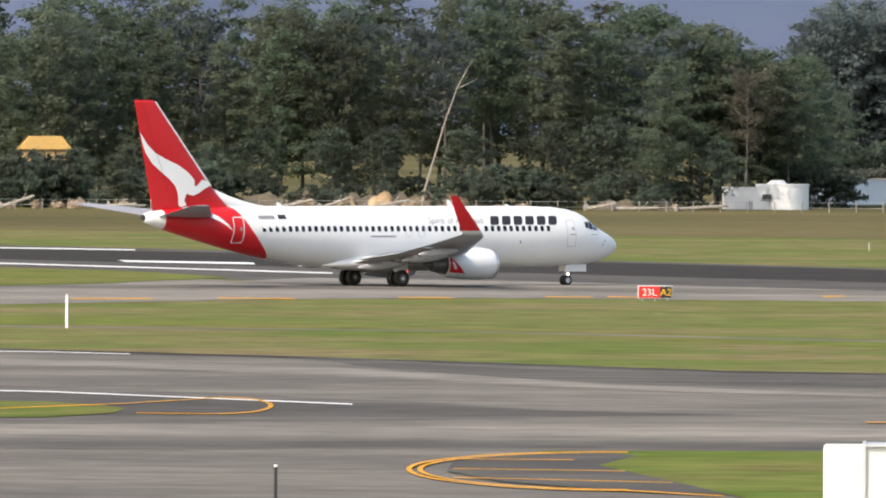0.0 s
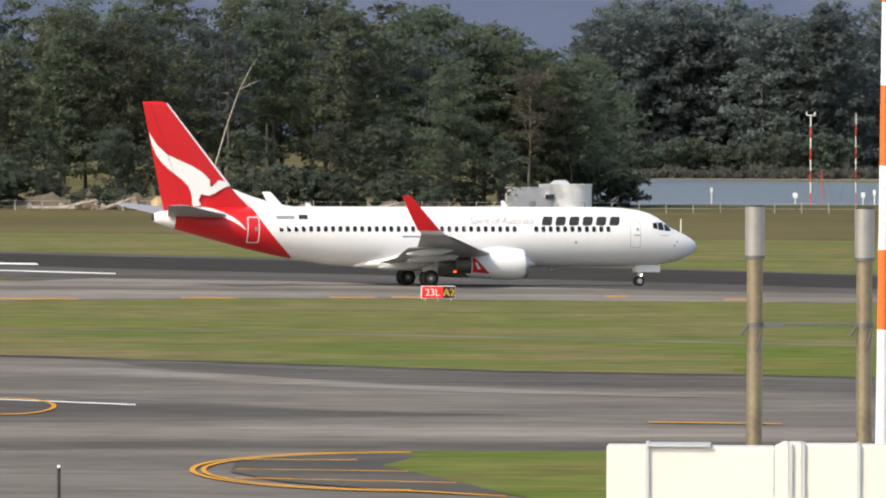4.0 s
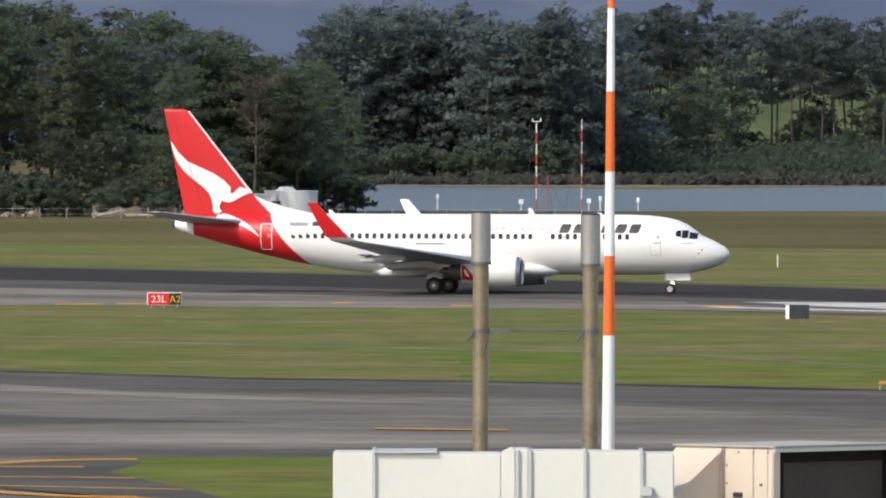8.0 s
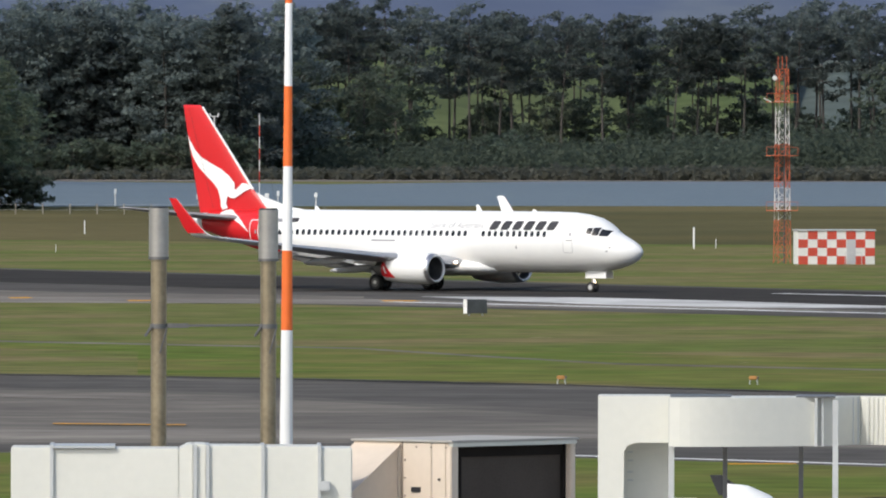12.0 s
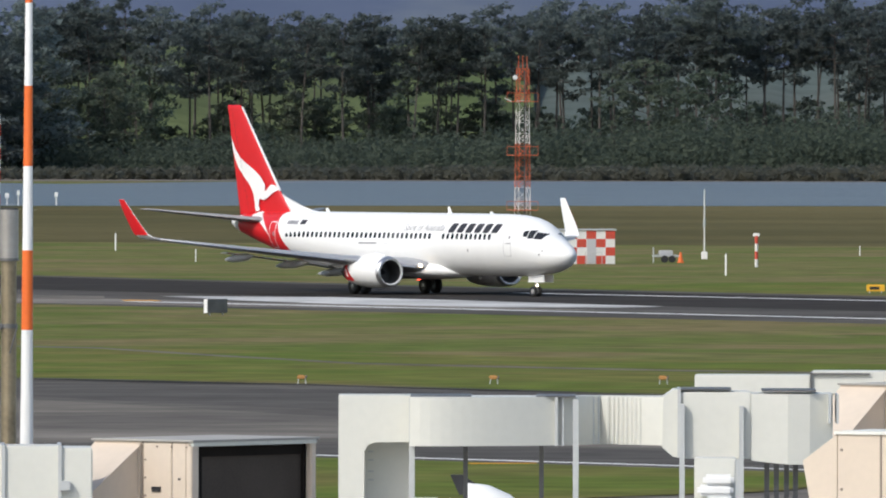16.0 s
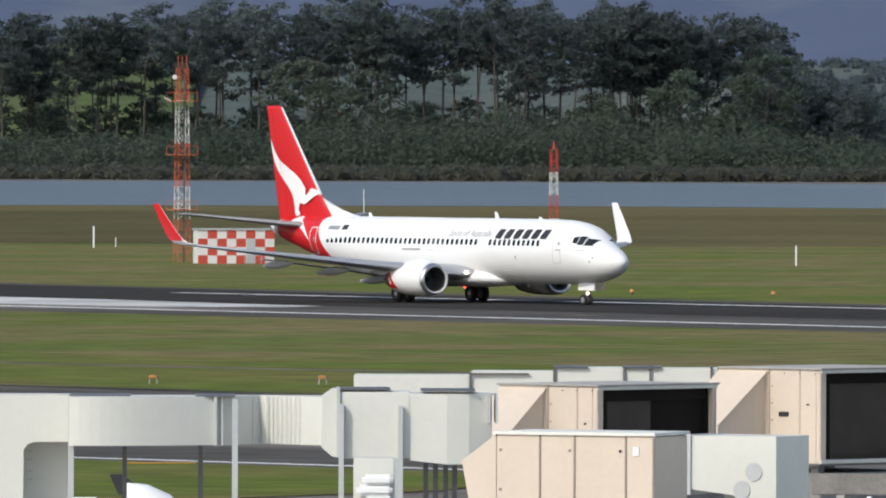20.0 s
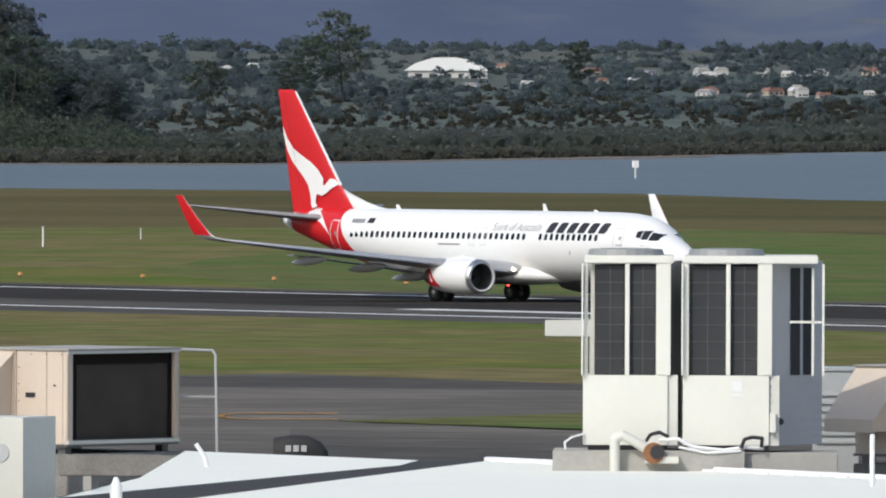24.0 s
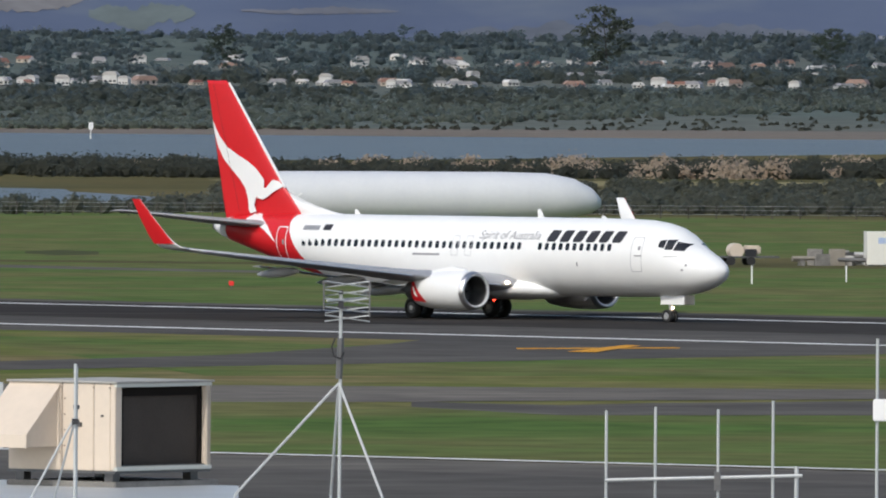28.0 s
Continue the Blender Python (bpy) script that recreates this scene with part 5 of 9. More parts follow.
def wheel_set(gear, name, x, y, r, w, gap):
    for s in (-1, 1):
        tyre = bmesh.new()
        prof = [(0.55, 0.5), (0.8, 0.5), (0.96, 0.36), (1.0, 0.18), (1.0, -0.18), (0.96, -0.36), (0.8, -0.5), (0.55, -0.5)]
        rings = [[(r * k * math.cos(a), w * q, r * k * math.sin(a)) for k, q in prof] for a in [2 * math.pi * i / 28 for i in range(28)]]
        rings.append(rings[0])
        loft(rings, caps=False, bm=tyre)
        wheel = part("wheel", rod((0, -w * 0.42, 0), (0, w * 0.42, 0), r * 0.57, seg=24), BARE_METAL if name == "nose_gear" else DULL_METAL, gear)
        wheel.matrix_basis = pose(0, s * gap, r)
        bmesh.ops.remove_doubles(tyre, verts=tyre.verts, dist=1e-5)
        part("tyre", tyre, RUBBER, wheel, smooth=True)
        hub = part("hub_cap", rod((0, -w * 0.5, 0), (0, w * 0.5, 0), r * 0.22, seg=16), WHITE_PAINT, wheel)


def build_airliner():
    plane = thing("airliner", pose(0, 0, 0), "white twin-engine jet airliner with red tail and red winglets", "airliner")
    rings = []
    for aft, top, low, half in HULL:
        c, r = (top + low) / 2, (top - low) / 2
        rings.append([(NOSE - aft, half * math.sin(a), c + r * math.cos(a)) for a in [2 * math.pi * i / 48 for i in range(48)]])
    fus = part("fuselage", loft(rings), HULL_PAINT, plane, "white hull with a red after body", smooth=True)
    # wing-to-body fairing
    fr = []
    for aft, half, top, low in ((11.6, 0.9, 1.7, 1.3), (12.6, 1.6, 2.1, 1.12), (14.5, 1.98, 2.35, 1.02), (18.5, 2.05, 2.4, 1.0), (21.5, 1.9, 2.2, 1.06), (23.4, 1.3, 1.8, 1.22), (24.3, 0.6, 1.5, 1.3)):
        c, r = (top + low) / 2, (top - low) / 2
        fr.append([(NOSE - aft, half * math.copysign(abs(math.sin(a)) ** 0.8, math.sin(a)), c + r * math.copysign(abs(math.cos(a)) ** 0.8, math.cos(a))) for a in [2 * math.pi * i / 32 for i in range(32)]])
    part("belly_fairing", loft(fr), WHITE_PAINT, plane, smooth=True)
    # fin with its dorsal fillet
    fin_rows = []
    for z, le, te, th in ((4.95, 31.0, 37.35, 0.055), (5.3, 31.38, 37.4, 0.065), (5.75, 31.83, 37.5, 0.075), (6.3, 32.4, 37.62, 0.085), (7.2, 33.2, 37.8, 0.09), (9.5, 35.0, 38.27, 0.09), (12.2, 37.13, 38.8, 0.09), (12.38, 37.38, 38.85, 0.06)):
        fin_rows.append([(NOSE - le - a, h, z) for a, h in foil(te - le, th)])
    fin = part("fin", loft(fin_rows), RED_PAINT, plane, "red vertical fin with a white swoosh", smooth=True)
    fillet = []
    for aft, z in ((28.0, 5.3), (29.1, 5.46), (30.27, 5.73), (31.4, 6.08), (32.0, 6.3), (32.75, 6.6)):
        w = 0.13 - 0.09 * (aft - 28.0) / 4.75
        fillet.append([(NOSE - aft, -w, 5.1), (NOSE - aft, -w * 0.7, (z + 5.25) / 2), (NOSE - aft, 0, z), (NOSE - aft, w * 0.7, (z + 5.25) / 2), (NOSE - aft, w, 5.1)])
    part("dorsal_fin", loft(fillet), WHITE_PAINT, plane, "white dorsal fillet", smooth=True)
    # white paint stands in for the metal edge's bright sheen
    part("fin_leading_edge", rod((NOSE - 32.78, 0, 6.68), (NOSE - 37.16, 0, 12.25), 0.085, 0.06, 8), WHITE_PAINT, fin, "leading edge painted white for its polished sheen")
    rudder = bmesh.new()
    for z0, z1 in ((5.4, 12.2),):
        for s in (-1, 1):
            a = [(NOSE - 36.0, s * 0.29, z0), (NOSE - 36.02, s * 0.29, z0), (NOSE - 38.28, s * 0.105, z1), (NOSE - 38.26, s * 0.105, z1)]
            rudder.faces.new([rudder.verts.new(p) for p in a])
    part("rudder_joint", rudder, DARK_PAINT, fin)
    # plain white swoosh on both sides of the fin and down the hull
    # lower and upper edge of the swoosh, from its tip down: metres aft and up
    body = [((38.39, 10.27), (38.39, 10.27)), ((38.21, 9.49), (37.82, 9.43)), ((37.93, 8.83), (37.18, 8.85)), ((37.48, 8.21), (36.33, 8.45)), ((36.79, 7.63), (35.42, 8.06)),
            ((36.15, 7.15), (34.73, 7.63)), ((35.71, 6.7), (34.2, 7.11)), ((35.53, 6.28), (34.2, 6.49)), ((35.44, 5.87), (34.84, 6.14)), ((35.44, 5.5), (34.98, 5.73)), ((35.3, 5.3), (34.8, 5.42))]
    head = [((34.73, 6.14), (34.39, 6.7)), ((34.27, 6.06), (34.05, 6.68)), ((33.88, 6.22), (33.88, 6.84)), ((33.47, 6.47), (33.58, 7.11)), ((33.01, 6.68), (33.2, 7.05)), ((32.83, 6.76), (32.83, 6.8))]
    down = [(35.1, 5.2, 0.2), (34.6, 5.1, 0.2), (34.16, 5.0, 0.19), (33.5, 4.78, 0.17), (32.9, 4.5, 0.13), (32.4, 4.15, 0.08), (32.02, 3.8, 0.02)]

    def half_fin(aft, z):
        for lo, hi in zip(((4.95, 31.0, 37.35, 0.055), (5.3, 31.38, 37.4, 0.065), (6.3, 32.4, 37.62, 0.085), (7.2, 33.2, 37.8, 0.09), (9.5, 35.0, 38.27, 0.09)), ((5.3, 31.38, 37.4, 0.065), (6.3, 32.4, 37.62, 0.085), (7.2, 33.2, 37.8, 0.09), (9.5, 35.0, 38.27, 0.09), (12.2, 37.13, 38.8, 0.09))):
            if lo[0] <= z <= hi[0]:
                k = (z - lo[0]) / (hi[0] - lo[0])
                le, te, th = [p + (q - p) * k for p, q in zip(lo[1:], hi[1:])]
                s = max(0.02, min(0.99, (aft - le) / (te - le)))
                return (te - le) * 5 * th * (0.2969 * math.sqrt(s) - 0.126 * s - 0.3516 * s * s + 0.2843 * s ** 3 - 0.1036 * s ** 4)
        return 0.2

    def band(pts, place):
        bm = bmesh.new()
        rows = []
        fine = []
        for a, b in zip(pts[:-1], pts[1:]):
            fine += [tuple(p + (q - p) * i / 4 for p, q in zip(a, b)) for i in range(4)]
        fine.append(pts[-1])
        for i, (a, z, h) in enumerate(fine):
            b0, b1 = fine[max(0, i - 1)], fine[min(len(fine) - 1, i + 1)]
            d = Vector((b1[0] - b0[0], b1[1] - b0[1])).normalized()
            rows.append([bm.verts.new(place(a - d.y * h * k, z + d.x * h * k)) for k in (-1, -0.5, 0, 0.5, 1)])
        for r0, r1 in zip(rows[:-1], rows[1:]):
            for i in range(4):
                bm.faces.new((r0[i], r0[i + 1], r1[i + 1], r1[i]))
        return bm

    def strip(pairs, place):
        """A patch between two edges, laid over the skin."""
        bm, rows, fine = bmesh.new(), [], []
        for (a0, b0), (a1, b1) in zip(pairs[:-1], pairs[1:]):
            for i in range(3):
                fine.append((Vector(a0).lerp(Vector(a1), i / 3), Vector(b0).lerp(Vector(b1), i / 3)))
        fine.append((Vector(pairs[-1][0]), Vector(pairs[-1][1])))
        for a, b in fine:
            rows.append([bm.verts.new(place(*a.lerp(b, k / 6))) for k in range(7)])
        for r0, r1 in zip(rows[:-1], rows[1:]):
            for i in range(6):
                bm.faces.new((r0[i], r0[i + 1], r1[i + 1], r1[i]))
        return bm

    for s in (-1, 1):
        part("white_swoosh", strip(body, lambda a, z: (NOSE - a, s * (half_fin(a, z) + 0.03), z)), WHITE_PAINT, fin, "plain white swoosh")
        part("white_swoosh", strip(head, lambda a, z: (NOSE - a, s * (half_fin(a, z) + 0.035), z)), WHITE_PAINT, fin, "plain white swoosh")
        part("white_swoosh", band(down, lambda a, z: Vector((1, -s, 1)) * hull_side(a, z, 0.02)), WHITE_PAINT, fus, "plain white swoosh")

    for side, hand in ((-1, "right"), (1, "left")):
        wing = part("wing", surface([(1.2, 13.3, 9.0, 1.75, 0.13), (1.9, 13.8, 8.1, 1.85, 0.13), (5.6, 16.25, 5.3, 2.25, 0.115), (11.5, 19.5, 3.3, 2.95, 0.105), (16.9, 22.4, 1.75, 3.62, 0.1)], side), WING_GREY, plane, "swept grey wing", smooth=True)
        edge = part("slat", surface([(2.4, 14.05, 0.8, 1.8, 0.2), (5.6, 16.08, 0.62, 2.2, 0.2)], side), BARE_METAL, wing, "polished slat")
        part("slat", surface([(6.4, 16.55, 0.55, 2.28, 0.22), (16.4, 21.95, 0.35, 3.52, 0.22)], side), BARE_METAL, wing, "polished slat")
        flap = part("flap", surface([(2.3, 21.5, 1.5, 1.58, 0.1), (5.6, 21.4, 1.25, 1.98, 0.1), (11.4, 22.6, 0.9, 2.7, 0.1)], side), WING_GREY, wing)
        let = [(16.9, 22.4, 1.75, 3.62, 0.1), (17.25, 22.65, 1.62, 3.72, 0.09), (17.45, 23.0, 1.5, 3.95, 0.09), (17.58, 23.4, 1.38, 4.35, 0.09), (17.76, 24.3, 1.0, 5.3, 0.08), (17.9, 25.12, 0.6, 6.21, 0.07)]
        rings = []
        for i, (y, le, ch, z, th) in enumerate(let):
            t = min(1.0, i / 3.0) * radians(80)
            rings.append([(NOSE - le - a, side * (y - h * math.sin(t)), z + h * math.cos(t)) for a, h in foil(ch, th)])
        winglet = part("winglet", loft(rings), WHITE_PAINT, wing, "tall blended winglet, red outside and white inside", smooth=True)
        skin = bmesh.new()
        rows = []
        for i, (y, le, ch, z, th) in enumerate(let[2:]):
            ring = []
            for k in range(9):
                s = k / 8
                t = 5 * th * (0.2969 * math.sqrt(s) - 0.126 * s - 0.3516 * s * s + 0.2843 * s ** 3 - 0.1036 * s ** 4)
                ring.append(skin.verts.new((NOSE - le - s * ch, side * (y + t * 0.9 * ch + 0.02), z - 0.05 * (i == 0))))
            rows.append(ring)
        for r0, r1 in zip(rows[:-1], rows[1:]):
            for k in range(8):
                skin.faces.new((r0[k], r0[k + 1], r1[k + 1], r1[k]))
        part("winglet_skin", skin, RED_PAINT, winglet, "red outer skin", smooth=True)
        for y, le, z, ln in ((3.6, 19.5, 1.65, 3.9), (7.6, 18.9, 2.2, 3.6), (11.0, 20.3, 2.62, 3.2)):
            fr = []
            for k, r in ((0, 0.05), (0.15, 0.2), (0.4, 0.27), (0.7, 0.24), (0.9, 0.13), (1, 0.03)):
                fr.append([(NOSE - le - k * ln, side * (y + 0.75 * r * math.sin(a)), z - 0.1 - 0.25 * k + r * math.cos(a)) for a in [2 * math.pi * i / 12 for i in range(12)]])
            part("flap_track_fairing", loft(fr), GREY_PAINT, wing, smooth=True)
        part("tailplane", surface([(0.5, 32.6, 4.6, 4.7, 0.1), (1.2, 33.4, 4.0, 4.75, 0.1), (7.1, 37.5, 1.4, 5.43, 0.09), (7.17, 37.75, 1.15, 5.44, 0.05)], side), TAIL_GREY, plane, "swept grey tailplane", smooth=True)
        # engine
        y0, z0 = side * 4.83, 1.5
        prof = [(12.2, 0.8), (12.12, 0.88), (12.2, 0.97), (12.5, 1.05), (13.2, 1.1), (14.4, 1.08), (15.4, 0.98), (16.1, 0.86), (16.15, 0.82), (15.6, 0.8)]

        def ring_of(a, r, squash=1.0):
            return [(NOSE - 1.3 - a, y0 + r * 1.02 * math.sin(t), z0 + r * math.cos(t) * (squash if math.cos(t) < 0 else 1.0)) for t in [2 * math.pi * i / 36 for i in range(36)]]

        eng = part("engine_cowl", loft([ring_of(a, r, 0.93) for a, r in prof], caps=False), WHITE_PAINT, plane, "white engine cowling", smooth=True)
        part("inlet_lip", loft([ring_of(a, r + 0.012, 0.93) for a, r in ((12.38, 0.8), (12.2, 0.81), (12.11, 0.88), (12.2, 0.985), (12.42, 1.04))], caps=False), BARE_METAL, eng, "polished inlet lip", smooth=True)
        part("inlet_duct", loft([ring_of(a, r, 0.95) for a, r in ((12.3, 0.8), (12.9, 0.79), (13.4, 0.78))], caps=False), DULL_METAL, eng, smooth=True)
        part("fan_disc", loft([ring_of(13.4, 0.8), ring_of(13.45, 0.8)]), DARK_PAINT, eng)
        blade = box(-0.03, 0.03, -0.07, 0.07, 0.2, 0.77)
        bmesh.ops.rotate(blade, cent=(0, 0, 0), matrix=Matrix.Rotation(radians(35), 3, "Z"), verts=blade.verts)
        first = part("fan_blade", blade, DULL_METAL, eng)
        first.matrix_basis = Matrix.Translation((NOSE - 1.3 - 13.33, y0, z0))
        for i in range(1, 24):
            part_at(first, "fan_blade", Matrix.Translation((NOSE - 1.3 - 13.33, y0, z0)) @ Matrix.Rotation(2 * math.pi * i / 24, 4, "X"), eng)
        part("spinner", rod((NOSE - 1.3 - 13.38, y0, z0), (NOSE - 1.3 - 12.75, y0, z0), 0.3, 0.02, 20), DARK_PAINT, eng, smooth=True)
        part("core_nozzle", loft([ring_of(a, r) for a, r in ((15.5, 0.66), (16.2, 0.6), (17.0, 0.46), (17.05, 0.4))]), DULL_METAL, eng, smooth=True)
        part("exhaust_plug", rod((NOSE - 1.3 - 16.9, y0, z0), (NOSE - 1.3 - 17.8, y0, z0), 0.3, 0.03, 16), DULL_METAL, eng, smooth=True)
        py = []
        for a, w, zt, zl in ((12.9, 0.06, 2.62, 2.4), (14.0, 0.2, 2.78, 2.2), (16.0, 0.22, 2.45, 1.9), (18.2, 0.1, 2.05, 1.75), (19.2, 0.03, 1.95, 1.85)):
            py.append([(NOSE - 1.2 - a, y0 - w, zl), (NOSE - 1.2 - a, y0 - w * 0.8, zt), (NOSE - 1.2 - a, y0 + w * 0.8, zt), (NOSE - 1.2 - a, y0 + w, zl)])
        part("pylon", loft(py), WHITE_PAINT, eng)
        def on_cowl(q, k, out):
            t = radians(60 + 66 * k)
            a = 16.08 - q * (0.12 + 1.05 * k)
            r = 0.875 + (16.05 - a) * (0.165 if a > 15.4 else 0.15) + out
            return (NOSE - 1.3 - a, y0 + side * r * 1.02 * math.sin(t), z0 + r * math.cos(t) * (0.95 if t > math.pi / 2 else 1))

        for nm, q0, q1, k0, k1, mat, out, lb in (("cowl_marking", 0, 1, 0, 1, RED_PAINT, 0.03, "plain red wedge"), ("cowl_stroke", 0.35, 0.6, 0.3, 0.75, WHITE_PAINT, 0.04, "plain white stroke")):
            mark = bmesh.new()
            rows = [[mark.verts.new(on_cowl(q0 + (q1 - q0) * j / 6, k0 + (k1 - k0) * i / 8, out)) for j in range(7)] for i in range(9)]
            for r0, r1 in zip(rows[:-1], rows[1:]):
                for j in range(6):
                    mark.faces.new((r0[j], r0[j + 1], r1[j + 1], r1[j]))
            part(nm, mark, mat, eng, lb, smooth=True)
        # main gear
        gear = part("main_gear", rod((0, 0, 0.5), (0.05, -side * 0.1, 2.0), 0.13, seg=12), BARE_METAL, plane)
        gear.matrix_basis = pose(-15.6, side * 2.86, 0)
        part("axle", rod((0, -0.6, 0.56), (0, 0.6, 0.56), 0.08), DULL_METAL, gear)
        part("side_brace", rod((0, 0, 1.1), (0, -side * 1.4, 1.9), 0.07), DULL_METAL, gear)
        part("torque_link", box(0.1, 0.3, -0.06, 0.06, 0.6, 1.2), DULL_METAL, gear)
        part("gear_door", box(-0.5, 0.55, side * 0.3, side * 0.34, 1.0, 2.05, 0.02), WHITE_PAINT, gear)
        wheel_set(gear, "main_gear", 0, 0, 0.56, 0.4, 0.43)
        part("landing_light", rod((NOSE - 13.95, side * 2.15, 1.95), (NOSE - 13.78, side * 2.15, 1.93), 0.075, seg=12), LAMP_GLOW, plane, "lit landing light")

    gear = part("nose_gear", rod((0, 0, 0.35), (0.1, 0, 1.5), 0.09, seg=12), WHITE_PAINT, plane)
    part("axle", rod((0, -0.3, 0.345), (0, 0.3, 0.345), 0.05), DULL_METAL, gear)
    part("drag_brace", rod((0.06, 0, 0.95), (1.0, 0, 1.45), 0.05), WHITE_PAINT, gear)
    wheel_set(gear, "nose_gear", 0, 0, 0.345, 0.2, 0.2)
    for s in (-1, 1):
        door = part("gear_door", box(-0.3, 1.4, s * 0.36, s * 0.39, 0.94, 1.42, 0.015), WHITE_PAINT, gear)
    part("taxi_light", rod((0.16, 0, 0.75), (0.2, 0, 0.75), 0.07, seg=12), LAMP_GLOW, gear, "lit taxi light")

    # cabin windows, one mesh shared by all
    pane = bmesh.new()
    n = 12
    pane.faces.new([pane.verts.new((0.145 * math.copysign(abs(math.cos(a)) ** 0.6, math.cos(a)), 0, 0.2 * math.copysign(abs(math.sin(a)) ** 0.6, math.sin(a)))) for a in [2 * math.pi * i / n for i in range(n)]])
    ext = bmesh.ops.extrude_face_region(pane, geom=pane.faces[:])
    bmesh.ops.translate(pane, vec=(0, 0.03, 0), verts=[v for v in ext["geom"] if isinstance(v, bmesh.types.BMVert)])
    first = None
    for i in range(46):
        aft = 6.75 + 0.508 * i
        if i in (11, 12):
            continue
        for s in (-1, 1):
            p = hull_side(aft, 3.86, 0.004)
            m = pose(p.x, -s * p.y * -1 if s > 0 else p.y, p.z, 14 if s < 0 else -14)
            m = pose(p.x, p.y, p.z, -14) if s < 0 else pose(p.x, -p.y, p.z, 14, 0, 0) @ pose(0, 0, 0, 0, 0, 180)
            if first is None:
                first = part("cabin_window", pane, CABIN_GLASS, fus)
                first.matrix_basis = m
            else:
                part_at(first, "cabin_window", m, fus)

    def outline(a0, a1, z0, z1, w, mat, name, s, out=0.012, round_by=0.12):
        """A door's seam: a thin frame that follows the skin."""
        bm = bmesh.new()
        cx, cz, hx, hz = (a0 + a1) / 2, (z0 + z1) / 2, (a1 - a0) / 2, (z1 - z0) / 2
        pts = []
        for i in range(40):
            t = 2 * math.pi * (i + 0.5) / 40
            c, q = math.cos(t), math.sin(t)
            k = 1 / max(abs(c), abs(q))
            pts.append((max(-1, min(1, c * k * (1 if abs(c * k) < 0.999 or abs(q * k) < 0.9 else 0.96))), max(-1, min(1, q * k))))
        rows = []
        for px, pz in pts:
            p = hull_side(cx + hx * px, cz + hz * pz, out)
            q = hull_side(cx + (hx - w) * px, cz + (hz - w) * pz, out)
            rows.append((bm.verts.new((p.x, -s * abs(p.y) * -1, p.z)), bm.verts.new((q.x, -s * abs(q.y) * -1, q.z))))
        for (a, b), (c, d) in zip(rows, rows[1:] + rows[:1]):
            bm.faces.new((a, b, d, c))
        return part(name, bm, mat, fus)

    for s in (-1, 1):
        outline(4.45, 5.2, 2.62, 4.42, 0.035, GREY_PAINT, "service_door", s)
        outline(31.1, 31.92, 2.9, 4.66, 0.06, WHITE_PAINT, "rear_door", s)
        outline(16.85, 17.35, 3.3, 4.35, 0.03, GREY_PAINT, "exit_hatch", s)
        outline(17.85, 18.35, 3.3, 4.35, 0.03, GREY_PAINT, "exit_hatch", s)
        # flight deck panes
        for a0, a1, z0, z1, b0, b1 in ((2.1, 2.62, 3.72, 4.2, 0.02, 0.12), (2.68, 3.1, 3.78, 4.3, 0.0, 0.0), (3.15, 3.5, 3.86, 4.25, 0.05, -0.06)):
            bm = bmesh.new()
            rows = []
            for i in range(6):
                k = i / 5
                a = a0 + (a1 - a0) * k
                lo, hi = z0 + b0 * k, z1 + b1 * (k - 1)
                col = []
                for j in range(4):
                    p = hull_side(a, lo + (hi - lo) * j / 3, 0.015)
                    col.append(bm.verts.new((p.x, s * abs(p.y), p.z)))
                rows.append(col)
            for r0, r1 in zip(rows[:-1], rows[1:]):
                for j in range(3):
                    bm.faces.new((r0[j], r0[j + 1], r1[j + 1], r1[j]))
            part("flight_deck_pane", bm, CABIN_GLASS, fus)
        # six slanting dark blocks stand for the airline's title
        for i in range(6):
            a = 11.45 - 0.95 * i
            bm = bmesh.new()
            rows = []
            for j in range(6):
                z = 4.1 + 0.6 * j / 5
                lean = 0.2 * (j / 5)
                inset = 0.07 if j in (0, 5) else 0.0
                rows.append([bm.verts.new((p.x, s * abs(p.y), p.z)) for p in (hull_side(a - lean - inset - (0.7 - 2 * inset) * q / 3, z, 0.014) for q in range(4))])
            for r0, r1 in zip(rows[:-1], rows[1:]):
                for q in range(3):
                    bm.faces.new((r0[q], r0[q + 1], r1[q + 1], r1[q]))
            part("title_block", bm, DARK_PAINT, fus, "plain dark slanting block")
        # small grey stencil bars, probes and the door window
        for a0, w, z, h in ((21.2, 2.0, 3.3, 0.1), (9.1, 0.1, 2.85, 0.22), (3.05, 0.75, 3.42, 0.03), (2.0, 0.12, 2.7, 0.1), (1.8, 0.12, 2.95, 0.1), (4.75, 0.16, 3.75, 0.2), (31.42, 0.16, 3.72, 0.26), (4.95, 0.5, 3.42, 0.06)):
            bm = bmesh.new()
            rows = [[bm.verts.new((p.x, s * abs(p.y), p.z)) for p in (hull_side(a0 - w * q / 3, z + h * j / 2, 0.016) for q in range(4))] for j in range(3)]
            for r0, r1 in zip(rows[:-1], rows[1:]):
                for q in range(3):
                    bm.faces.new((r0[q], r0[q + 1], r1[q + 1], r1[q]))
            part("stencil_bar", bm, TITLE_GREY, fus)
        # registration as a grey bar, flag as a dark patch
        for a, w, h, mat, nm in ((29.9, 1.25, 0.24, TITLE_GREY, "registration_bar"), (28.35, 0.62, 0.3, DARK_PAINT, "flag_patch")):
            bm = bmesh.new()
            rows = [[bm.verts.new((p.x, s * abs(p.y), p.z)) for p in (hull_side(a - w * q / 3, 4.5 + h * j / 2, 0.014) for q in range(4))] for j in range(3)]
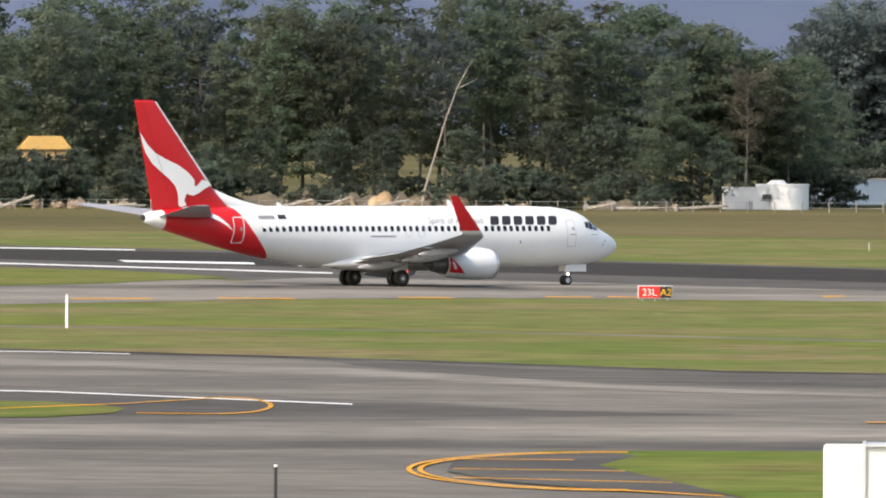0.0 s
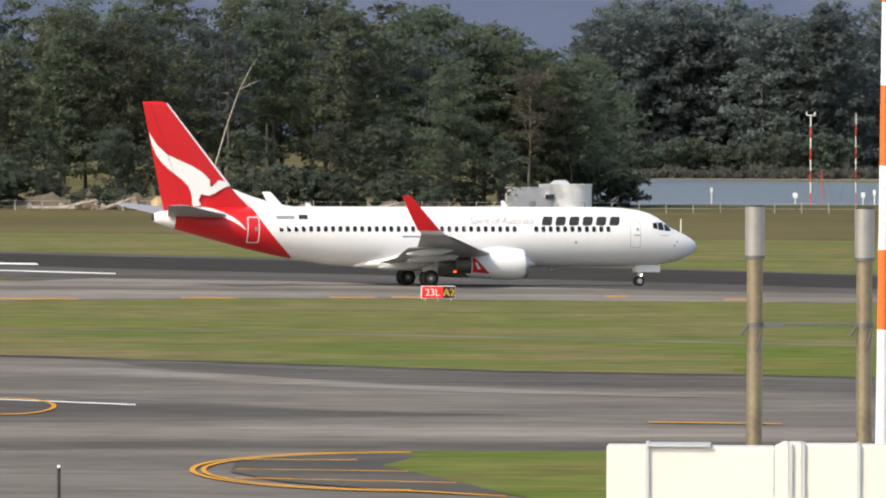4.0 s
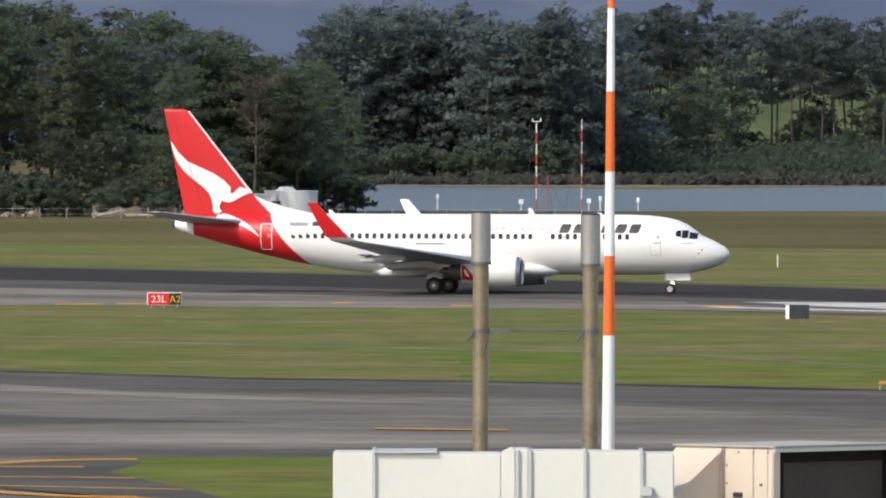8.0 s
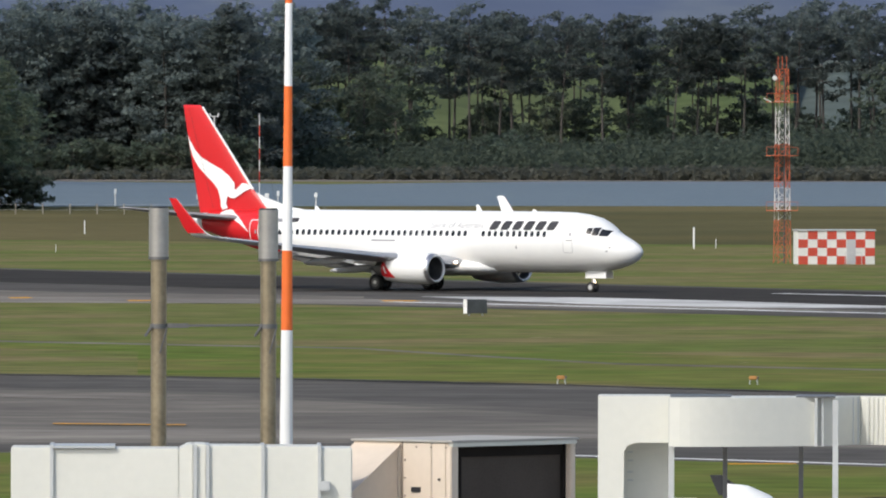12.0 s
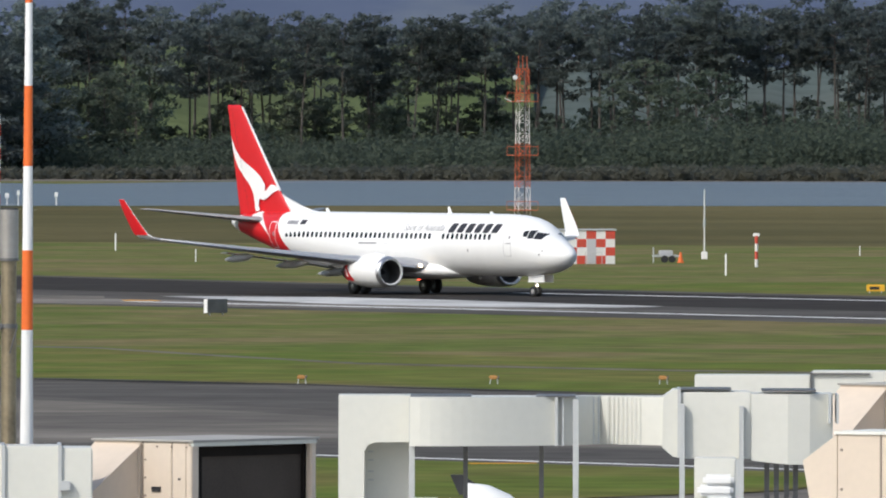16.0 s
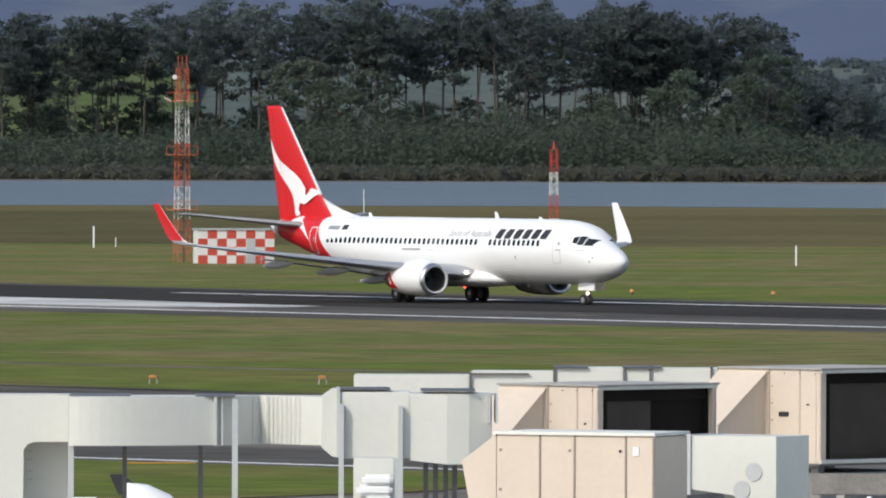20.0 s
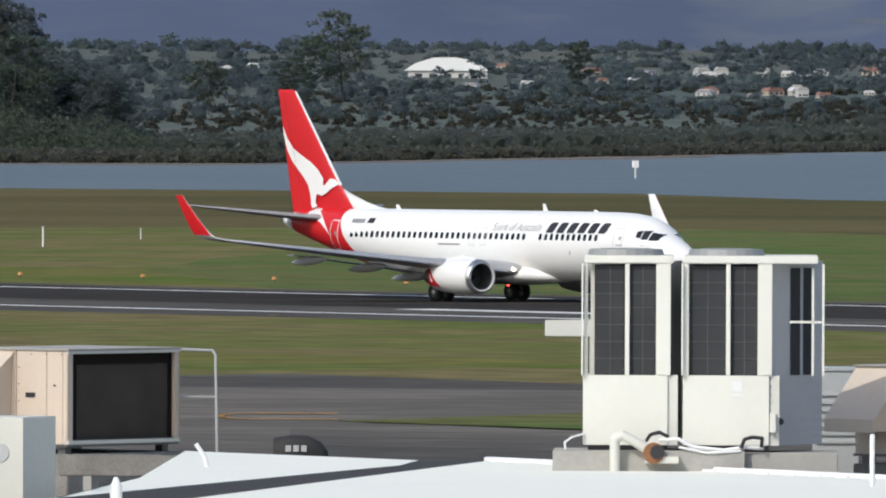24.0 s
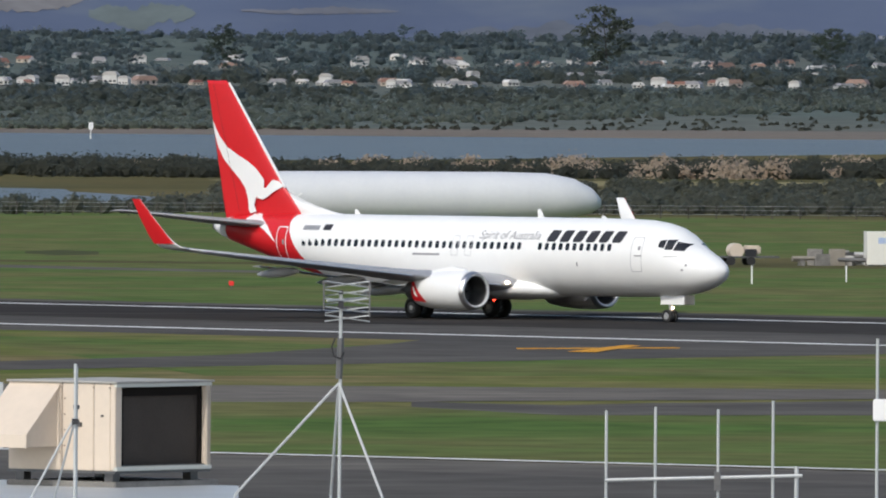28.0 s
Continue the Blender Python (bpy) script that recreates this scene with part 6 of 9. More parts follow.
            for r0, r1 in zip(rows[:-1], rows[1:]):
                for q in range(3):
                    bm.faces.new((r0[q], r0[q + 1], r1[q + 1], r1[q]))
            part(nm, bm, mat, fus)
    # the slogan, lettered along the hull
    cu = bpy.data.curves.new("slogan", "FONT")
    cu.body, cu.size, cu.shear = "Spirit of Australia", 0.62, 0.2
    tmp = new("slogan", cu)
    me = bpy.data.meshes.new_from_object(tmp.evaluated_get(bpy.context.evaluated_depsgraph_get()))
    bpy.data.objects.remove(tmp)
    width = max(v.co.x for v in me.vertices)
    bm = bmesh.new()
    bm.from_mesh(me)
    bmesh.ops.triangulate(bm, faces=bm.faces)
    for v in bm.verts:
        v.co = hull_side(16.45 - v.co.x * 4.5 / width, 4.2 + v.co.y, 0.014)
    part("slogan", bm, TITLE_GREY, fus, "grey slanting lettering")
    # blades and domes on the crown
    for a, h in ((13.3, 0.42), (27.0, 0.25), (8.6, 0.12)):
        part("antenna", prism([(NOSE - a, 5.3), (NOSE - a - 0.45, 5.3), (NOSE - a - 0.5, 5.35 + h), (NOSE - a - 0.3, 5.35 + h)], -0.02, 0.02), WHITE_PAINT, fus)
    part("drain_mast", prism([(NOSE - 10.0, 1.3), (NOSE - 10.2, 1.3), (NOSE - 10.3, 1.05), (NOSE - 10.2, 1.05)], -0.02, 0.02), GREY_PAINT, fus)
    part("beacon", rod((NOSE - 17.0, 0, 1.02), (NOSE - 17.0, 0, 0.92), 0.09, 0.05), BEACON_GLOW, plane, "red beacon lamp")
    part("tail_outlet", rod((NOSE - 37.95, 0, 4.6), (NOSE - 38.2, 0, 4.6), 0.24, 0.2, 16), DARK_PAINT, fus)
    return plane


LAMP_GLOW = glowing("lamp_glow", (1.0, 0.75, 0.5), 12.0)
BEACON_GLOW = glowing("beacon_glow", (1.0, 0.06, 0.03), 6.0)
airliner = build_airliner()


# ---- things on the airfield ----
SIGN_RED = material("sign_red", (0.75, 0.03, 0.025), (0.66, 0.025, 0.02), 0.4)
SIGN_BLACK = material("sign_black", (0.02, 0.02, 0.02), (0.03, 0.03, 0.028), 0.4)
SIGN_YELLOW = material("sign_yellow", (0.8, 0.45, 0.03), (0.7, 0.4, 0.03), 0.4)
MAST_RED = material("mast_red", (0.55, 0.05, 0.03), (0.46, 0.07, 0.04), 0.6, scale=2)
MAST_RUST = material("mast_orange", (0.62, 0.14, 0.05), (0.5, 0.11, 0.05), 0.6, scale=2)
MAST_WHITE = material("mast_white", (0.75, 0.75, 0.73), (0.62, 0.62, 0.6), 0.6, scale=2)


def lettering(text, size, m, mat, parent, label):
    cu = bpy.data.curves.new(text, "FONT")
    cu.body, cu.size, cu.extrude, cu.align_x = text, size, 0.004, "CENTER"
    tmp = new("writing", cu)
    me = bpy.data.meshes.new_from_object(tmp.evaluated_get(bpy.context.evaluated_depsgraph_get()))
    bpy.data.objects.remove(tmp)
    me.materials.append(mat)
    ob = new("writing", me)
    ob.parent, ob.matrix_basis = parent, m
    return tagged(ob, label)


def build_sign():
    s = thing("runway_sign", facing(377, 884, 0, 4), "red and black illuminated runway sign on short legs", "sign")
    part("case", box(-1.08, 1.08, -0.1, 0.16, 0.14, 0.94, 0.02), WHITE_PAINT, s)
    part("red_panel", box(-1.04, 0.3, -0.125, -0.1, 0.18, 0.9), SIGN_RED, s)
    part("black_panel", box(0.3, 1.04, -0.125, -0.1, 0.18, 0.9), SIGN_BLACK, s)
    lettering("23L", 0.62, pose(-0.37, -0.135, 0.32, 90), WHITE_PAINT, s, "white characters")
    lettering("A2", 0.62, pose(0.67, -0.135, 0.32, 90), SIGN_YELLOW, s, "yellow characters")
    for x in (-0.8, 0, 0.8):
        part("leg", rod((x, 0, 0), (x, 0, 0.16), 0.05), GALV, s)
    s = thing("taxiway_sign", facing(1498, 836, 0, 38), "small runway sign seen from its dark back", "sign")
    part("case", box(-0.75, 0.75, -0.16, 0.16, 0.12, 0.95, 0.02), DULL_METAL, s)
    part("end_panel", box(-0.79, -0.75, -0.16, 0.16, 0.12, 0.95), WHITE_PAINT, s)
    for x in (-0.5, 0.5):
        part("leg", rod((x, 0, 0), (x, 0, 0.14), 0.05), GALV, s)
    for u, d, w in ((2665, 937, 0.6), ):
        s = thing("taxiway_sign", facing(u, d, 0, 5), "small yellow taxiway sign on short legs", "sign")
        part("case", box(-w, w, -0.08, 0.08, 0.1, 0.55, 0.02), SIGN_YELLOW, s)
        part("dark_bar", box(-0.4, 0.25, -0.09, -0.08, 0.22, 0.42), SIGN_BLACK, s)
        for x in (-0.4, 0.4):
            part("leg", rod((x, 0, 0), (x, 0, 0.12), 0.04), GALV, s)


build_sign()


def build_lamps():
    s = thing("taxiway_marker", facing(1650, 634, 0), "yellow box marker on two thin legs in the grass", "marker", "markers along the taxiway")
    part("box", box(-0.22, 0.16, -0.12, 0.12, 0.22, 0.4, 0.05), material("marker_yellow", (0.5, 0.26, 0.08), (0.4, 0.2, 0.07), 0.6), s)
    part("end_plate", box(0.16, 0.24, -0.1, 0.1, 0.26, 0.4, 0.02), DULL_METAL, s)
    for x in (-0.18, 0.18):
        part("leg", rod((x, 0, 0), (x * 0.8, 0, 0.26), 0.028), GALV, s)
    for u, d in ((1990, 634), (2290, 634), (2640, 633), (3040, 633)):
        copy_thing(s, facing(u, d, 0))
    s = thing("runway_light", facing(2837, 930, 0), "small amber runway light in the grass", "light", "lights along the runway")
    part("lens", rod((0, 0, 0.18), (0, 0, 0.36), 0.17, 0.13, 12), material("amber_lens", (0.62, 0.27, 0.06), (0.5, 0.22, 0.05), 0.3), s)
    part("stem", rod((0, 0, 0), (0, 0, 0.22), 0.06), DULL_METAL, s)
    for u, d in ((3087, 922), (3304, 915), (3536, 905), (3770, 890)):
        copy_thing(s, facing(u, d, 0))
    s = thing("marker_board", facing(5995, 836, 0), "small orange-red marker board in the grass", "marker")
    part("board", box(-0.15, 0.15, -0.03, 0.03, 0.2, 0.47, 0.02), SIGN_RED, s)
    part("leg", rod((0, 0, 0), (0, 0, 0.22), 0.03), DULL_METAL, s)
    # white marker posts
    s = thing("marker_post", facing(-664, 770, 0), "white flat marker post in the grass", "post", "white posts on the field")
    part("post", box(-0.075, 0.075, -0.04, 0.04, 0, 1.85, 0.02), WHITE_PAINT, s)
    part("cap", box(-0.085, 0.085, -0.05, 0.05, 1.8, 1.87), GREY_PAINT, s)
    for u, d, k in ((2400, 1028, 0.85), (1462, 1110, 0.55), (2637, 1158, 0.45), (3127, 1095, 0.85), (3737, 1065, 0.75), (5120, 950, 0.7), (5460, 976, 0.42), (6916, 868, 0.62), (7083, 880, 0.55), (2812, 1150, 0.55), (806, 1337, 0.69), (755, 1178, 0.36), (1884, 1213, 1.0), (1923, 1218, 0.45), (1320, 1190, 0.8), (3830, 960, 0.4), (3300, 1150, 0.5)):
        c = copy_thing(s, facing(u, d, 0))
        c.scale = (k, k, k)
    s = thing("bollard", facing(-293, 437, 0), "black bollard with a white cap", "bollard")
    part("post", rod((0, 0, 0), (0, 0, 1.28), 0.055), SIGN_BLACK, s)
    part("cap", rod((0, 0, 1.26), (0, 0, 1.34), 0.06), WHITE_PAINT, s)


build_lamps()


def build_tank():
    t = thing("water_tank", facing(570, 1602, 0, 3), "white round tank joined to a low white shed", "tank")
    shed = part("shed", box(-4.7, 0.2, -2.6, 2.6, 0, 2.35, 0.05), WHITE_PAINT, t)
    part("parapet", box(-4.75, 0.25, -2.65, 2.65, 2.3, 2.55, 0.03), WHITE_PAINT, t)
    part("drum", rod((2.0, 0, 0), (2.0, 0, 2.75), 3.0, seg=48), WHITE_PAINT, t)
    part("drum_rim", rod((2.0, 0, 2.75), (2.0, 0, 2.92), 3.08, seg=48), WHITE_PAINT, t)
    part("dome", rod((1.4, 0, 2.9), (1.4, 0, 3.35), 1.2, 0.7, 24), WHITE_PAINT, t)
    part("window", box(-0.4, 0.6, -3.05, -2.6, 1.25, 1.75), PANE, t)
    part("door", box(-2.2, -1.5, -2.66, -2.6, 0, 1.0), GREY_PAINT, t)
    part("vent", box(-3.9, -3.5, -2.66, -2.6, 1.5, 1.8), GREY_PAINT, t)


build_tank()


def lattice(t, h, w0, w1, bays, r, colours):
    """Four legs with crossed bracing; every leg length and brace is a part. colours: one a bay."""
    for b in range(bays):
        z0, z1 = h * b / bays, h * (b + 1) / bays
        a0, a1 = w0 + (w1 - w0) * b / bays, w0 + (w1 - w0) * (b + 1) / bays
        c0 = [Vector((x * a0 / 2, y * a0 / 2, z0)) for x, y in ((-1, -1), (1, -1), (1, 1), (-1, 1))]
        c1 = [Vector((x * a1 / 2, y * a1 / 2, z1)) for x, y in ((-1, -1), (1, -1), (1, 1), (-1, 1))]
        for i in range(4):
            part("leg", rod(c0[i], c1[i], r, seg=5), colours[b], t)
            part("brace", rod(c0[i], c1[(i + 1) % 4], r * 0.65, seg=4), colours[b], t)
            if b % 2:
                part("brace", rod(c0[(i + 1) % 4], c1[i], r * 0.65, seg=4), colours[b], t)
            part("girt", rod(c1[i], c1[(i + 1) % 4], r * 0.65, seg=4), colours[b], t)


def build_masts():
    t = thing("lattice_tower", facing(2040, 1106, 0, 20), "red and white steel lattice radio tower with platforms", "tower")
    lattice(t, 15.2, 1.05, 0.75, 18, 0.027, [MAST_RUST] * 4 + [MAST_WHITE] * 3 + [MAST_RUST] * 4 + [MAST_WHITE] * 4 + [MAST_RUST] * 3)
    for z in (4.1, 8.4, 12.6):
        part("platform", box(-0.95, 0.95, -0.95, 0.95, z, z + 0.05), MAST_RUST, t)
        rail = bmesh.new()
        for x, y in ((-0.95, -0.95), (0.95, -0.95), (0.95, 0.95), (-0.95, 0.95)):
            rod((x, y, z), (x, y, z + 0.7), 0.016, seg=4, bm=rail)
        for (x, y), (p, q) in zip(((-0.95, -0.95), (0.95, -0.95), (0.95, 0.95), (-0.95, 0.95)), ((0.95, -0.95), (0.95, 0.95), (-0.95, 0.95), (-0.95, -0.95))):
            rod((x, y, z + 0.7), (p, q, z + 0.7), 0.016, seg=4, bm=rail)
        part("guard_rail", rail, MAST_RUST, t)
    for x in (-0.35, 0.35, 0.0):
        part("aerial", rod((x, 0, 15.2), (x, 0, 16.2), 0.03, seg=5), MAST_RUST, t)
    part("dish", rod((-0.75, -0.3, 14.5), (-0.75, -0.45, 14.5), 0.2, 0.17, 14), WHITE_PAINT, t)
    part("aerial", rod((-0.9, 0, 12.6), (-1.5, 0, 12.9), 0.05), MAST_WHITE, t)
    part("cable_ladder", box(-0.05, 0.05, -0.5, -0.46, 0, 15), DULL_METAL, t)

    h = thing("equipment_hut", facing(2132, 1100, 0, 8), "flat-roofed equipment hut chequered in red and white", "hut")
    part("wall", box(-3.0, 3.0, -1.4, 1.4, 0, 2.62, 0.02), MAST_WHITE, h)
    part("roof", box(-3.1, 3.1, -1.5, 1.5, 2.6, 2.72, 0.02), GALV, h)
    check = None
    for i in range(8):
        for j in range(4):
            if (i + j) % 2 == 0 and (i, j) not in ((5, 0), (5, 1)):
                if check is None:
                    check = part("red_check", box(0, 0.75, -1.415, -1.4, 0, 0.65), MAST_RED, h)
                    check.matrix_basis = pose(-3.0 + 0.75 * i, 0, 0.65 * j)
                else:
                    part_at(check, "red_check", pose(-3.0 + 0.75 * i, 0, 0.65 * j), h)
    part("door", box(0.8, 1.5, -1.43, -1.4, 0.05, 1.95), GREY_PAINT, h)
    part("handrail", tube([(0.6, -1.9, 0), (0.6, -1.9, 0.9), (1.9, -1.9, 0.9), (1.9, -1.9, 0)], 0.025), GALV, h)

    t = thing("lattice_mast", facing(2698, 1096, 0, 15), "slim red and white lattice mast", "mast")
    lattice(t, 9.0, 0.62, 0.5, 15, 0.022, [(MAST_RED, MAST_WHITE)[(b // 3) % 2] for b in range(15)])
    part("lamp_head", rod((0, 0, 9.0), (0, 0, 9.6), 0.12, 0.05, 8), MAST_RED, t)
    part("base", box(-0.5, 0.5, -0.5, 0.5, 0, 0.2), CONCRETE, t)

    t = thing("slim_mast", facing(2362, 1134, 0), "thin white mast with a cabinet at its foot", "mast")
    part("pole", rod((0, 0, 0), (0, 0, 5.6), 0.07, 0.04, 8), MAST_WHITE, t)
    part("cabinet", box(-0.25, 0.25, -0.2, 0.2, 0, 0.6, 0.02), MAST_WHITE, t)
    part("collar", rod((0, 0, 2.6), (0, 0, 3.2), 0.1), GALV, t)

    t = thing("obstacle_light", facing(2454, 1080, 0), "short post with red and white bands and a lamp on top", "post")
    for i in range(4):
        part("band", rod((0, 0, 0.6 * i), (0, 0, 0.6 * i + 0.6), 0.13, seg=10), (MAST_WHITE, MAST_RED)[i % 2], t)
    part("lamp", box(-0.25, 0.25, -0.12, 0.12, 2.35, 2.6, 0.03), MAST_WHITE, t)

    t = thing("generator_trailer", facing(2296, 1110, 0, 12), "grey equipment trailer with an orange cone beside it", "trailer")
    part("bed", box(-1.1, 0.9, -0.5, 0.5, 0.45, 0.6), GALV, t)
    part("engine_box", box(-0.6, 0.4, -0.4, 0.4, 0.6, 0.95, 0.04), GREY_PAINT, t)
    part("jack", rod((-1.1, 0, 0), (-1.1, 0, 1.2), 0.05), GALV, t)
    for x in (-0.3, 0.3):
        part("wheel", rod((x, -0.55, 0.28), (x, -0.4, 0.28), 0.28, seg=16), RUBBER, t)
    c = thing("traffic_cone", facing(2320, 1108, 0), "orange traffic cone on the grass", "cone")
    part("cone", rod((0, 0, 0.05), (0, 0, 0.85), 0.22, 0.05, 12), ORANGE, c)
    part("foot", box(-0.28, 0.28, -0.28, 0.28, 0, 0.06), ORANGE, c)

    # shore masts
    for u, top, nm, cross in ((1035, 10.7, "weather_mast", True), (1115, 11.0, "weather_mast", False), (1055, 4.2, "weather_mast", False)):
        t = thing(nm, facing(u, 1700, 0), "thin guyed mast banded red and white by the shore", "mast")
        n = 8
        for i in range(n):
            part("band", rod((0, 0, top * i / n), (0, 0, top * (i + 1) / n), 0.1 if cross else 0.07, seg=6), (MAST_WHITE, MAST_RED)[(i + 1) % 2 if top > 5 else 1], t)
        if cross:
            part("crossarm", rod((-0.5, 0, top), (0.5, 0, top), 0.06), MAST_WHITE, t)
            part("wind_cup", rod((0.5, 0, top), (0.5, 0, top + 0.4), 0.1), MAST_WHITE, t)
            part("wind_vane", rod((-0.5, 0, top), (-0.5, 0, top + 0.4), 0.08), MAST_WHITE, t)
        part("guy_wire", rod((0, 0, top * 0.9), (-2.0, 0, 0), 0.015, seg=4), DULL_METAL, t)
        part("guy_wire", rod((0, 0, top * 0.9), (2.0, 0, 0), 0.015, seg=4), DULL_METAL, t)
    for u, h, w in ((1128, 0.9, 0.5), (1148, 1.2, 0.35), (860, 1.4, 0.3), (1215, 1.0, 0.4), (1008, 0.8, 0.6)):
        t = thing("instrument_post", facing(u, 1692, 0), "white instrument on a short post by the shore", "instrument")
        part("post", rod((0, 0, 0), (0, 0, h), 0.08), MAST_WHITE, t)
        part("head", box(-w / 2, w / 2, -0.2, 0.2, h, h + 0.6, 0.04), WHITE_PAINT, t)
    for u, d, h in ((4175, 1920, 2.4), (5745, 2700, 3.2)):
        t = thing("channel_marker", facing(u, d, 0), "white channel marker standing in the water", "marker")
        part("post", rod((0, 0, 0), (0, 0, h), 0.12), MAST_WHITE, t)
        part("board", box(-0.45, 0.45, -0.06, 0.06, h * 0.6, h, 0.02), WHITE_PAINT, t)


build_masts()


def build_training_fuselage():
    """A long white hull without wings that stands on trestles by the marsh."""
    m = facing(6317, 1090, 0, 6)
    t = thing("training_fuselage", m, "wingless white aircraft hull on trestles for fire training", "aircraft hull")
    rings = []
    for x, r, dz in ((-16.8, 0.7, -0.1), (-16.4, 1.35, 0), (-15.4, 1.75, 0), (-13.5, 1.95, 0), (-8, 1.98, 0), (0, 1.98, 0), (8, 1.98, 0), (12, 1.85, 0.05), (14.5, 1.5, 0.0), (16.2, 0.95, -0.2), (17.0, 0.3, -0.35)):
        rings.append([(x * 0.855, r * math.sin(a), 3.3 + dz + r * math.cos(a)) for a in [2 * math.pi * i / 32 for i in range(32)]])
    part("hull", loft(rings), material("grey_white_hull", (0.62, 0.64, 0.66), (0.55, 0.57, 0.6), 0.5, scale=0.5, fine=4), t, smooth=True)
    for x in (-10.5, -3.5, 3.5, 9.5):
        part("trestle", prism([(x - 0.9, 0), (x + 0.9, 0), (x + 0.4, 1.6), (x - 0.4, 1.6)], -1.1, 1.1), GALV, t)
    part("wing_stub", box(0.6, 4.6, -2.3, 2.3, 1.0, 1.45, 0.1), DULL_METAL, t, "dark stub of the wing box")
    part("end_frame", rod((-14.42, 0, 3.25), (-14.3, 0, 3.28), 0.75, 0.95, 24), GREY_PAINT, t)
    s = thing("boarding_stairs", m @ pose(-10.6, -3.4, 0), "white wheeled boarding stairs beside the hull", "stairs")
    for i in range(9):
        part("step", box(-1.7 + 0.35 * i, -1.35 + 0.35 * i, -0.5, 0.5, 0.25 + 0.27 * i, 0.3 + 0.27 * i), GALV, s)
    for y in (-0.52, 0.52):
        part("stringer", rod((-1.8, y, 0.2), (1.6, y, 2.7), 0.07), WHITE_PAINT, s)
        part("handrail", rod((-1.8, y, 1.2), (1.6, y, 3.6), 0.04), WHITE_PAINT, s)
    for x in (-1.2, 1.4):
        part("support", rod((x, 0, 0), (x, 0, 0.5 if x < 0 else 2.6), 0.07), GALV, s)
    pale = material("container_white", (0.72, 0.73, 0.72), (0.62, 0.63, 0.63), 0.5, scale=0.5, fine=5, spread=0.06)
    for u, d, turn, mark in ((6432, 985, -32, 0), (6569, 972, -38, 0), (6708, 970, -38, 1)):
        c = thing("shipping_container", facing(u, d, 0, turn), "white ribbed shipping container standing on the grass", "container", "containers by the hull")
        part("body", box(-6.06, 0, 0.03, 2.41, 0.15, 2.59, 0.02), pale, c)
        part("skid", box(-6.0, -0.05, 0.1, 2.3, 0, 0.15), DULL_METAL, c)
        rib = part("rib", box(-0.07, 0.07, 0.0, 0.03, 0.3, 2.45), pale, c)
        rib.matrix_basis = pose(-0.25, 0, 0)
        for k in range(1, 19):
            part_at(rib, "rib", pose(-0.25 - 0.31 * k, 0, 0), c)
        for y in (0.5, 0.95, 1.5, 1.95):
            part("lock_rod", rod((0.03, y, 0.3), (0.03, y, 2.45), 0.03, seg=6), GALV, c)
        part("door_seam", box(0.0, 0.015, 1.2, 1.24, 0.2, 2.5), DULL_METAL, c)
        if mark:
            for k in range(3):
                part("writing_bar", box(-5.2, -3.0 - 0.4 * k, -0.012, -0.004, 1.35 + 0.32 * k, 1.5 + 0.32 * k), TITLE_GREY, c)
    for u, d, w, h, mat, lb in ((6560, 950, 3.6, 1.6, RED_PAINT, "red steel waste skip with sloping ends"), (6622, 956, 2.4, 1.6, RED_PAINT, "red steel waste skip with sloping ends"), (6663, 952, 1.6, 0.85, material("blue_skip", (0.03, 0.04, 0.12), (0.04, 0.05, 0.1), 0.6), "small dark blue waste skip")):
        c = thing("waste_skip", facing(u, d, 0, -12), lb, "skip", "skips by the containers")
        part("body", prism([(-w * 0.36, 0.1), (w * 0.4, 0.1), (w * 0.5, h), (-w * 0.5, h), (-w * 0.5, h * 0.55)], -0.85, 0.85), mat, c)
        part("rim", box(-w * 0.51, w * 0.51, -0.9, 0.9, h, h + 0.08, 0.01), mat, c)
        for x in (-w * 0.25, w * 0.25):
            part("skid", box(x - 0.08, x + 0.08, -0.8, 0.8, 0, 0.1), DULL_METAL, c)
            part("stiffener", box(x - 0.06, x + 0.06, -0.9, -0.85, 0.12, h), mat, c)
        if h > 1:
            part("plain_mark", box(-0.35, 0.25, -0.865, -0.852, h * 0.5, h * 0.72), WHITE_PAINT, c, "plain white mark")
    c = thing("traffic_cone", facing(6717, 966, 0), "orange traffic cone beside the containers", "cone")
    part("cone", rod((0, 0, 0.05), (0, 0, 0.75), 0.2, 0.05, 12), ORANGE, c)
    part("base", box(-0.25, 0.25, -0.25, 0.25, 0, 0.05), ORANGE, c)
    c = thing("shipping_container", facing(7120, 953, 0, 6), "pale pinkish container at the field's edge", "container")
    part("body", box(0, 6, 0.03, 2.4, 0.1, 2.35, 0.03), PALE_BEIGE, c)
    part("blue_patch", box(0.75, 1.25, 0.0, 0.03, 1.55, 1.95), material("blue_patch", (0.4, 0.5, 0.7), (0.36, 0.46, 0.66), 0.6), c)
    part("skid", box(0.1, 5.9, 0.2, 2.3, 0, 0.1), DULL_METAL, c)
    v = thing("cable_drum", facing(6905, 955, 0, 15), "tan cable drum and motor on a low dark trailer", "trailer")
    part("drum", rod((-0.75, -0.5, 1.0), (-0.75, 0.5, 1.0), 0.5, seg=20), BEIGE, v)
    part("motor", box(-0.1, 0.95, -0.5, 0.5, 0.75, 1.35, 0.1), BEIGE, v)
    part("bed", box(-1.9, 2.2, -0.6, 0.6, 0.5, 0.62), DULL_METAL, v)
    part("tow_bar", rod((-1.9, 0, 0.55), (-3.0, 0, 0.5), 0.06), DULL_METAL, v)
    part("bracket", box(-0.2, 0.6, -0.62, -0.5, 0.6, 1.1), DARK_PAINT, v)
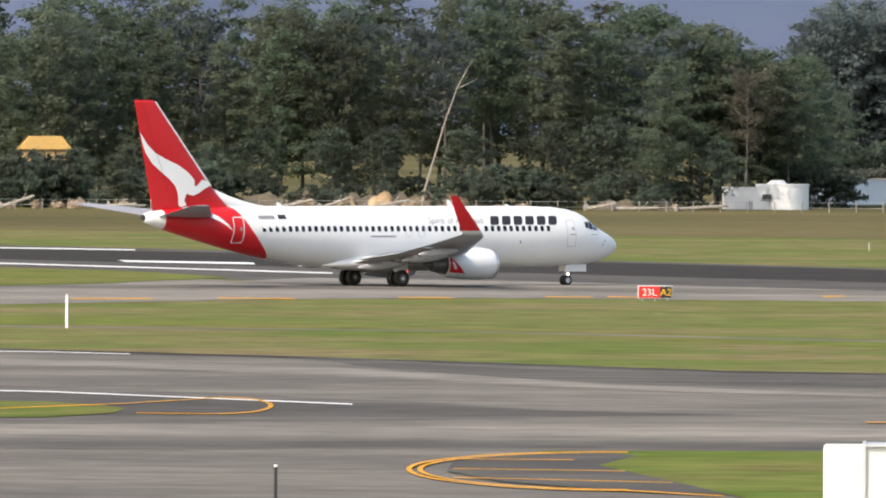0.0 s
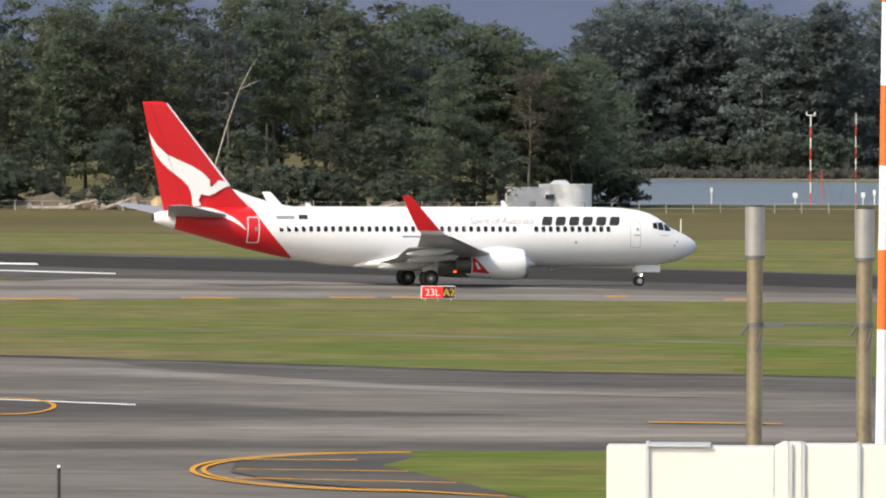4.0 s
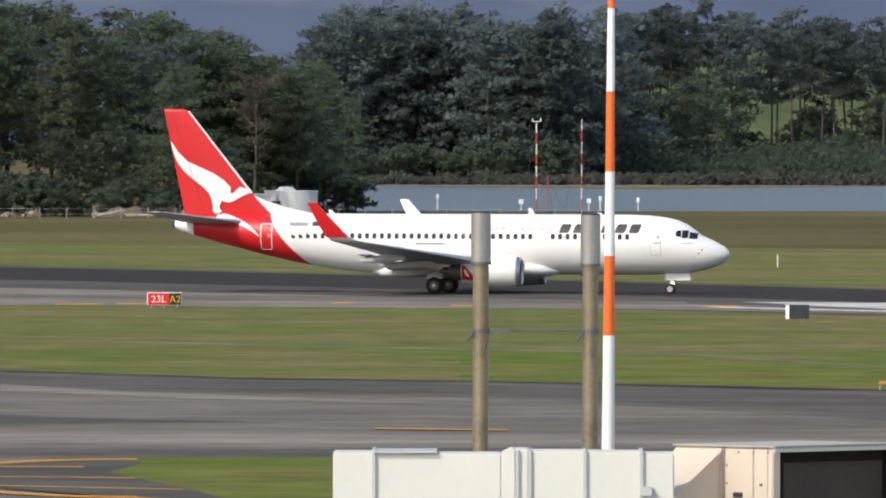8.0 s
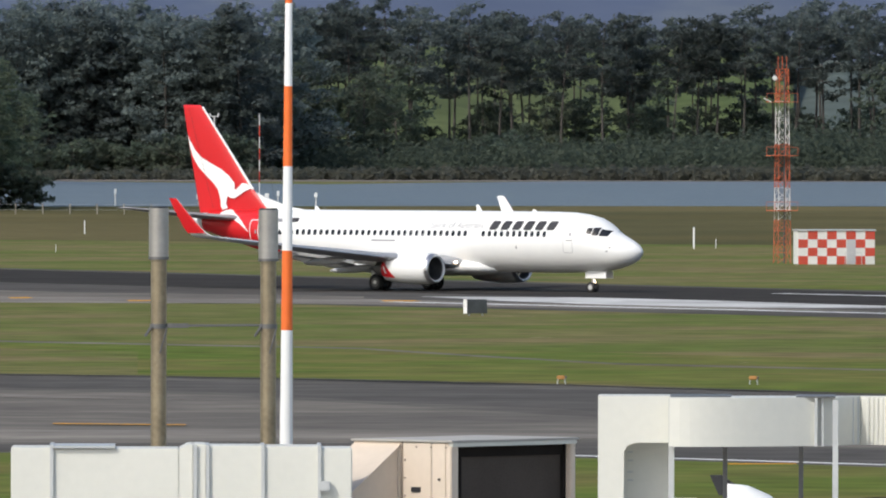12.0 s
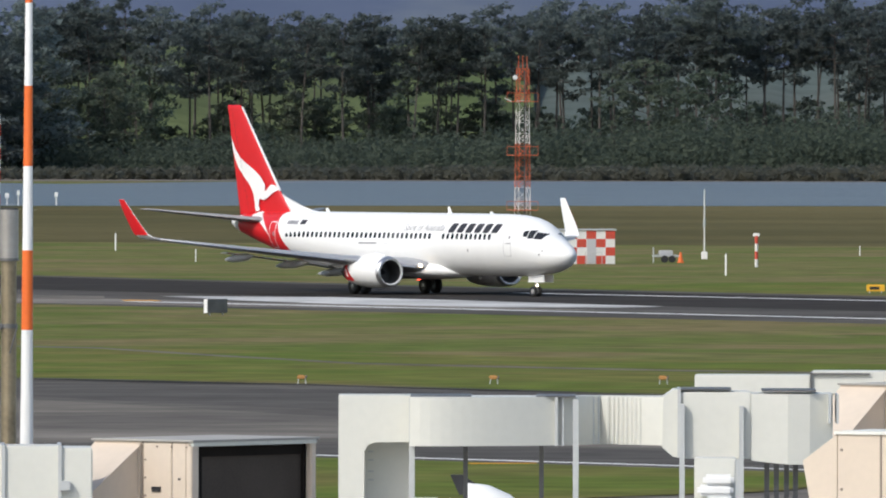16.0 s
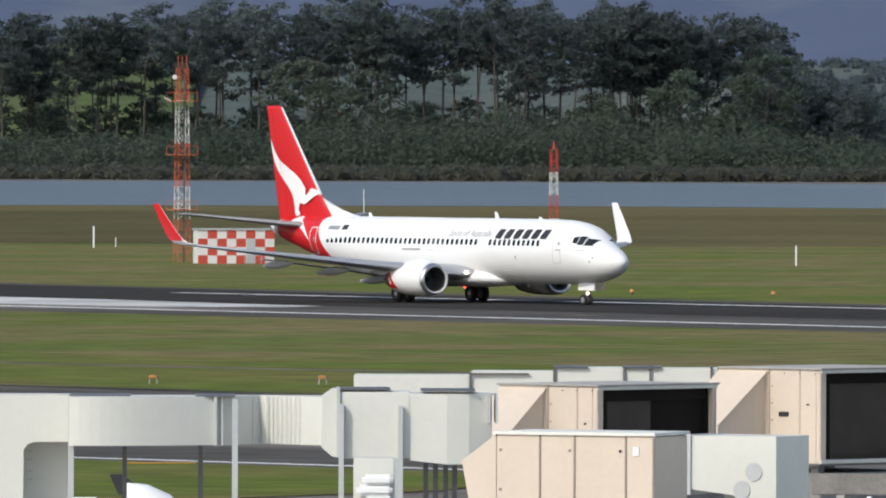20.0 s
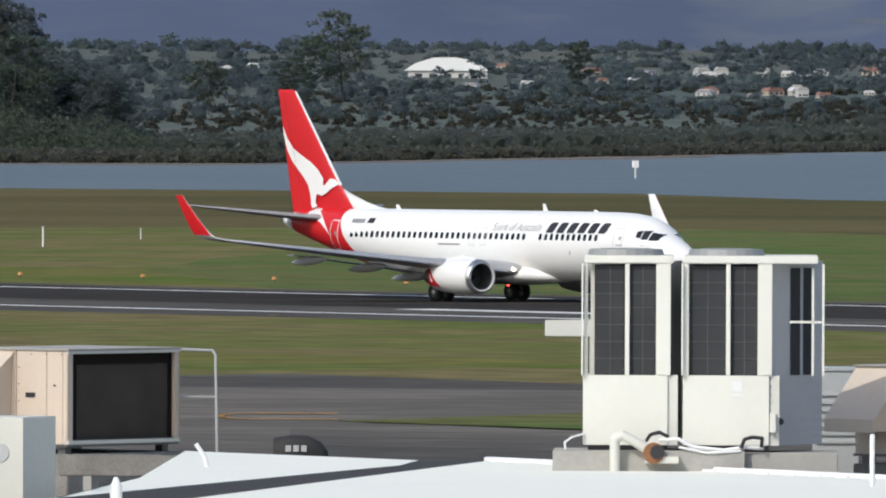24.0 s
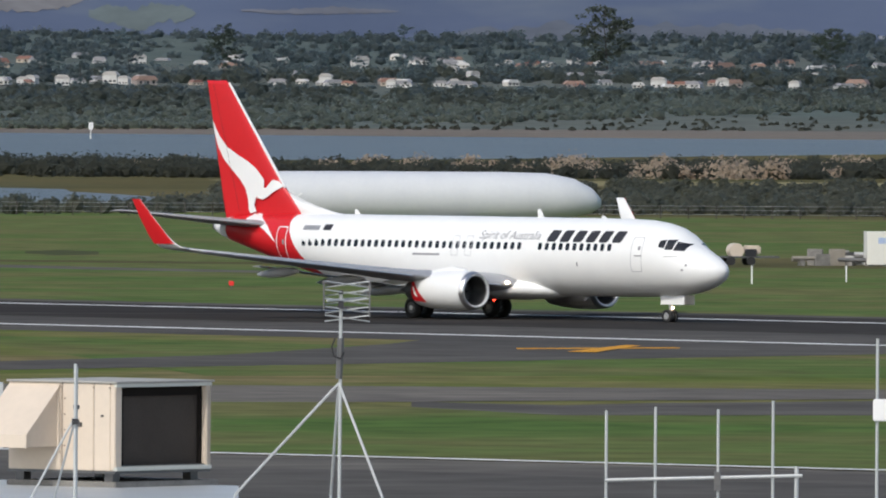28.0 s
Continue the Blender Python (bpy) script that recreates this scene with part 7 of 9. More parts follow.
    for x in (-1.2, 0.2):
        part("wheel", rod((x, -0.72, 0.3), (x, -0.55, 0.3), 0.3, seg=16), RUBBER, v)
        part("wheel", rod((x, 0.55, 0.3), (x, 0.72, 0.3), 0.3, seg=16), RUBBER, v)
    rr = random.Random(3)
    for i in range(16):
        u = (7014 + 15 * rr.random()) if i < 3 else (7036 + 76 * rr.random())
        mat = rr.choice((CONCRETE, GALV, DULL_METAL, GUTTER, PALE_BARK))
        if i % 2:
            c = thing("scrap_slab", facing(u, 957 + rr.uniform(-4, 4), 0, rr.uniform(-40, 40)), "leaning concrete slab in the scrap heap", "slab", "scrap at the field's edge")
            part("slab", box(-0.55, 0.55, -0.08, 0.08, 0, rr.uniform(0.6, 1.15), 0.02), mat, c)
            part("prop", rod((0, 0.08, 0.5), (0.1, 0.6, 0.0), 0.05), DULL_METAL, c)
        else:
            c = thing("scrap_pipe", facing(u, 957 + rr.uniform(-4, 4), 0, rr.uniform(-30, 30)), "grey pipe lying on timber blocks", "pipe", "scrap at the field's edge")
            z = rr.uniform(0.35, 0.7)
            part("pipe", rod((-rr.uniform(0.8, 1.6), 0, z), (rr.uniform(0.8, 1.6), 0, z), 0.14, seg=10), mat, c)
            for x in (-0.6, 0.6):
                part("block", box(x - 0.15, x + 0.15, -0.25, 0.25, 0, z - 0.12), GUTTER, c)
    sheet("bare_soil", ragged(polar((6850, 985), (7000, 992), (7300, 975)), 3, 0.6, 90) + ragged(polar((7300, 946), (7000, 948), (6850, 952)), 3, 0.6, 91), 0.02, SALT_GRASS, "patch of bare brown soil under the scrap", "ground")
    f = thing("wire_fence", facing(6100, 1262, 0), "low post-and-wire fence along the marsh", "fence")
    post = part("fence_post", rod((0, 0, 0), (0, 0, 1.2), 0.05, seg=5), BARK, f)
    post.matrix_basis = pose(-52, 0, 0)
    for i in range(1, 43):
        part_at(post, "fence_post", pose(-52 + 2.5 * i, 0, 0), f)
    for z in (0.4, 0.8, 1.15):
        part("wire", rod((-52, 0, z), (53, 0, z), 0.012, seg=4), GALV, f)
    f = thing("wire_fence", facing(-100, 1562, 0), "low post-and-wire fence before the trees", "fence")
    post = part("fence_post", rod((0, 0, 0), (0, 0, 1.2), 0.07, seg=5), PALE_BARK, f)
    post.matrix_basis = pose(-80, 0, 0)
    for i in range(1, 54):
        part_at(post, "fence_post", pose(-80 + 3 * i, 0, 0), f)
    for z in (0.5, 1.1):
        part("wire", rod((-80, 0, z), (80, 0, z), 0.012, seg=4), GALV, f)


build_training_fuselage()


# ---- the terminal roof in the foreground ----
DECK = 8.0
SEAM = material("panel_seam", (0.3, 0.25, 0.2), (0.24, 0.2, 0.17), 0.7)
CHILLER_COIL = material("chiller_coil", (0.058, 0.06, 0.064), (0.04, 0.042, 0.046), 0.8, scale=3, fine=70, amount=0.7, bump=0.3, spec=0.1)
COIL_GREY = material("coil_grey", (0.12, 0.12, 0.125), (0.085, 0.085, 0.09), 0.6, scale=6, fine=80, bump=0.2)
FAN_GREY = material("fan_guard", (0.3, 0.31, 0.31), (0.24, 0.25, 0.25), 0.5)
CORRODED = material("corroded_motor", (0.3, 0.13, 0.05), (0.2, 0.09, 0.04), 0.7)


class Spot:
    """A thing's own frame on the roof: x from a bearing, z from a height angle, both seen at its distance."""

    def __init__(self, u, d, turn=0.0):
        self.u, self.d, self.k, self.m = u, d, d / TICK, facing(u, d, DECK, turn)

    def x(self, u):
        return (u - self.u) * self.k

    def z(self, e):
        return EYE - DECK + e * self.k

    def boxed(self, u0, u1, e0, e1, y0, y1, bevel=0.0):
        return box(self.x(u0), self.x(u1), y0, y1, self.z(e0) if e0 is not None else 0.0, self.z(e1), bevel)


def build_terminal():
    t = thing("terminal_building", pose(0, 0, 0), "long low terminal with a flat membrane roof", "building", kind="structure")
    pts = [on_ground(u, 157) for u in range(-1500, 9001, 500)]
    bm = bmesh.new()
    near = [Vector((70, 40, 0)), Vector((70, -30, 0)), Vector((-40, -30, 0)), Vector((-40, 40, 0))]
    ring = pts + near
    lo = [bm.verts.new((p.x, p.y, 0)) for p in ring]
    hi = [bm.verts.new((p.x, p.y, DECK)) for p in ring]
    bm.faces.new(hi)
    for i in range(len(ring)):
        bm.faces.new((lo[i], lo[(i + 1) % len(ring)], hi[(i + 1) % len(ring)], hi[i]))
    part("wall", bm, CONCRETE, t)


build_terminal()


def build_unit(u, d, top, beige, coil, hood=0.34, foot=None, shade=BEIGE, half=False):
    """A packaged air handler seen on its corner: sheet-metal flank with rain hood, and the open coil end."""
    s = Spot(u, d)
    h1 = s.z(top)
    h0 = h1 - 1.06 * d / 150 if foot is None else s.z(foot)
    th = radians(40)
    lx, ly = beige * s.k / math.cos(th), coil * s.k / math.sin(th)
    hh = h1 - h0
    t = thing("air_handler", s.m @ pose(0, 0, 0, 0, 0, -40), "beige rooftop air handler with rain hood and dark coil opening", "air conditioner", "air handlers on the roof")
    for x, y in ((-lx + 0.1, 0.1), (-0.12, 0.1), (-0.12, ly - 0.15), (-lx + 0.1, ly - 0.15)):
        part("foot", box(x - 0.05, x + 0.05, y - 0.05, y + 0.05, h0 - 0.1, h0 - 0.02), DULL_METAL, t)
    part("base_frame", box(-lx - 0.02, 0.0, 0.0, ly, h0 - 0.025, h0), DULL_METAL, t)
    part("plinth", box(-lx * 1.0, 0.03, -0.03, ly + 0.1, 0, h0 - 0.1, 0.01), GUTTER, t, "weathered timber plinth")
    part("front_panel", box(-lx * 0.5 + 0.01, -lx * 0.2 - 0.004, 0.0, 0.03, h0, h1, 0.006), shade, t)
    part("front_panel", box(-lx * 0.2 + 0.004, -0.06, 0.0, 0.03, h0, h1, 0.006), shade, t)
    part("front_panel", box(-lx, -lx * 0.5 - 0.01, 0.0, 0.03, h0, h1, 0.006), shade, t)
    part("panel_seam", box(-lx * 0.5 - 0.01, -lx * 0.5 + 0.01, 0.008, 0.03, h0, h1), SEAM, t)
    part("panel_seam", box(-lx * 0.2 - 0.004, -lx * 0.2 + 0.004, 0.008, 0.03, h0, h1), SEAM, t)
    part("corner_post", box(-0.06, 0.0, 0.0, 0.1, h0, h1, 0.008), shade, t)
    part("corner_post", box(-0.06, 0.0, ly - 0.06, ly, h0, h1, 0.008), shade, t)
    part("back_panel", box(-lx, 0, ly - 0.03, ly, h0, h1 - 0.01), shade, t)
    part("back_panel", box(-lx, -lx + 0.03, 0.03, ly - 0.03, h0, h1 - 0.01), shade, t)
    part("floor_pan", box(-lx + 0.03, -0.02, 0.1, ly - 0.06, h0, h0 + 0.05), DULL_METAL, t)
    part("lid", box(-lx - 0.02, 0.03, -0.02, ly + 0.03, h1, h1 + 0.02, 0.006), CONCRETE, t, "plain grey lid")
    # coil set back a little; the recess's shade is put into black strips
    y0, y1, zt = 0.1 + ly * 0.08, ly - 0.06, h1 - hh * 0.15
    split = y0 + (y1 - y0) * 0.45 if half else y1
    part("coil", box(-0.14, -0.1, y0, split, h0 + 0.05, zt), COIL, t, "brown-black finned coil")
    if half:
        part("coil", box(-0.15, -0.12, split, y1, h0 + 0.05, zt), RECESS_SHADE, t)
    part("shade_strip", box(-0.13, -0.08, 0.1, ly - 0.06, zt, h1), RECESS_SHADE, t, "black strip over the coil for the opening's shade")
    part("shade_strip", box(-0.13, -0.08, 0.1, y0, h0 + 0.05, zt), RECESS_SHADE, t, "black strip beside the coil for the opening's shade")
    part("inner_wall", box(-0.12, -0.06, 0.08, 0.1, h0 + 0.05, h1), RECESS_SHADE, t)
    part("inner_wall", box(-0.12, -0.06, ly - 0.08, ly - 0.06, h0 + 0.05, h1), RECESS_SHADE, t)
    part("bottom_rail", box(-0.04, 0.02, 0.0, ly, h0, h0 + 0.04, 0.006), DUCT, t)
    part("top_rail", box(-0.04, 0.02, 0.0, ly, h1 - 0.035, h1, 0.006), DUCT, t)
    part("handle", box(-lx * 0.4, -lx * 0.31, -0.012, 0.0, h0 + hh * 0.5, h0 + hh * 0.55), DARK_PAINT, t)
    part("lock", box(-lx * 0.13, -lx * 0.11, -0.01, 0.0, h0 + hh * 0.62, h0 + hh * 0.64), DARK_PAINT, t)
    screw = part("screw", rod((0, -0.008, 0), (0, 0.0, 0), 0.009, seg=6), SEAM, t)
    screw.matrix_basis = pose(-lx * 0.05, 0, h1 - 0.04)
    for k in range(1, 7):
        part_at(screw, "screw", pose(-lx * (0.05 + 0.15 * k), 0, h1 - 0.04), t)
    for k in range(5):
        part_at(screw, "screw", pose(-lx * 0.47, 0, h0 + hh * (0.1 + 0.18 * k)), t)
    if hood:
        out = hood * lx
        w0, w1 = -lx * 0.98, -lx * 0.53
        for nm, x0, x1 in (("hood_cheek", w1 - 0.015, w1), ("hood_cheek", w0, w0 + 0.015)):
            bm = prism([(0.0, h1 - 0.03), (-out, h0 + hh * 0.4), (-out, h0 + hh * 0.27), (0.0, h0 + hh * 0.27)], -x1, -x0)
            bmesh.ops.rotate(bm, cent=(0, 0, 0), matrix=Matrix.Rotation(radians(90), 3, "Z"), verts=bm.verts)
            part(nm, bm, shade, t)
        bm = prism([(0.0, h1 - 0.02), (-out - 0.02, h0 + hh * 0.41), (-out - 0.02, h0 + hh * 0.26), (-out, h0 + hh * 0.26), (-out, h0 + hh * 0.4), (0.0, h1 - 0.045)], -w1 - 0.02, -w0 + 0.02)
        bmesh.ops.rotate(bm, cent=(0, 0, 0), matrix=Matrix.Rotation(radians(90), 3, "Z"), verts=bm.verts)
        part("rain_hood", bm, shade, t, "sloping sheet-metal rain hood")
        part("hood_flange", box(w1, w1 + 0.02, -0.02, 0.0, h0 + hh * 0.2, h1 - 0.02), shade, t)
    return t


build_unit(1455, 119, -608, 174, 222, hood=0.7)
build_unit(2776, 142, -507, 175, 213, hood=0.56, half=True)
build_unit(3171, 151, -476, 182, 200, foot=-642, hood=0.56)
build_unit(4751, 141.0, -501, 187, 180, foot=-656)
build_unit(5049, 140, -513, 108, 174, foot=-672, hood=0, half=True)
build_unit(5791, 131, -551, 190, 170, foot=-706, hood=0.36)


def build_supply_duct():
    s = Spot(976, 118)
    t = thing("supply_duct", s.m, "pale sheet-metal duct with standing flanges", "duct")
    for a, b, top in ((676, 748, -617), (748, 974, -619), (997, 1022, -611), (1022, 1122, -614), (1122, 1222, -615), (1222, 1280, -618)):
        part("duct_section", s.boxed(a, b, None, top, 0, 0.8, 0.01), DUCT, t)
    bm = prism([(s.x(974), 0), (s.x(974), s.z(-619)), (s.x(990), s.z(-611)), (s.x(997), s.z(-611)), (s.x(997), 0)], 0, 0.8)
    part("duct_section", bm, DUCT, t)
    for u in (748, 1002, 1024, 1122, 1222):
        part("flange", s.boxed(u - 3, u + 3, None, -612, -0.03, 0.83), GALV, t)
    part("roof_flashing", s.boxed(745, 860, -618, -614, -0.04, 0.84), GALV, t)
    part("latch", s.boxed(1220, 1242, -694, -676, -0.08, 0.0, 0.01), GALV, t)


build_supply_duct()


def build_flues():
    for i, (u, w) in enumerate(((937, 0), (1131, -3))):
        s = Spot(u, 121.5)
        t = thing("flue_pipe", s.m, "rusty steel flue pipe with a wide silver cap", "flue", "flues on the roof")
        part("pipe", rod((0, 0, 0), (0, 0, s.z(-270)), 14 * s.k, seg=24), FLUE, t, smooth=False)
        part("cap", rod((0, 0, s.z(-279 + w)), (0, 0, s.z(-193 + w)), 17.5 * s.k, seg=28), CAP_STEEL, t, "galvanised cap", smooth=False)
        part("cap_ring", rod((0, 0, s.z(-284 + w)), (0, 0, s.z(-279 + w)), 18.2 * s.k, seg=28), DULL_METAL, t)
        part("cap_lid", rod((0, 0, s.z(-193 + w)), (0, 0, s.z(-190 + w)), 16 * s.k, seg=28), DARK_PAINT, t)
        part("clamp", rod((0, 0, s.z(-406)), (0, 0, s.z(-398)), 16 * s.k, seg=24), DULL_METAL, t)
        part("clamp_bolt", rod((-24 * s.k, -0.05, s.z(-420)), (-10 * s.k, -0.05, s.z(-398)), 0.012, seg=6), DULL_METAL, t)
        part("stay_wire", rod((15 * s.k, -0.08, s.z(-404)), (2 * s.k, -0.08, s.z(-450)), 0.006, seg=4), DULL_METAL, t)
    s = Spot(1026, 121.5)
    t = thing("flue_brace", s.m, "thin steel brace between two flues", "brace")
    part("flat_bar", s.boxed(952, 990, -405, -397, -0.02, 0.0), DULL_METAL, t)
    part("brace_rod", rod((s.x(986), -0.01, s.z(-401)), (s.x(1117), -0.01, s.z(-400)), 0.01, seg=6), DULL_METAL, t)
    s = Spot(1164, 122.5)
    t = thing("obstacle_pole", s.m, "tapered pole banded orange and white on the roof", "pole")
    marks = [None, -409, -268, -119, 23, 170, 312, 455]
    for i, (a, b) in enumerate(zip(marks[:-1], marks[1:])):
        z0, z1 = (0 if a is None else s.z(a)), s.z(b)
        lean = 0.0045

        def rad(z):
            return (11.5 - 5.2 * (z - s.z(-612)) / (s.z(172) - s.z(-612))) * s.k

        part("band", rod((lean * (z0 - 3), 0, z0), (lean * (z1 - 3), 0, z1), rad(z0), rad(z1), 20), (WHITE_PAINT, ORANGE)[i % 2], t, "white band" if i % 2 == 0 else "orange band")
    part("base_plate", box(-0.2, 0.2, -0.2, 0.2, 0, 0.03), GALV, t)
    part("stay_wire", rod((0.02, 0, s.z(-560)), (0.16, 0, 0.05), 0.005, seg=4), DULL_METAL, t)


build_flues()


def build_big_duct():
    s = Spot(2150, 138)
    o = 1230
    t = thing("return_duct", s.m, "large pale sheet-metal duct run with bend, ribs and flanges", "duct")
    # arch-shaped riser
    pts = [(485, 2000), (485, 697), (612, 697), (612, 780), (552, 780), (538, 784), (531, 796), (530, 2000)]
    bm = prism([(s.x(o + x), s.z(173 - y) if y < 1500 else 0.0) for x, y in pts], 0.0, 0.75)
    part("riser", bm, DUCT, t)
    part("riser_inner", box(s.x(o + 530), s.x(o + 611), 0.45, 0.75, 0, s.z(173 - 780)), DUCT, t)
    for y in (800, 815, 835, 850):
        part("rivet_row", box(s.x(o + 536), s.x(o + 546), 0.44, 0.45, s.z(173 - y), s.z(173 - y + 3)), GALV, t)
    # rounded bend
    bm = bmesh.new()
    ring = [(s.x(o + 612) + (s.x(o + 905) - s.x(o + 612)) * i / 16, 0.12 - 0.6 * (math.cos(math.pi / 2 * i / 16) - 0.12 * (1 - i / 16) ** 6)) for i in range(17)]
    ring += [(s.x(o + 905), 0.75), (s.x(o + 612), 0.75)]
    lo = [bm.verts.new((x, y, s.z(173 - 785))) for x, y in ring]
    hi = [bm.verts.new((x, y, s.z(173 - 699))) for x, y in ring]
    bm.faces.new(lo[::-1])
    bm.faces.new(hi)
    for i in range(len(ring)):
        bm.faces.new((lo[i], lo[(i + 1) % len(ring)], hi[(i + 1) % len(ring)], hi[i]))
    part("bend", bm, DUCT, t)
    part("flange", box(s.x(o + 868), s.x(o + 873), -0.05, 0.78, s.z(173 - 786), s.z(173 - 699)), GALV, t)
    part("flange", box(s.x(o + 880), s.x(o + 884), 0.0, 0.78, s.z(173 - 786), s.z(173 - 699)), GALV, t)
    bm = bmesh.new()
    ring = [(s.x(o + 905), 0.14), (s.x(o + 925), 0.36), (s.x(o + 948), 0.58), (s.x(o + 985), 0.38), (s.x(o + 1020), 0.2), (s.x(o + 1064), 0.0), (s.x(o + 1064), 0.75), (s.x(o + 905), 0.75)]
    lo = [bm.verts.new((x, y, s.z(173 - 785))) for x, y in ring]
    hi = [bm.verts.new((x, y, s.z(173 - 699))) for x, y in ring]
    bm.faces.new(lo[::-1])
    bm.faces.new(hi)
    for i in range(len(ring)):
        bm.faces.new((lo[i], lo[(i + 1) % len(ring)], hi[(i + 1) % len(ring)], hi[i]))
    part("flexible_section", bm, DUCT, t)
    part("flange", box(s.x(o + 934), s.x(o + 938), 0.46, 0.6, s.z(173 - 784), s.z(173 - 701)), GALV, t)
    part("flange", box(s.x(o + 943), s.x(o + 947), 0.54, 0.66, s.z(173 - 784), s.z(173 - 701)), GALV, t)
    for i, x in enumerate((961, 969, 977, 985, 993, 1001, 1009, 1017)):
        y = 0.5 - 0.005 * (x - 961)
        part("rib", box(s.x(o + x), s.x(o + x + 3.5), y - 0.03, y + 0.05, s.z(173 - 784), s.z(173 - 701)), DUCT, t)
    bm = prism([(s.x(o + 1060), s.z(173 - 699)), (s.x(o + 1078), s.z(173 - 686)), (s.x(o + 1086), s.z(173 - 686)), (s.x(o + 1086), s.z(173 - 806)), (s.x(o + 1076), s.z(173 - 804)), (s.x(o + 1058), s.z(173 - 788))], -0.04, 0.8)
    part("transition", bm, DUCT, t)
    part("flange", box(s.x(o + 1085), s.x(o + 1091), -0.08, 0.85, s.z(173 - 806), s.z(173 - 684)), GALV, t)
    part("plenum", box(s.x(o + 1091), s.x(o + 1215), -0.05, 0.85, s.z(173 - 808), s.z(173 - 690), 0.01), DUCT, t)
    bm = bmesh.new()
    a, b = s.x(o + 1215), s.x(o + 1360)
    ring = [(a, -0.05), (a + 0.45 * (b - a), -0.06), (a + 0.72 * (b - a), -0.02), (b, 0.1), (b, 0.85), (a, 0.85)]
    lo = [bm.verts.new((x, y, s.z(173 - 818 + (7 if x < a + 0.1 else 0)))) for x, y in ring]
    hi = [bm.verts.new((x, y, s.z(173 - 693))) for x, y in ring]
    bm.faces.new(lo[::-1])
    bm.faces.new(hi)
    for i in range(len(ring)):
        bm.faces.new((lo[i], lo[(i + 1) % len(ring)], hi[(i + 1) % len(ring)], hi[i]))
    part("plenum", bm, DUCT, t)
    for x0, x1, y in ((1092, 1180, 684), (1235, 1330, 686), (612, 720, 697), (835, 905, 697)):
        part("lid_strip", box(s.x(o + x0), s.x(o + x1), -0.05, 0.85, s.z(173 - y - 3), s.z(173 - y)), DULL_METAL, t)
    for x0, x1 in ((1352, 1357), (1366, 1370)):
        part("flange", box(s.x(o + x0), s.x(o + x1), -0.1, 0.85, s.z(173 - 745), s.z(173 - 694)), GALV, t)
    # posts that carry it
    for x, y, w, dp in ((615, 700, 5.0, -0.06), (905, 703, 5.0, -0.06), (1093, 711, 4.5, -0.1), (1198, 714, 4.0, -0.09)):
        part("post", box(s.x(o + x - w), s.x(o + x + w), dp - 0.05, dp + 0.03, 0, s.z(173 - y)), GALV, t, "galvanised support post")
    for x in (709, 844):
        part("post", box(s.x(o + x - 4), s.x(o + x + 4), 0.6, 0.68, 0, s.z(173 - 786)), DULL_METAL, t, "dark support post")
    for x in (1245, 1262, 1280, 1296):
        part("post", box(s.x(o + x - 5), s.x(o + x + 4), 0.5 + 0.01 * (x % 7), 0.6, 0, s.z(173 - 818)), DULL_METAL, t, "dark support post")
    b = Spot(2385, 134)
    t = thing("duct_crate", b.m, "pale sheet-metal box with white folded insulation beside it", "box")
    part("box", b.boxed(2345, 2418, None, -634, 0, 0.5, 0.01), DUCT, t)
    for i, (a, c, e) in enumerate(((2360, 2415, -662), (2350, 2414, -680), (2362, 2416, -700))):
        part("insulation_roll", b.boxed(a, c, e - 20, e, -0.25, -0.02, 0.03), WHITE_PAINT, t, "white folded insulation")
    far = Spot(2700, 156)
    t = thing("exhaust_duct", far.m, "long pale duct run behind the air handlers", "duct")
    for a, b2, e0, e1 in ((2345, 2550, -520, -487), (2553, 2700, -520, -480), (2702, 2822, -520, -473), (2826, 2990, -520, -474), (3040, 3068, -560, -480)):
        part("duct_section", far.boxed(a, b2, e0, e1, 0, 0.8, 0.01), DUCT, t)
    for u in (2552, 2700, 2824, 2870, 2978):
        part("flange", far.boxed(u - 2, u + 2, -520, -471 if u > 2600 else -482, -0.03, 0.83), DULL_METAL, t)
    for a, b2, e in ((2553, 2655, -483), (2700, 2760, -471), (2826, 2890, -471)):
        part("lid_strip", far.boxed(a, b2, e - 3, e, -0.04, 0.8), DULL_METAL, t)
    for u in (2420, 2640, 2880):
        part("support", far.boxed(u - 6, u + 6, None, -520, 0.2, 0.4), GALV, t)


build_big_duct()


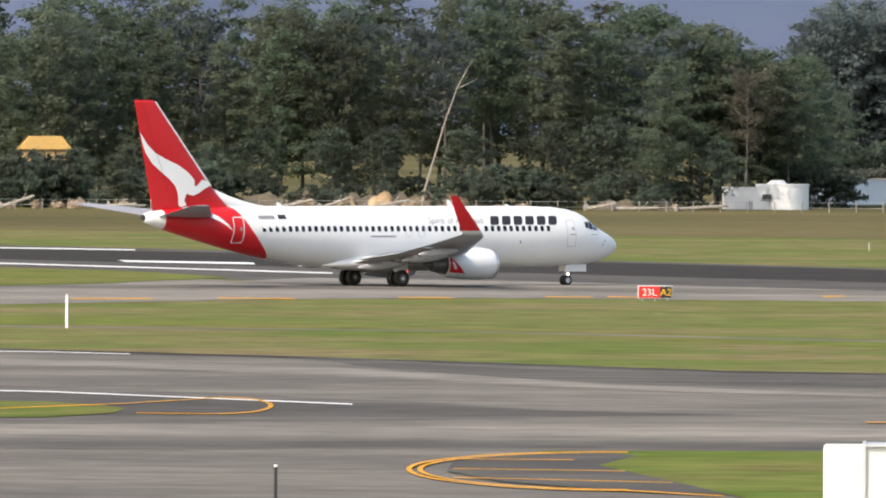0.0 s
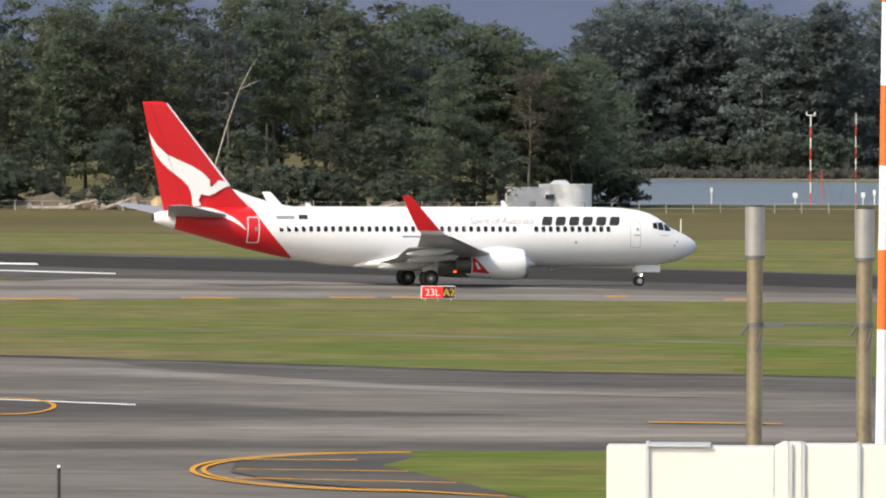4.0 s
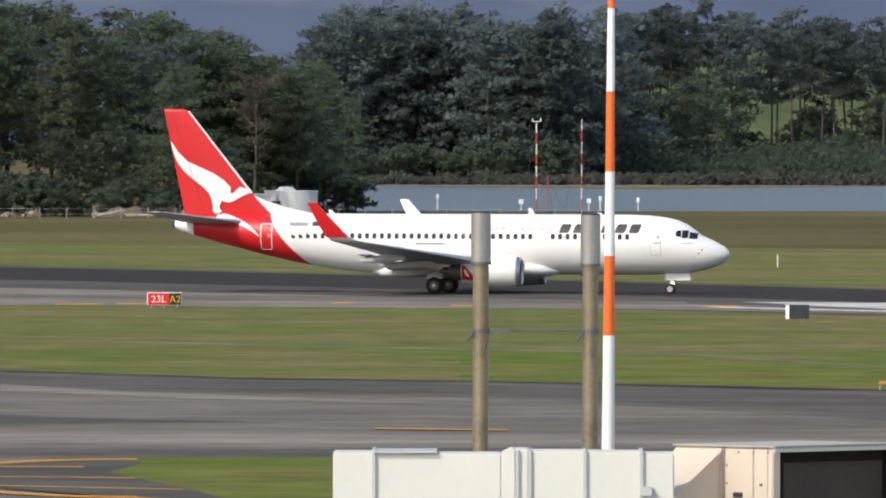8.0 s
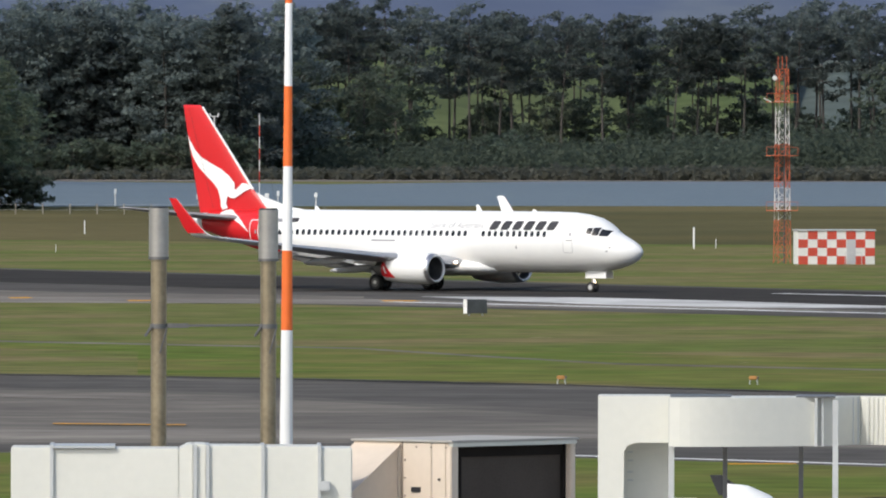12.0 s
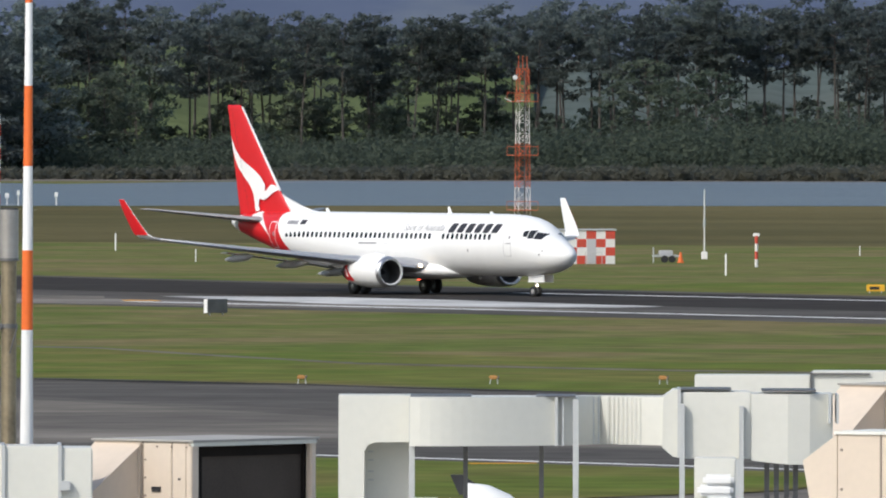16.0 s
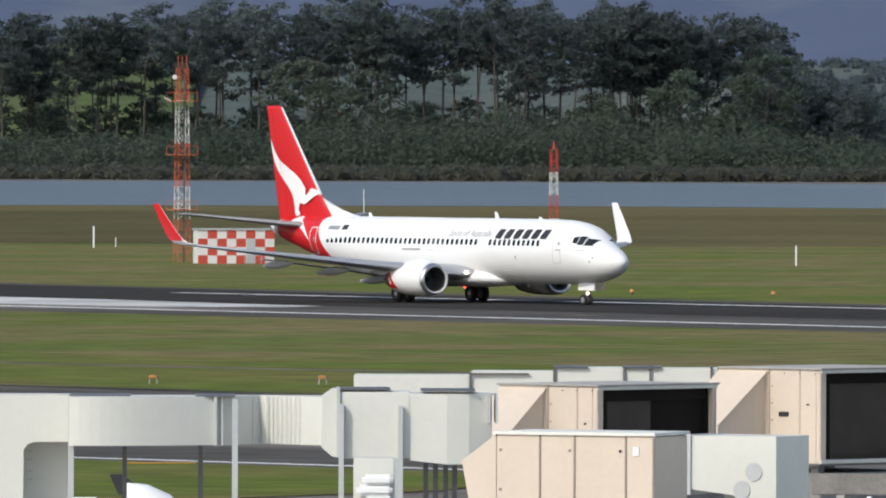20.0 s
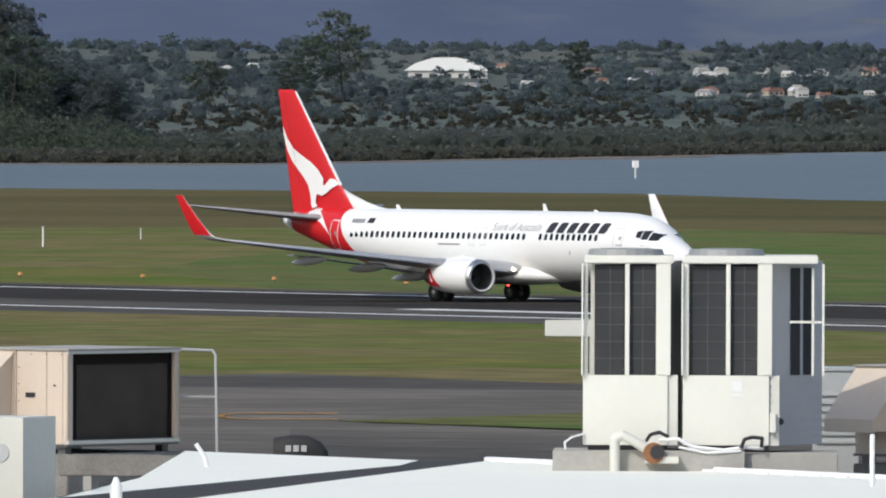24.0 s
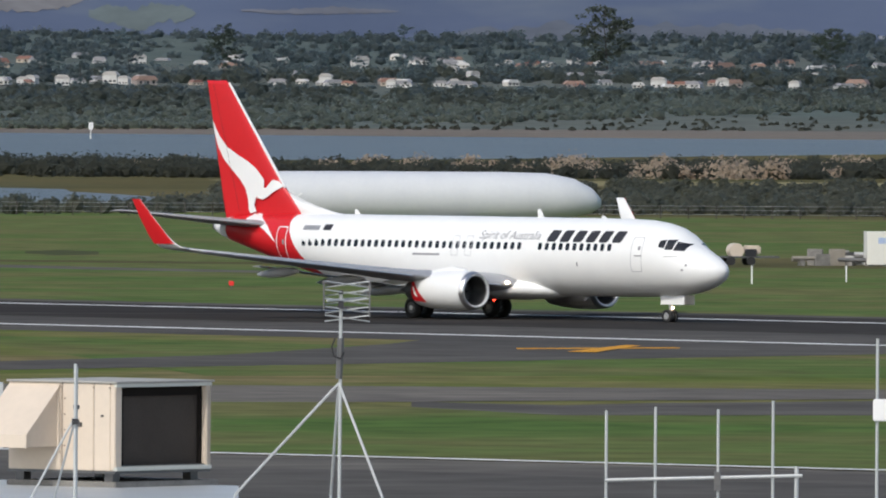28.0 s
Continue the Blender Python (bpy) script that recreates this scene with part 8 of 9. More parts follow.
def build_fan_box():
    s = Spot(2876, 128)
    th = radians(22)
    t = thing("fan_box", s.m @ pose(0, 0, 0, 0, 0, -22), "beige panelled fan box with pointed inlet", "air conditioner")
    lx, ly = 280 * s.k / math.cos(th), 60 * s.k / math.sin(th)
    h = s.z(-594)
    for i, (a, b) in enumerate(((1.0, 0.72), (0.72, 0.5), (0.5, 0.175), (0.175, 0.0))):
        part("panel", box(-lx * a + 0.005, -lx * b - 0.005, 0, 0.03, 0, h, 0.006), BEIGE, t)
    part("casing", box(-lx, 0, 0.03, ly, 0, h - 0.01), BEIGE, t)
    part("lid", box(-lx - 0.02, 0.02, -0.02, ly + 0.02, h, h + 0.03), PALE_BEIGE, t)
    for a in (0.72, 0.5, 0.175):
        part("panel_seam", box(-lx * a - 0.008, -lx * a + 0.008, -0.008, 0.03, 0, h), SEAM, t)
    bm = prism([(-lx, h), (-lx - 66 * s.k, h - 48 * s.k), (-lx - 10 * s.k, 0), (-lx, 0)], 0.0, ly)
    part("inlet_cowl", bm, BEIGE, t, "pointed beige inlet cowl")
    part("label", box(-lx * 0.13, -lx * 0.09, -0.01, 0, h - 0.18, h - 0.1), WHITE_PAINT, t)
    screw = part("screw", rod((0, -0.01, 0), (0, 0, 0), 0.014, seg=6), SEAM, t)
    screw.matrix_basis = pose(-lx * 0.97, 0, h - 0.14)
    for a in (0.53, 0.21, 0.97, 0.53, 0.21):
        part_at(screw, "screw", pose(-lx * a, 0, h - (0.14 if a != 0.97 else 0.5)), t)
    part_at(screw, "screw", pose(-lx * 0.53, 0, h - 0.62), t)
    part_at(screw, "screw", pose(-lx * 0.21, 0, h - 0.62), t)
    d = Spot(3093, 131)
    th = radians(25)
    t = thing("outlet_duct", d.m @ pose(0, 0, 0, 0, 0, -25), "pale grey outlet duct with round patches", "duct")
    lx, ly = 150 * d.k / math.cos(th), 58 * d.k / math.sin(th)
    h = d.z(-594)
    bm = prism([(-lx, h), (0, h), (0, 0), (-lx * 0.48, 0), (-lx * 0.42, h - 0.62), (-lx * 0.5, h - 0.55), (-lx, h - 0.5)], 0, ly)
    part("duct_body", bm, DUCT, t)
    part("collar", box(-lx - 0.04, -lx, -0.03, ly, h - 0.55, h + 0.01), GALV, t)
    for x, z, r in ((-lx * 0.26, h - 0.33, 0.085), (-lx * 0.4, h - 0.5, 0.085)):
        part("round_patch", rod((x, -0.012, z), (x, 0, z), r, seg=20), GALV, t)


build_fan_box()


def flat_roof(name, pts, z, mat, label, drop=0.22, ribs=0):
    """A roof sheet at one height with a turned-down edge; pts are bearings and height angles on its plane."""
    k = (EYE - z) * TICK
    ring = [on_ground(u, k / -e, z) for u, e in pts]
    bm = bmesh.new()
    hi = [bm.verts.new(p) for p in ring]
    lo = [bm.verts.new((p.x, p.y, p.z - drop)) for p in ring]
    f = bm.faces.new(hi)
    for i in range(len(ring)):
        bm.faces.new((hi[i], lo[i], lo[(i + 1) % len(ring)], hi[(i + 1) % len(ring)]))
    bmesh.ops.triangulate(bm, faces=[f])
    return tagged(link(name, bm, mat), label, "roof", kind="structure")


def build_white_roofs():
    a = flat_roof("roof_upper", [(3380, -652), (3792, -667), (3760, -676), (3150, -736), (2700, -790), (2900, -800), (3300, -700)], 8.97, ROOF_WHITE, "smooth white sheet-metal roof beside a dark gutter")
    b = flat_roof("roof_main", [(3913, -668), (5010, -713), (5080, -760), (5080, -1000), (2800, -1000), (3130, -770)], 8.975, ROOF_WHITE, "smooth white sheet-metal roof beside a dark gutter")
    # gutter sheet raised almost flush with the roofs to show from the eye
    g = flat_roof("roof_gutter", [(3150, -735), (3760, -675), (3792, -667), (3978, -664), (3978, -668), (3913, -672), (3130, -768), (2900, -800)], 8.965, DARK_TIMBER, "dark gutter strip between two roofs")
    # seam ends along the main sheet, and the raised ridge flashing
    k = (EYE - 8.975) * TICK
    for i in range(24):
        u = 3930 + 47 * i
        e = -668 - 45 * (u - 3913) / 1097
        p = on_ground(u, k / -(e - 1.0), 8.9765)
        part("seam_end", box(-0.06, 0.06, -0.03, 0.03, -0.01, 0.02), WHITE_PAINT, b).matrix_basis = pose(p.x, p.y, p.z - 0.0, 0, 0, -9)
    p, q = on_ground(3913, k / 668, 8.99), on_ground(5010, k / 713, 8.99)
    part("ridge_flashing", rod(p, q, 0.03, seg=8), WHITE_PAINT, b)
    # lower grey parapet further on
    flat_roof("parapet", [(5010, -709), (5600, -722), (6010, -730), (6010, -900), (5010, -900)], 8.93, GALV, "pale grey sheet-metal parapet")
    # goose-neck vent and small pipes
    s = Spot(3420, 140)
    t = thing("vent_pipe", s.m, "white goose-neck vent pipe on the roof", "vent pipe")
    z = s.z(-682)
    part("pipe", tube([(0, 0, z - 0.1), (-0.02, 0, z + 0.08), (-0.07, 0, z + 0.17), (-0.12, 0, z + 0.24)], 0.022), WHITE_PAINT, t)
    part("boot", rod((0, 0, z - 0.12), (0, 0, z - 0.02), 0.06, 0.04), DARK_PAINT, t)
    s = Spot(4596, 134)
    t = thing("vent_pipe", s.m, "straight white vent pipe on the roof", "vent pipe")
    part("pipe", rod((0, 0, 0), (0, 0, s.z(-618)), 0.024, seg=12), WHITE_PAINT, t)
    s = Spot(3258, 126)
    t = thing("vent_cowl", s.m, "small white vent cowl", "vent pipe")
    part("pipe", rod((0, 0, 0), (0, 0, s.z(-712)), 0.055, seg=16), WHITE_PAINT, t)
    part("cap", rod((0, 0, s.z(-712)), (0, 0, s.z(-699)), 0.045, 0.02, 14), WHITE_PAINT, t)


build_white_roofs()


def build_guard_rail():
    s = Spot(3400, 152)
    t = thing("guard_rail", s.m, "thin galvanised guard rail beside an air handler", "railing")
    part("top_rail", tube([(s.x(3356), 0.9, s.z(-474)), (s.x(3400), 0.3, s.z(-474)), (s.x(3428), 0, s.z(-474)), (s.x(3433), 0, s.z(-482)), (s.x(3436), 0, s.z(-642)), (s.x(3436), 0, 0)], 0.014), GALV, t)
    part("mid_rail", tube([(s.x(3372), 0.7, s.z(-559)), (s.x(3432), 0, s.z(-556))], 0.012), GALV, t)
    s = Spot(3260, 148)
    t = thing("roof_beam", s.m @ pose(0, 0, 0, 0, 0, -12), "weathered timber bearers under an air handler", "beam")
    part("bearer", box(s.x(3156), s.x(3393), -0.06, 0.06, s.z(-697), s.z(-660), 0.01), GUTTER, t)
    part("bearer", box(s.x(3166), s.x(3330), 0.25, 0.37, s.z(-697), s.z(-660), 0.01), GUTTER, t)
    part("block", box(s.x(3200), s.x(3215), -0.05, 0.3, 0, s.z(-697)), CONCRETE, t)
    part("block", box(s.x(3360), s.x(3375), -0.05, 0.05, 0, s.z(-697)), CONCRETE, t)


build_guard_rail()


def build_grey_cabinet():
    s = Spot(4535, 143.5)
    t = thing("duct_cabinet", s.m, "plain grey sheet-metal cabinet behind an air handler", "cabinet")
    part("body", s.boxed(4490, 4572, None, -506, 0.0, 0.6, 0.008), GALV, t)
    part("cap", s.boxed(4487, 4575, -506, -500, -0.02, 0.62, 0.004), GALV, t)
    for i in range(7):
        part("louvre", s.boxed(4496, 4566, -634 + 14 * i, -629 + 14 * i, -0.025, 0.0), GALV, t)


build_grey_cabinet()


def build_chillers():
    """Two tall heat-pump modules side by side on one plinth, with coil panels above sheet-metal doors."""
    o = 3563.5
    s = Spot(4270, 139)

    def X(x):
        return s.x(o + x)

    def Z(y):
        return s.z(148.5 - y)

    p = thing("chiller_plinth", s.m, "pale concrete plinth with pipes", "plinth")
    part("slab", box(X(467), X(808), -0.1, 1.0, 0, Z(797), 0.01), CONCRETE, p)
    part("slab", box(X(808), X(972), 0.0, 1.0, 0, Z(800), 0.01), CONCRETE, p, "shaded end of the plinth")
    for k, (x0, x1, x2) in enumerate(((520, 670, 695), (697, 850, 945))):
        t = thing("heat_pump", s.m, "tall white heat-pump module with dark coil panels", "heat pump", "heat pumps on the plinth")
        y0 = 0.12 + 0.0 * k
        part("lower_panel", box(X(x0), X(x1), y0, y0 + 0.03, Z(788), Z(664), 0.006), PALE_BEIGE, t)
        part("casing", box(X(x0) + 0.01, X(x1) + 0.1, y0 + 0.03, y0 + 0.8, Z(788), Z(664)), DUCT, t)
        part("base_rail", box(X(x0) + 0.05, X(x1), y0 + 0.05, y0 + 0.7, Z(797), Z(788)), DARK_PAINT, t)
        cols = ((x0, 6), (x0 + 73 if k == 0 else x0 + 76, 8), (x1 - 22, 24))
        if k == 0:
            cols = ((522, 6), (594, 8), (649, 26))
            coils = ((542, 592), (603, 647))
        else:
            cols = ((697, 10), (773, 8), (829, 26))
            coils = ((708, 772), (782, 828))
        for x, w in cols:
            part("upright", box(X(x), X(x + w), y0 - 0.01, y0 + 0.06, Z(664), Z(466), 0.006), PALE_BEIGE, t)
        for c0, c1 in coils:
            cp = part("coil_panel", box(X(c0), X(c1), y0 + 0.05, y0 + 0.08, Z(664), Z(470)), CHILLER_COIL, t, "dark finned coil")
            for yy in (500, 520, 545, 575, 605, 635):
                part("guard_wire", box(X(c0), X(c1), y0 + 0.042, y0 + 0.047, Z(yy), Z(yy - 1.0)), COIL_GREY, cp)
            part("guard_wire", box(X((c0 + c1) / 2), X((c0 + c1) / 2 + 1.2), y0 + 0.042, y0 + 0.047, Z(664), Z(470)), COIL_GREY, cp)
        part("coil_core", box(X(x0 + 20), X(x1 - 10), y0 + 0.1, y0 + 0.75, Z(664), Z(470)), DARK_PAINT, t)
        # unseen rear of deck, casing and second fan added to shape the cast shadow
        part("top_deck", box(X(x0 + 2), X(x1 + 10) if k == 0 else X(936), y0 - 0.02, y0 + 1.26, Z(466), Z(452), 0.01), PALE_BEIGE, t)
        part("shadow_casing", box(X(x0 + 12), X(x1 + 6) if k == 0 else X(934), y0 + 0.82, y0 + 1.24, Z(788), Z(466)), DUCT, t)
        part("fan_guard", rod(((X(x0) + X(x1)) / 2, y0 + 0.4, Z(452)), ((X(x0) + X(x1)) / 2, y0 + 0.4, Z(441)), 0.38, 0.36, 24), FAN_GREY, t, "grey fan guard")
        part("fan_guard", rod(((X(x0) + X(x1)) / 2, y0 + 1.05, Z(452)), ((X(x0) + X(x1)) / 2, y0 + 1.05, Z(441)), 0.27, 0.25, 24), FAN_GREY, t, "grey fan guard")
        part("rail_bar", box(X(x0 - 3), X(x0), y0 - 0.06, y0 - 0.02, Z(664), Z(466)), PALE_BEIGE, t)
        # the side that turns away, ribbed, with its own coil openings
        def side(xa, xb, z0, z1, out=0.0):
            pts = []
            for xx, dy in ((xa, -out), (xb, -out), (xb, 0.05), (xa, 0.05)):
                pts.append((X(xx), y0 + 0.02 + 0.84 * (xx - x1) / (x2 - x1) + dy))
            bm = bmesh.new()
            lo, hi = [bm.verts.new((a, b, z0)) for a, b in pts], [bm.verts.new((a, b, z1)) for a, b in pts]
            bm.faces.new(lo[::-1])
            bm.faces.new(hi)
            for n in range(4):
                bm.faces.new((lo[n], lo[(n + 1) % 4], hi[(n + 1) % 4], hi[n]))
            return bm

        # unseen solid fill added so the module's shadow has no gaps
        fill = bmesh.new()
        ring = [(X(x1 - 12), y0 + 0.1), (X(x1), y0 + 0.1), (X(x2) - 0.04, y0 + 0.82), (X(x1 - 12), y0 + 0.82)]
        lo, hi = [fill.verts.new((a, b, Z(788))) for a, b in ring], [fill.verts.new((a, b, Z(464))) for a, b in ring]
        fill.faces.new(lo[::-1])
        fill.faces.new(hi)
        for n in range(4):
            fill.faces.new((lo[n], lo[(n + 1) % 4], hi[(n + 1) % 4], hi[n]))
        part("shadow_fill", fill, DARK_PAINT, t)
        part("side_panel", side(x1, x2, Z(788), Z(462)), GREY_PAINT, t, "grey ribbed side panel")
        for i in range(22):
            yy = 476 + 14 * i
            if yy < 664 and k == 1:
                continue
            part("side_groove", side(x1 + 1, x2 - 1, Z(yy), Z(yy - 5), 0.02), GREY_PAINT, t)
        if k == 1:
            for c0, c1 in ((888, 905), (911, 925)):
                part("side_coil", side(c0, c1, Z(664), Z(474), 0.015), CHILLER_COIL, t)
            part("side_post", box(X(943), X(947), y0 - 0.06, y0 - 0.03, Z(664), Z(466)), PALE_BEIGE, t)
            part("side_post", box(X(925), X(929), y0 + 0.1, y0 + 0.15, Z(664), Z(474)), PALE_BEIGE, t)
            part("side_bar", box(X(886), X(947), y0 + 0.1, y0 + 0.13, Z(571), Z(567)), PALE_BEIGE, t)
            part("control_box", box(X(851), X(862), y0 - 0.05, y0 + 0.1, Z(765), Z(731), 0.005), PALE_BEIGE, t)
            part("gauge", rod((X(870), y0 + 0.12, Z(746)), (X(870), y0 + 0.18, Z(746)), 0.035, seg=14), DARK_PAINT, t)
            part("label", box(X(784), X(802), y0 - 0.006, y0, Z(692), Z(674)), WHITE_PAINT, t)
            part("label", box(X(782), X(803), y0 - 0.006, y0, Z(701), Z(696)), WHITE_PAINT, t)
    t = thing("refrigerant_pipes", s.m, "white lagged pipes looping along the plinth", "pipes")
    part("pipe", tube([(X(490), -0.05, Z(795)), (X(488), -0.05, Z(783)), (X(500), -0.02, Z(774)), (X(522), 0.1, Z(768))], 0.012), WHITE_PAINT, t)
    part("pipe", tube([(X(655), -0.08, Z(778)), (X(690), -0.1, Z(776)), (X(715), -0.08, Z(790)), (X(770), -0.06, Z(796)), (X(810), -0.05, Z(790)), (X(840), -0.03, Z(792))], 0.02), WHITE_PAINT, t)
    part("pipe", tube([(X(690), -0.12, Z(790)), (X(740), -0.12, Z(800)), (X(800), -0.1, Z(797))], 0.013), WHITE_PAINT, t)
    part("black_hose", tube([(X(800), -0.1, Z(792)), (X(806), -0.1, Z(776)), (X(820), -0.1, Z(772)), (X(838), -0.08, Z(774)), (X(836), -0.08, Z(790))], 0.018), RUBBER, t)
    part("black_hose", tube([(X(632), -0.1, Z(780)), (X(640), -0.12, Z(768)), (X(656), -0.1, Z(764)), (X(672), -0.08, Z(772))], 0.018), RUBBER, t)
    part("stand_pipe", tube([(X(577), -0.2, 0), (X(577), -0.2, Z(776)), (X(590), -0.2, Z(768)), (X(612), -0.2, Z(780)), (X(632), -0.2, Z(792))], 0.05, 12), DUCT, t, "fat grey stand pipe")
    t = thing("pump_motor", s.m, "rusty round pump motor on the plinth", "pump")
    part("motor", rod((X(646), -0.3, Z(800)), (X(646), -0.12, Z(800)), 0.105, 0.1, 20), CORRODED, t)
    part("end_cover", rod((X(652), -0.32, Z(798)), (X(652), -0.3, Z(798)), 0.07, 0.06, 16), DARK_PAINT, t)
    part("bracket", box(X(630), X(690), -0.28, -0.1, Z(818), Z(806)), DUCT, t)
    t = thing("notice_board", Spot(4060, 146).m, "blank pale board on a post behind the chillers", "board")
    q = Spot(4060, 146)
    part("board", q.boxed(4016, 4106, -447, -418, 0, 0.04, 0.008), DUCT, t)
    part("post", q.boxed(4095, 4101, None, -447, 0.04, 0.08), GALV, t)


build_chillers()


def build_condensers():
    o = 5279.7 - 784
    s = Spot(5370, 133)

    def X(x):
        return s.x(o + x)

    def Z(y):
        return s.z(139 - y)

    t = thing("plant_duct", s.m, "pale grey duct box behind the condensers", "duct")
    part("duct_box", box(X(938), X(1098), 0.9, 1.4, Z(806), Z(697), 0.01), DUCT, t)
    part("duct_leg", box(X(1030), X(1040), 1.0, 1.1, 0, Z(806)), DULL_METAL, t)
    part("duct_leg", box(X(1058), X(1068), 1.0, 1.1, 0, Z(806)), DULL_METAL, t)
    part("flange", box(X(1092), X(1098), 0.86, 1.45, Z(810), Z(694)), GALV, t)
    part("duct_box", box(X(735), X(790), 0.9, 1.3, Z(806), Z(697), 0.01), DUCT, t)
    t = thing("condenser", s.m, "tall white condenser with grille and slatted side", "air conditioner", "condensers on the roof")
    part("frame", box(X(783), X(797), 0.4, 0.5, Z(850), Z(642), 0.006), WHITE_PAINT, t)
    part("grille", box(X(795), X(888), 0.42, 0.48, Z(850), Z(648)), COIL_GREY, t)
    for i in range(7):
        part("grille_wire", box(X(795), X(888), 0.41, 0.42, Z(665 + 13 * i), Z(664 + 13 * i)), FAN_GREY, t)
    part("frame", box(X(888), X(894), 0.4, 0.5, Z(850), Z(642)), WHITE_PAINT, t)
    part("casing", box(X(785), X(932), 0.5, 0.95, Z(850), Z(643), 0.006), PALE_BEIGE, t)
    for i in range(9):
        part("slat", box(X(896), X(930), 0.44, 0.5, Z(662 + 11 * i), Z(656 + 11 * i)), GUTTER, t)
    part("lid", box(X(780), X(936), 0.38, 0.98, Z(644), Z(640)), GALV, t)
    part("stand", box(X(790), X(925), 0.5, 0.9, 0, Z(850)), CONCRETE, t)
    for k, (x0, x1, yt) in enumerate(((733, 806, 728), (898, 1016, 740))):
        t = thing("condenser", s.m, "white outdoor condenser with a round fan opening", "air conditioner", "condensers on the roof")
        y0 = 0.05
        part("casing", box(X(x0), X(x1), y0, y0 + 0.35, Z(838 if k == 0 else 862), Z(yt), 0.01), PALE_BEIGE if k == 0 else GREY_PAINT, t)
        if k == 0:
            part("side_panel", box(X(803), X(837), y0 + 0.1, y0 + 0.34, Z(838), Z(735)), GREY_PAINT, t)
            part("louvre", box(X(869), X(899), y0 + 0.2, y0 + 0.35, Z(845), Z(740), 0.004), PALE_BEIGE, t)
            for i in range(6):
                part("louvre_slot", box(X(871), X(897), y0 + 0.19, y0 + 0.2, Z(757 + 15 * i), Z(755 + 15 * i)), FAN_GREY, t)
            # black plate across the gap between units, in place of its shade
            part("gap_shade", box(X(838), X(868), y0 + 0.33, y0 + 0.35, Z(840), Z(775)), DARK_PAINT, t)
        cx, cz, rx, rz = (X(741), Z(789), 0.11, 0.23) if k == 0 else (X(951), Z(806), 0.15, 0.25)
        for nm, q, mat in (("fan_opening", 1.0, COIL_GREY), ("fan_guard", 0.9, COIL_GREY), ("fan_hub", 0.22, FAN_GREY)):
            bm = rod((0, y0 - 0.012 - 0.02 * (1 - q), 0), (0, y0 - 0.002, 0), 1.0, seg=28)
            for vert in bm.verts:
                vert.co.x, vert.co.z = max(X(x0) + 0.01, cx + vert.co.x * rx * q), cz + vert.co.z * rz * q
            part(nm, bm, mat, t)
        part("label", box(X(x1 - 30), X(x1 - 14), y0 - 0.006, y0, Z(yt + 35), Z(yt + 31)), FAN_GREY, t)
        part("stand", box(X(x0) + 0.03, X(x1) - 0.03, y0 + 0.05, y0 + 0.3, 0, Z(838 if k == 0 else 862)), CONCRETE, t)
        if k == 1:
            part("side_panel", box(X(978), X(1016), y0 - 0.01, y0, Z(862), Z(742)), GREY_PAINT, t)
            part("edge_post", box(X(898), X(912), y0 - 0.02, y0, Z(862), Z(742)), PALE_BEIGE, t)
    t = thing("access_ladder", s.m, "galvanised roof ladder with hoop rails and a platform", "ladder")
    part("rail", tube([(X(735), -0.15, Z(845)), (X(735), -0.15, Z(662)), (X(742), -0.15, Z(652)), (X(850), -0.25, Z(656)), (X(862), -0.28, Z(664)), (X(915), -0.5, Z(890))], 0.016), GALV, t)
    part("rail", tube([(X(815), 0.25, Z(850)), (X(815), 0.25, Z(660)), (X(825), 0.25, Z(650)), (X(935), 0.0, Z(656)), (X(946), -0.02, Z(664)), (X(1000), -0.3, Z(890))], 0.016), GALV, t)
    part("stanchion", rod((X(855), -0.24, Z(850)), (X(855), -0.24, Z(658)), 0.014), GALV, t)
    part("stanchion", rod((X(935), 0.0, Z(850)), (X(935), 0.0, Z(742)), 0.014), GALV, t)
    part("mid_rail", rod((X(735), -0.15, Z(744)), (X(856), -0.24, Z(748)), 0.012), GALV, t)
    part("mid_rail", rod((X(872), -0.24, Z(740)), (X(980), -0.05, Z(744)), 0.012), GALV, t)
    part("platform", box(X(730), X(880), -0.3, 0.02, Z(854), Z(842), 0.006), DUCT, t)
    part("platform_grate", box(X(735), X(900), -0.28, 0.03, Z(840), Z(837)), GALV, t)
    for i in range(6):
        part("rung", rod((X(872), -0.05, Z(760 + 17 * i)), (X(893), -0.05, Z(760 + 17 * i)), 0.01), GALV, t)
    part("stringer", rod((X(850), -0.4, Z(850)), (X(858), -0.45, 0), 0.035), WHITE_PAINT, t)
    part("stringer", rod((X(935), -0.4, Z(862)), (X(948), -0.45, 0), 0.035), WHITE_PAINT, t)
    part("leg", rod((X(740), -0.1, 0), (X(740), -0.1, Z(856)), 0.03), GALV, t)

    s2 = Spot(5722, 126)
    t = thing("aerial_mast", s2.m, "thin galvanised mast with stays", "mast")
    part("pole", rod((0, 0, 0), (0, 0, s2.z(139 - 660)), 0.014, seg=8), GALV, t)
    part("bracket", box(-0.03, 0.03, -0.03, 0.03, s2.z(139 - 765), s2.z(139 - 755)), DULL_METAL, t)
    part("collar", rod((0, 0, s2.z(139 - 735)), (0, 0, s2.z(139 - 728)), 0.03), DULL_METAL, t)
    part("stay", rod((0, 0, s2.z(139 - 745)), (-0.42, 0, s2.z(139 - 900)), 0.01), GALV, t)
    part("stay", rod((0, 0, s2.z(139 - 745)), (-0.2, 0.2, s2.z(139 - 900)), 0.01), GALV, t)


build_condensers()


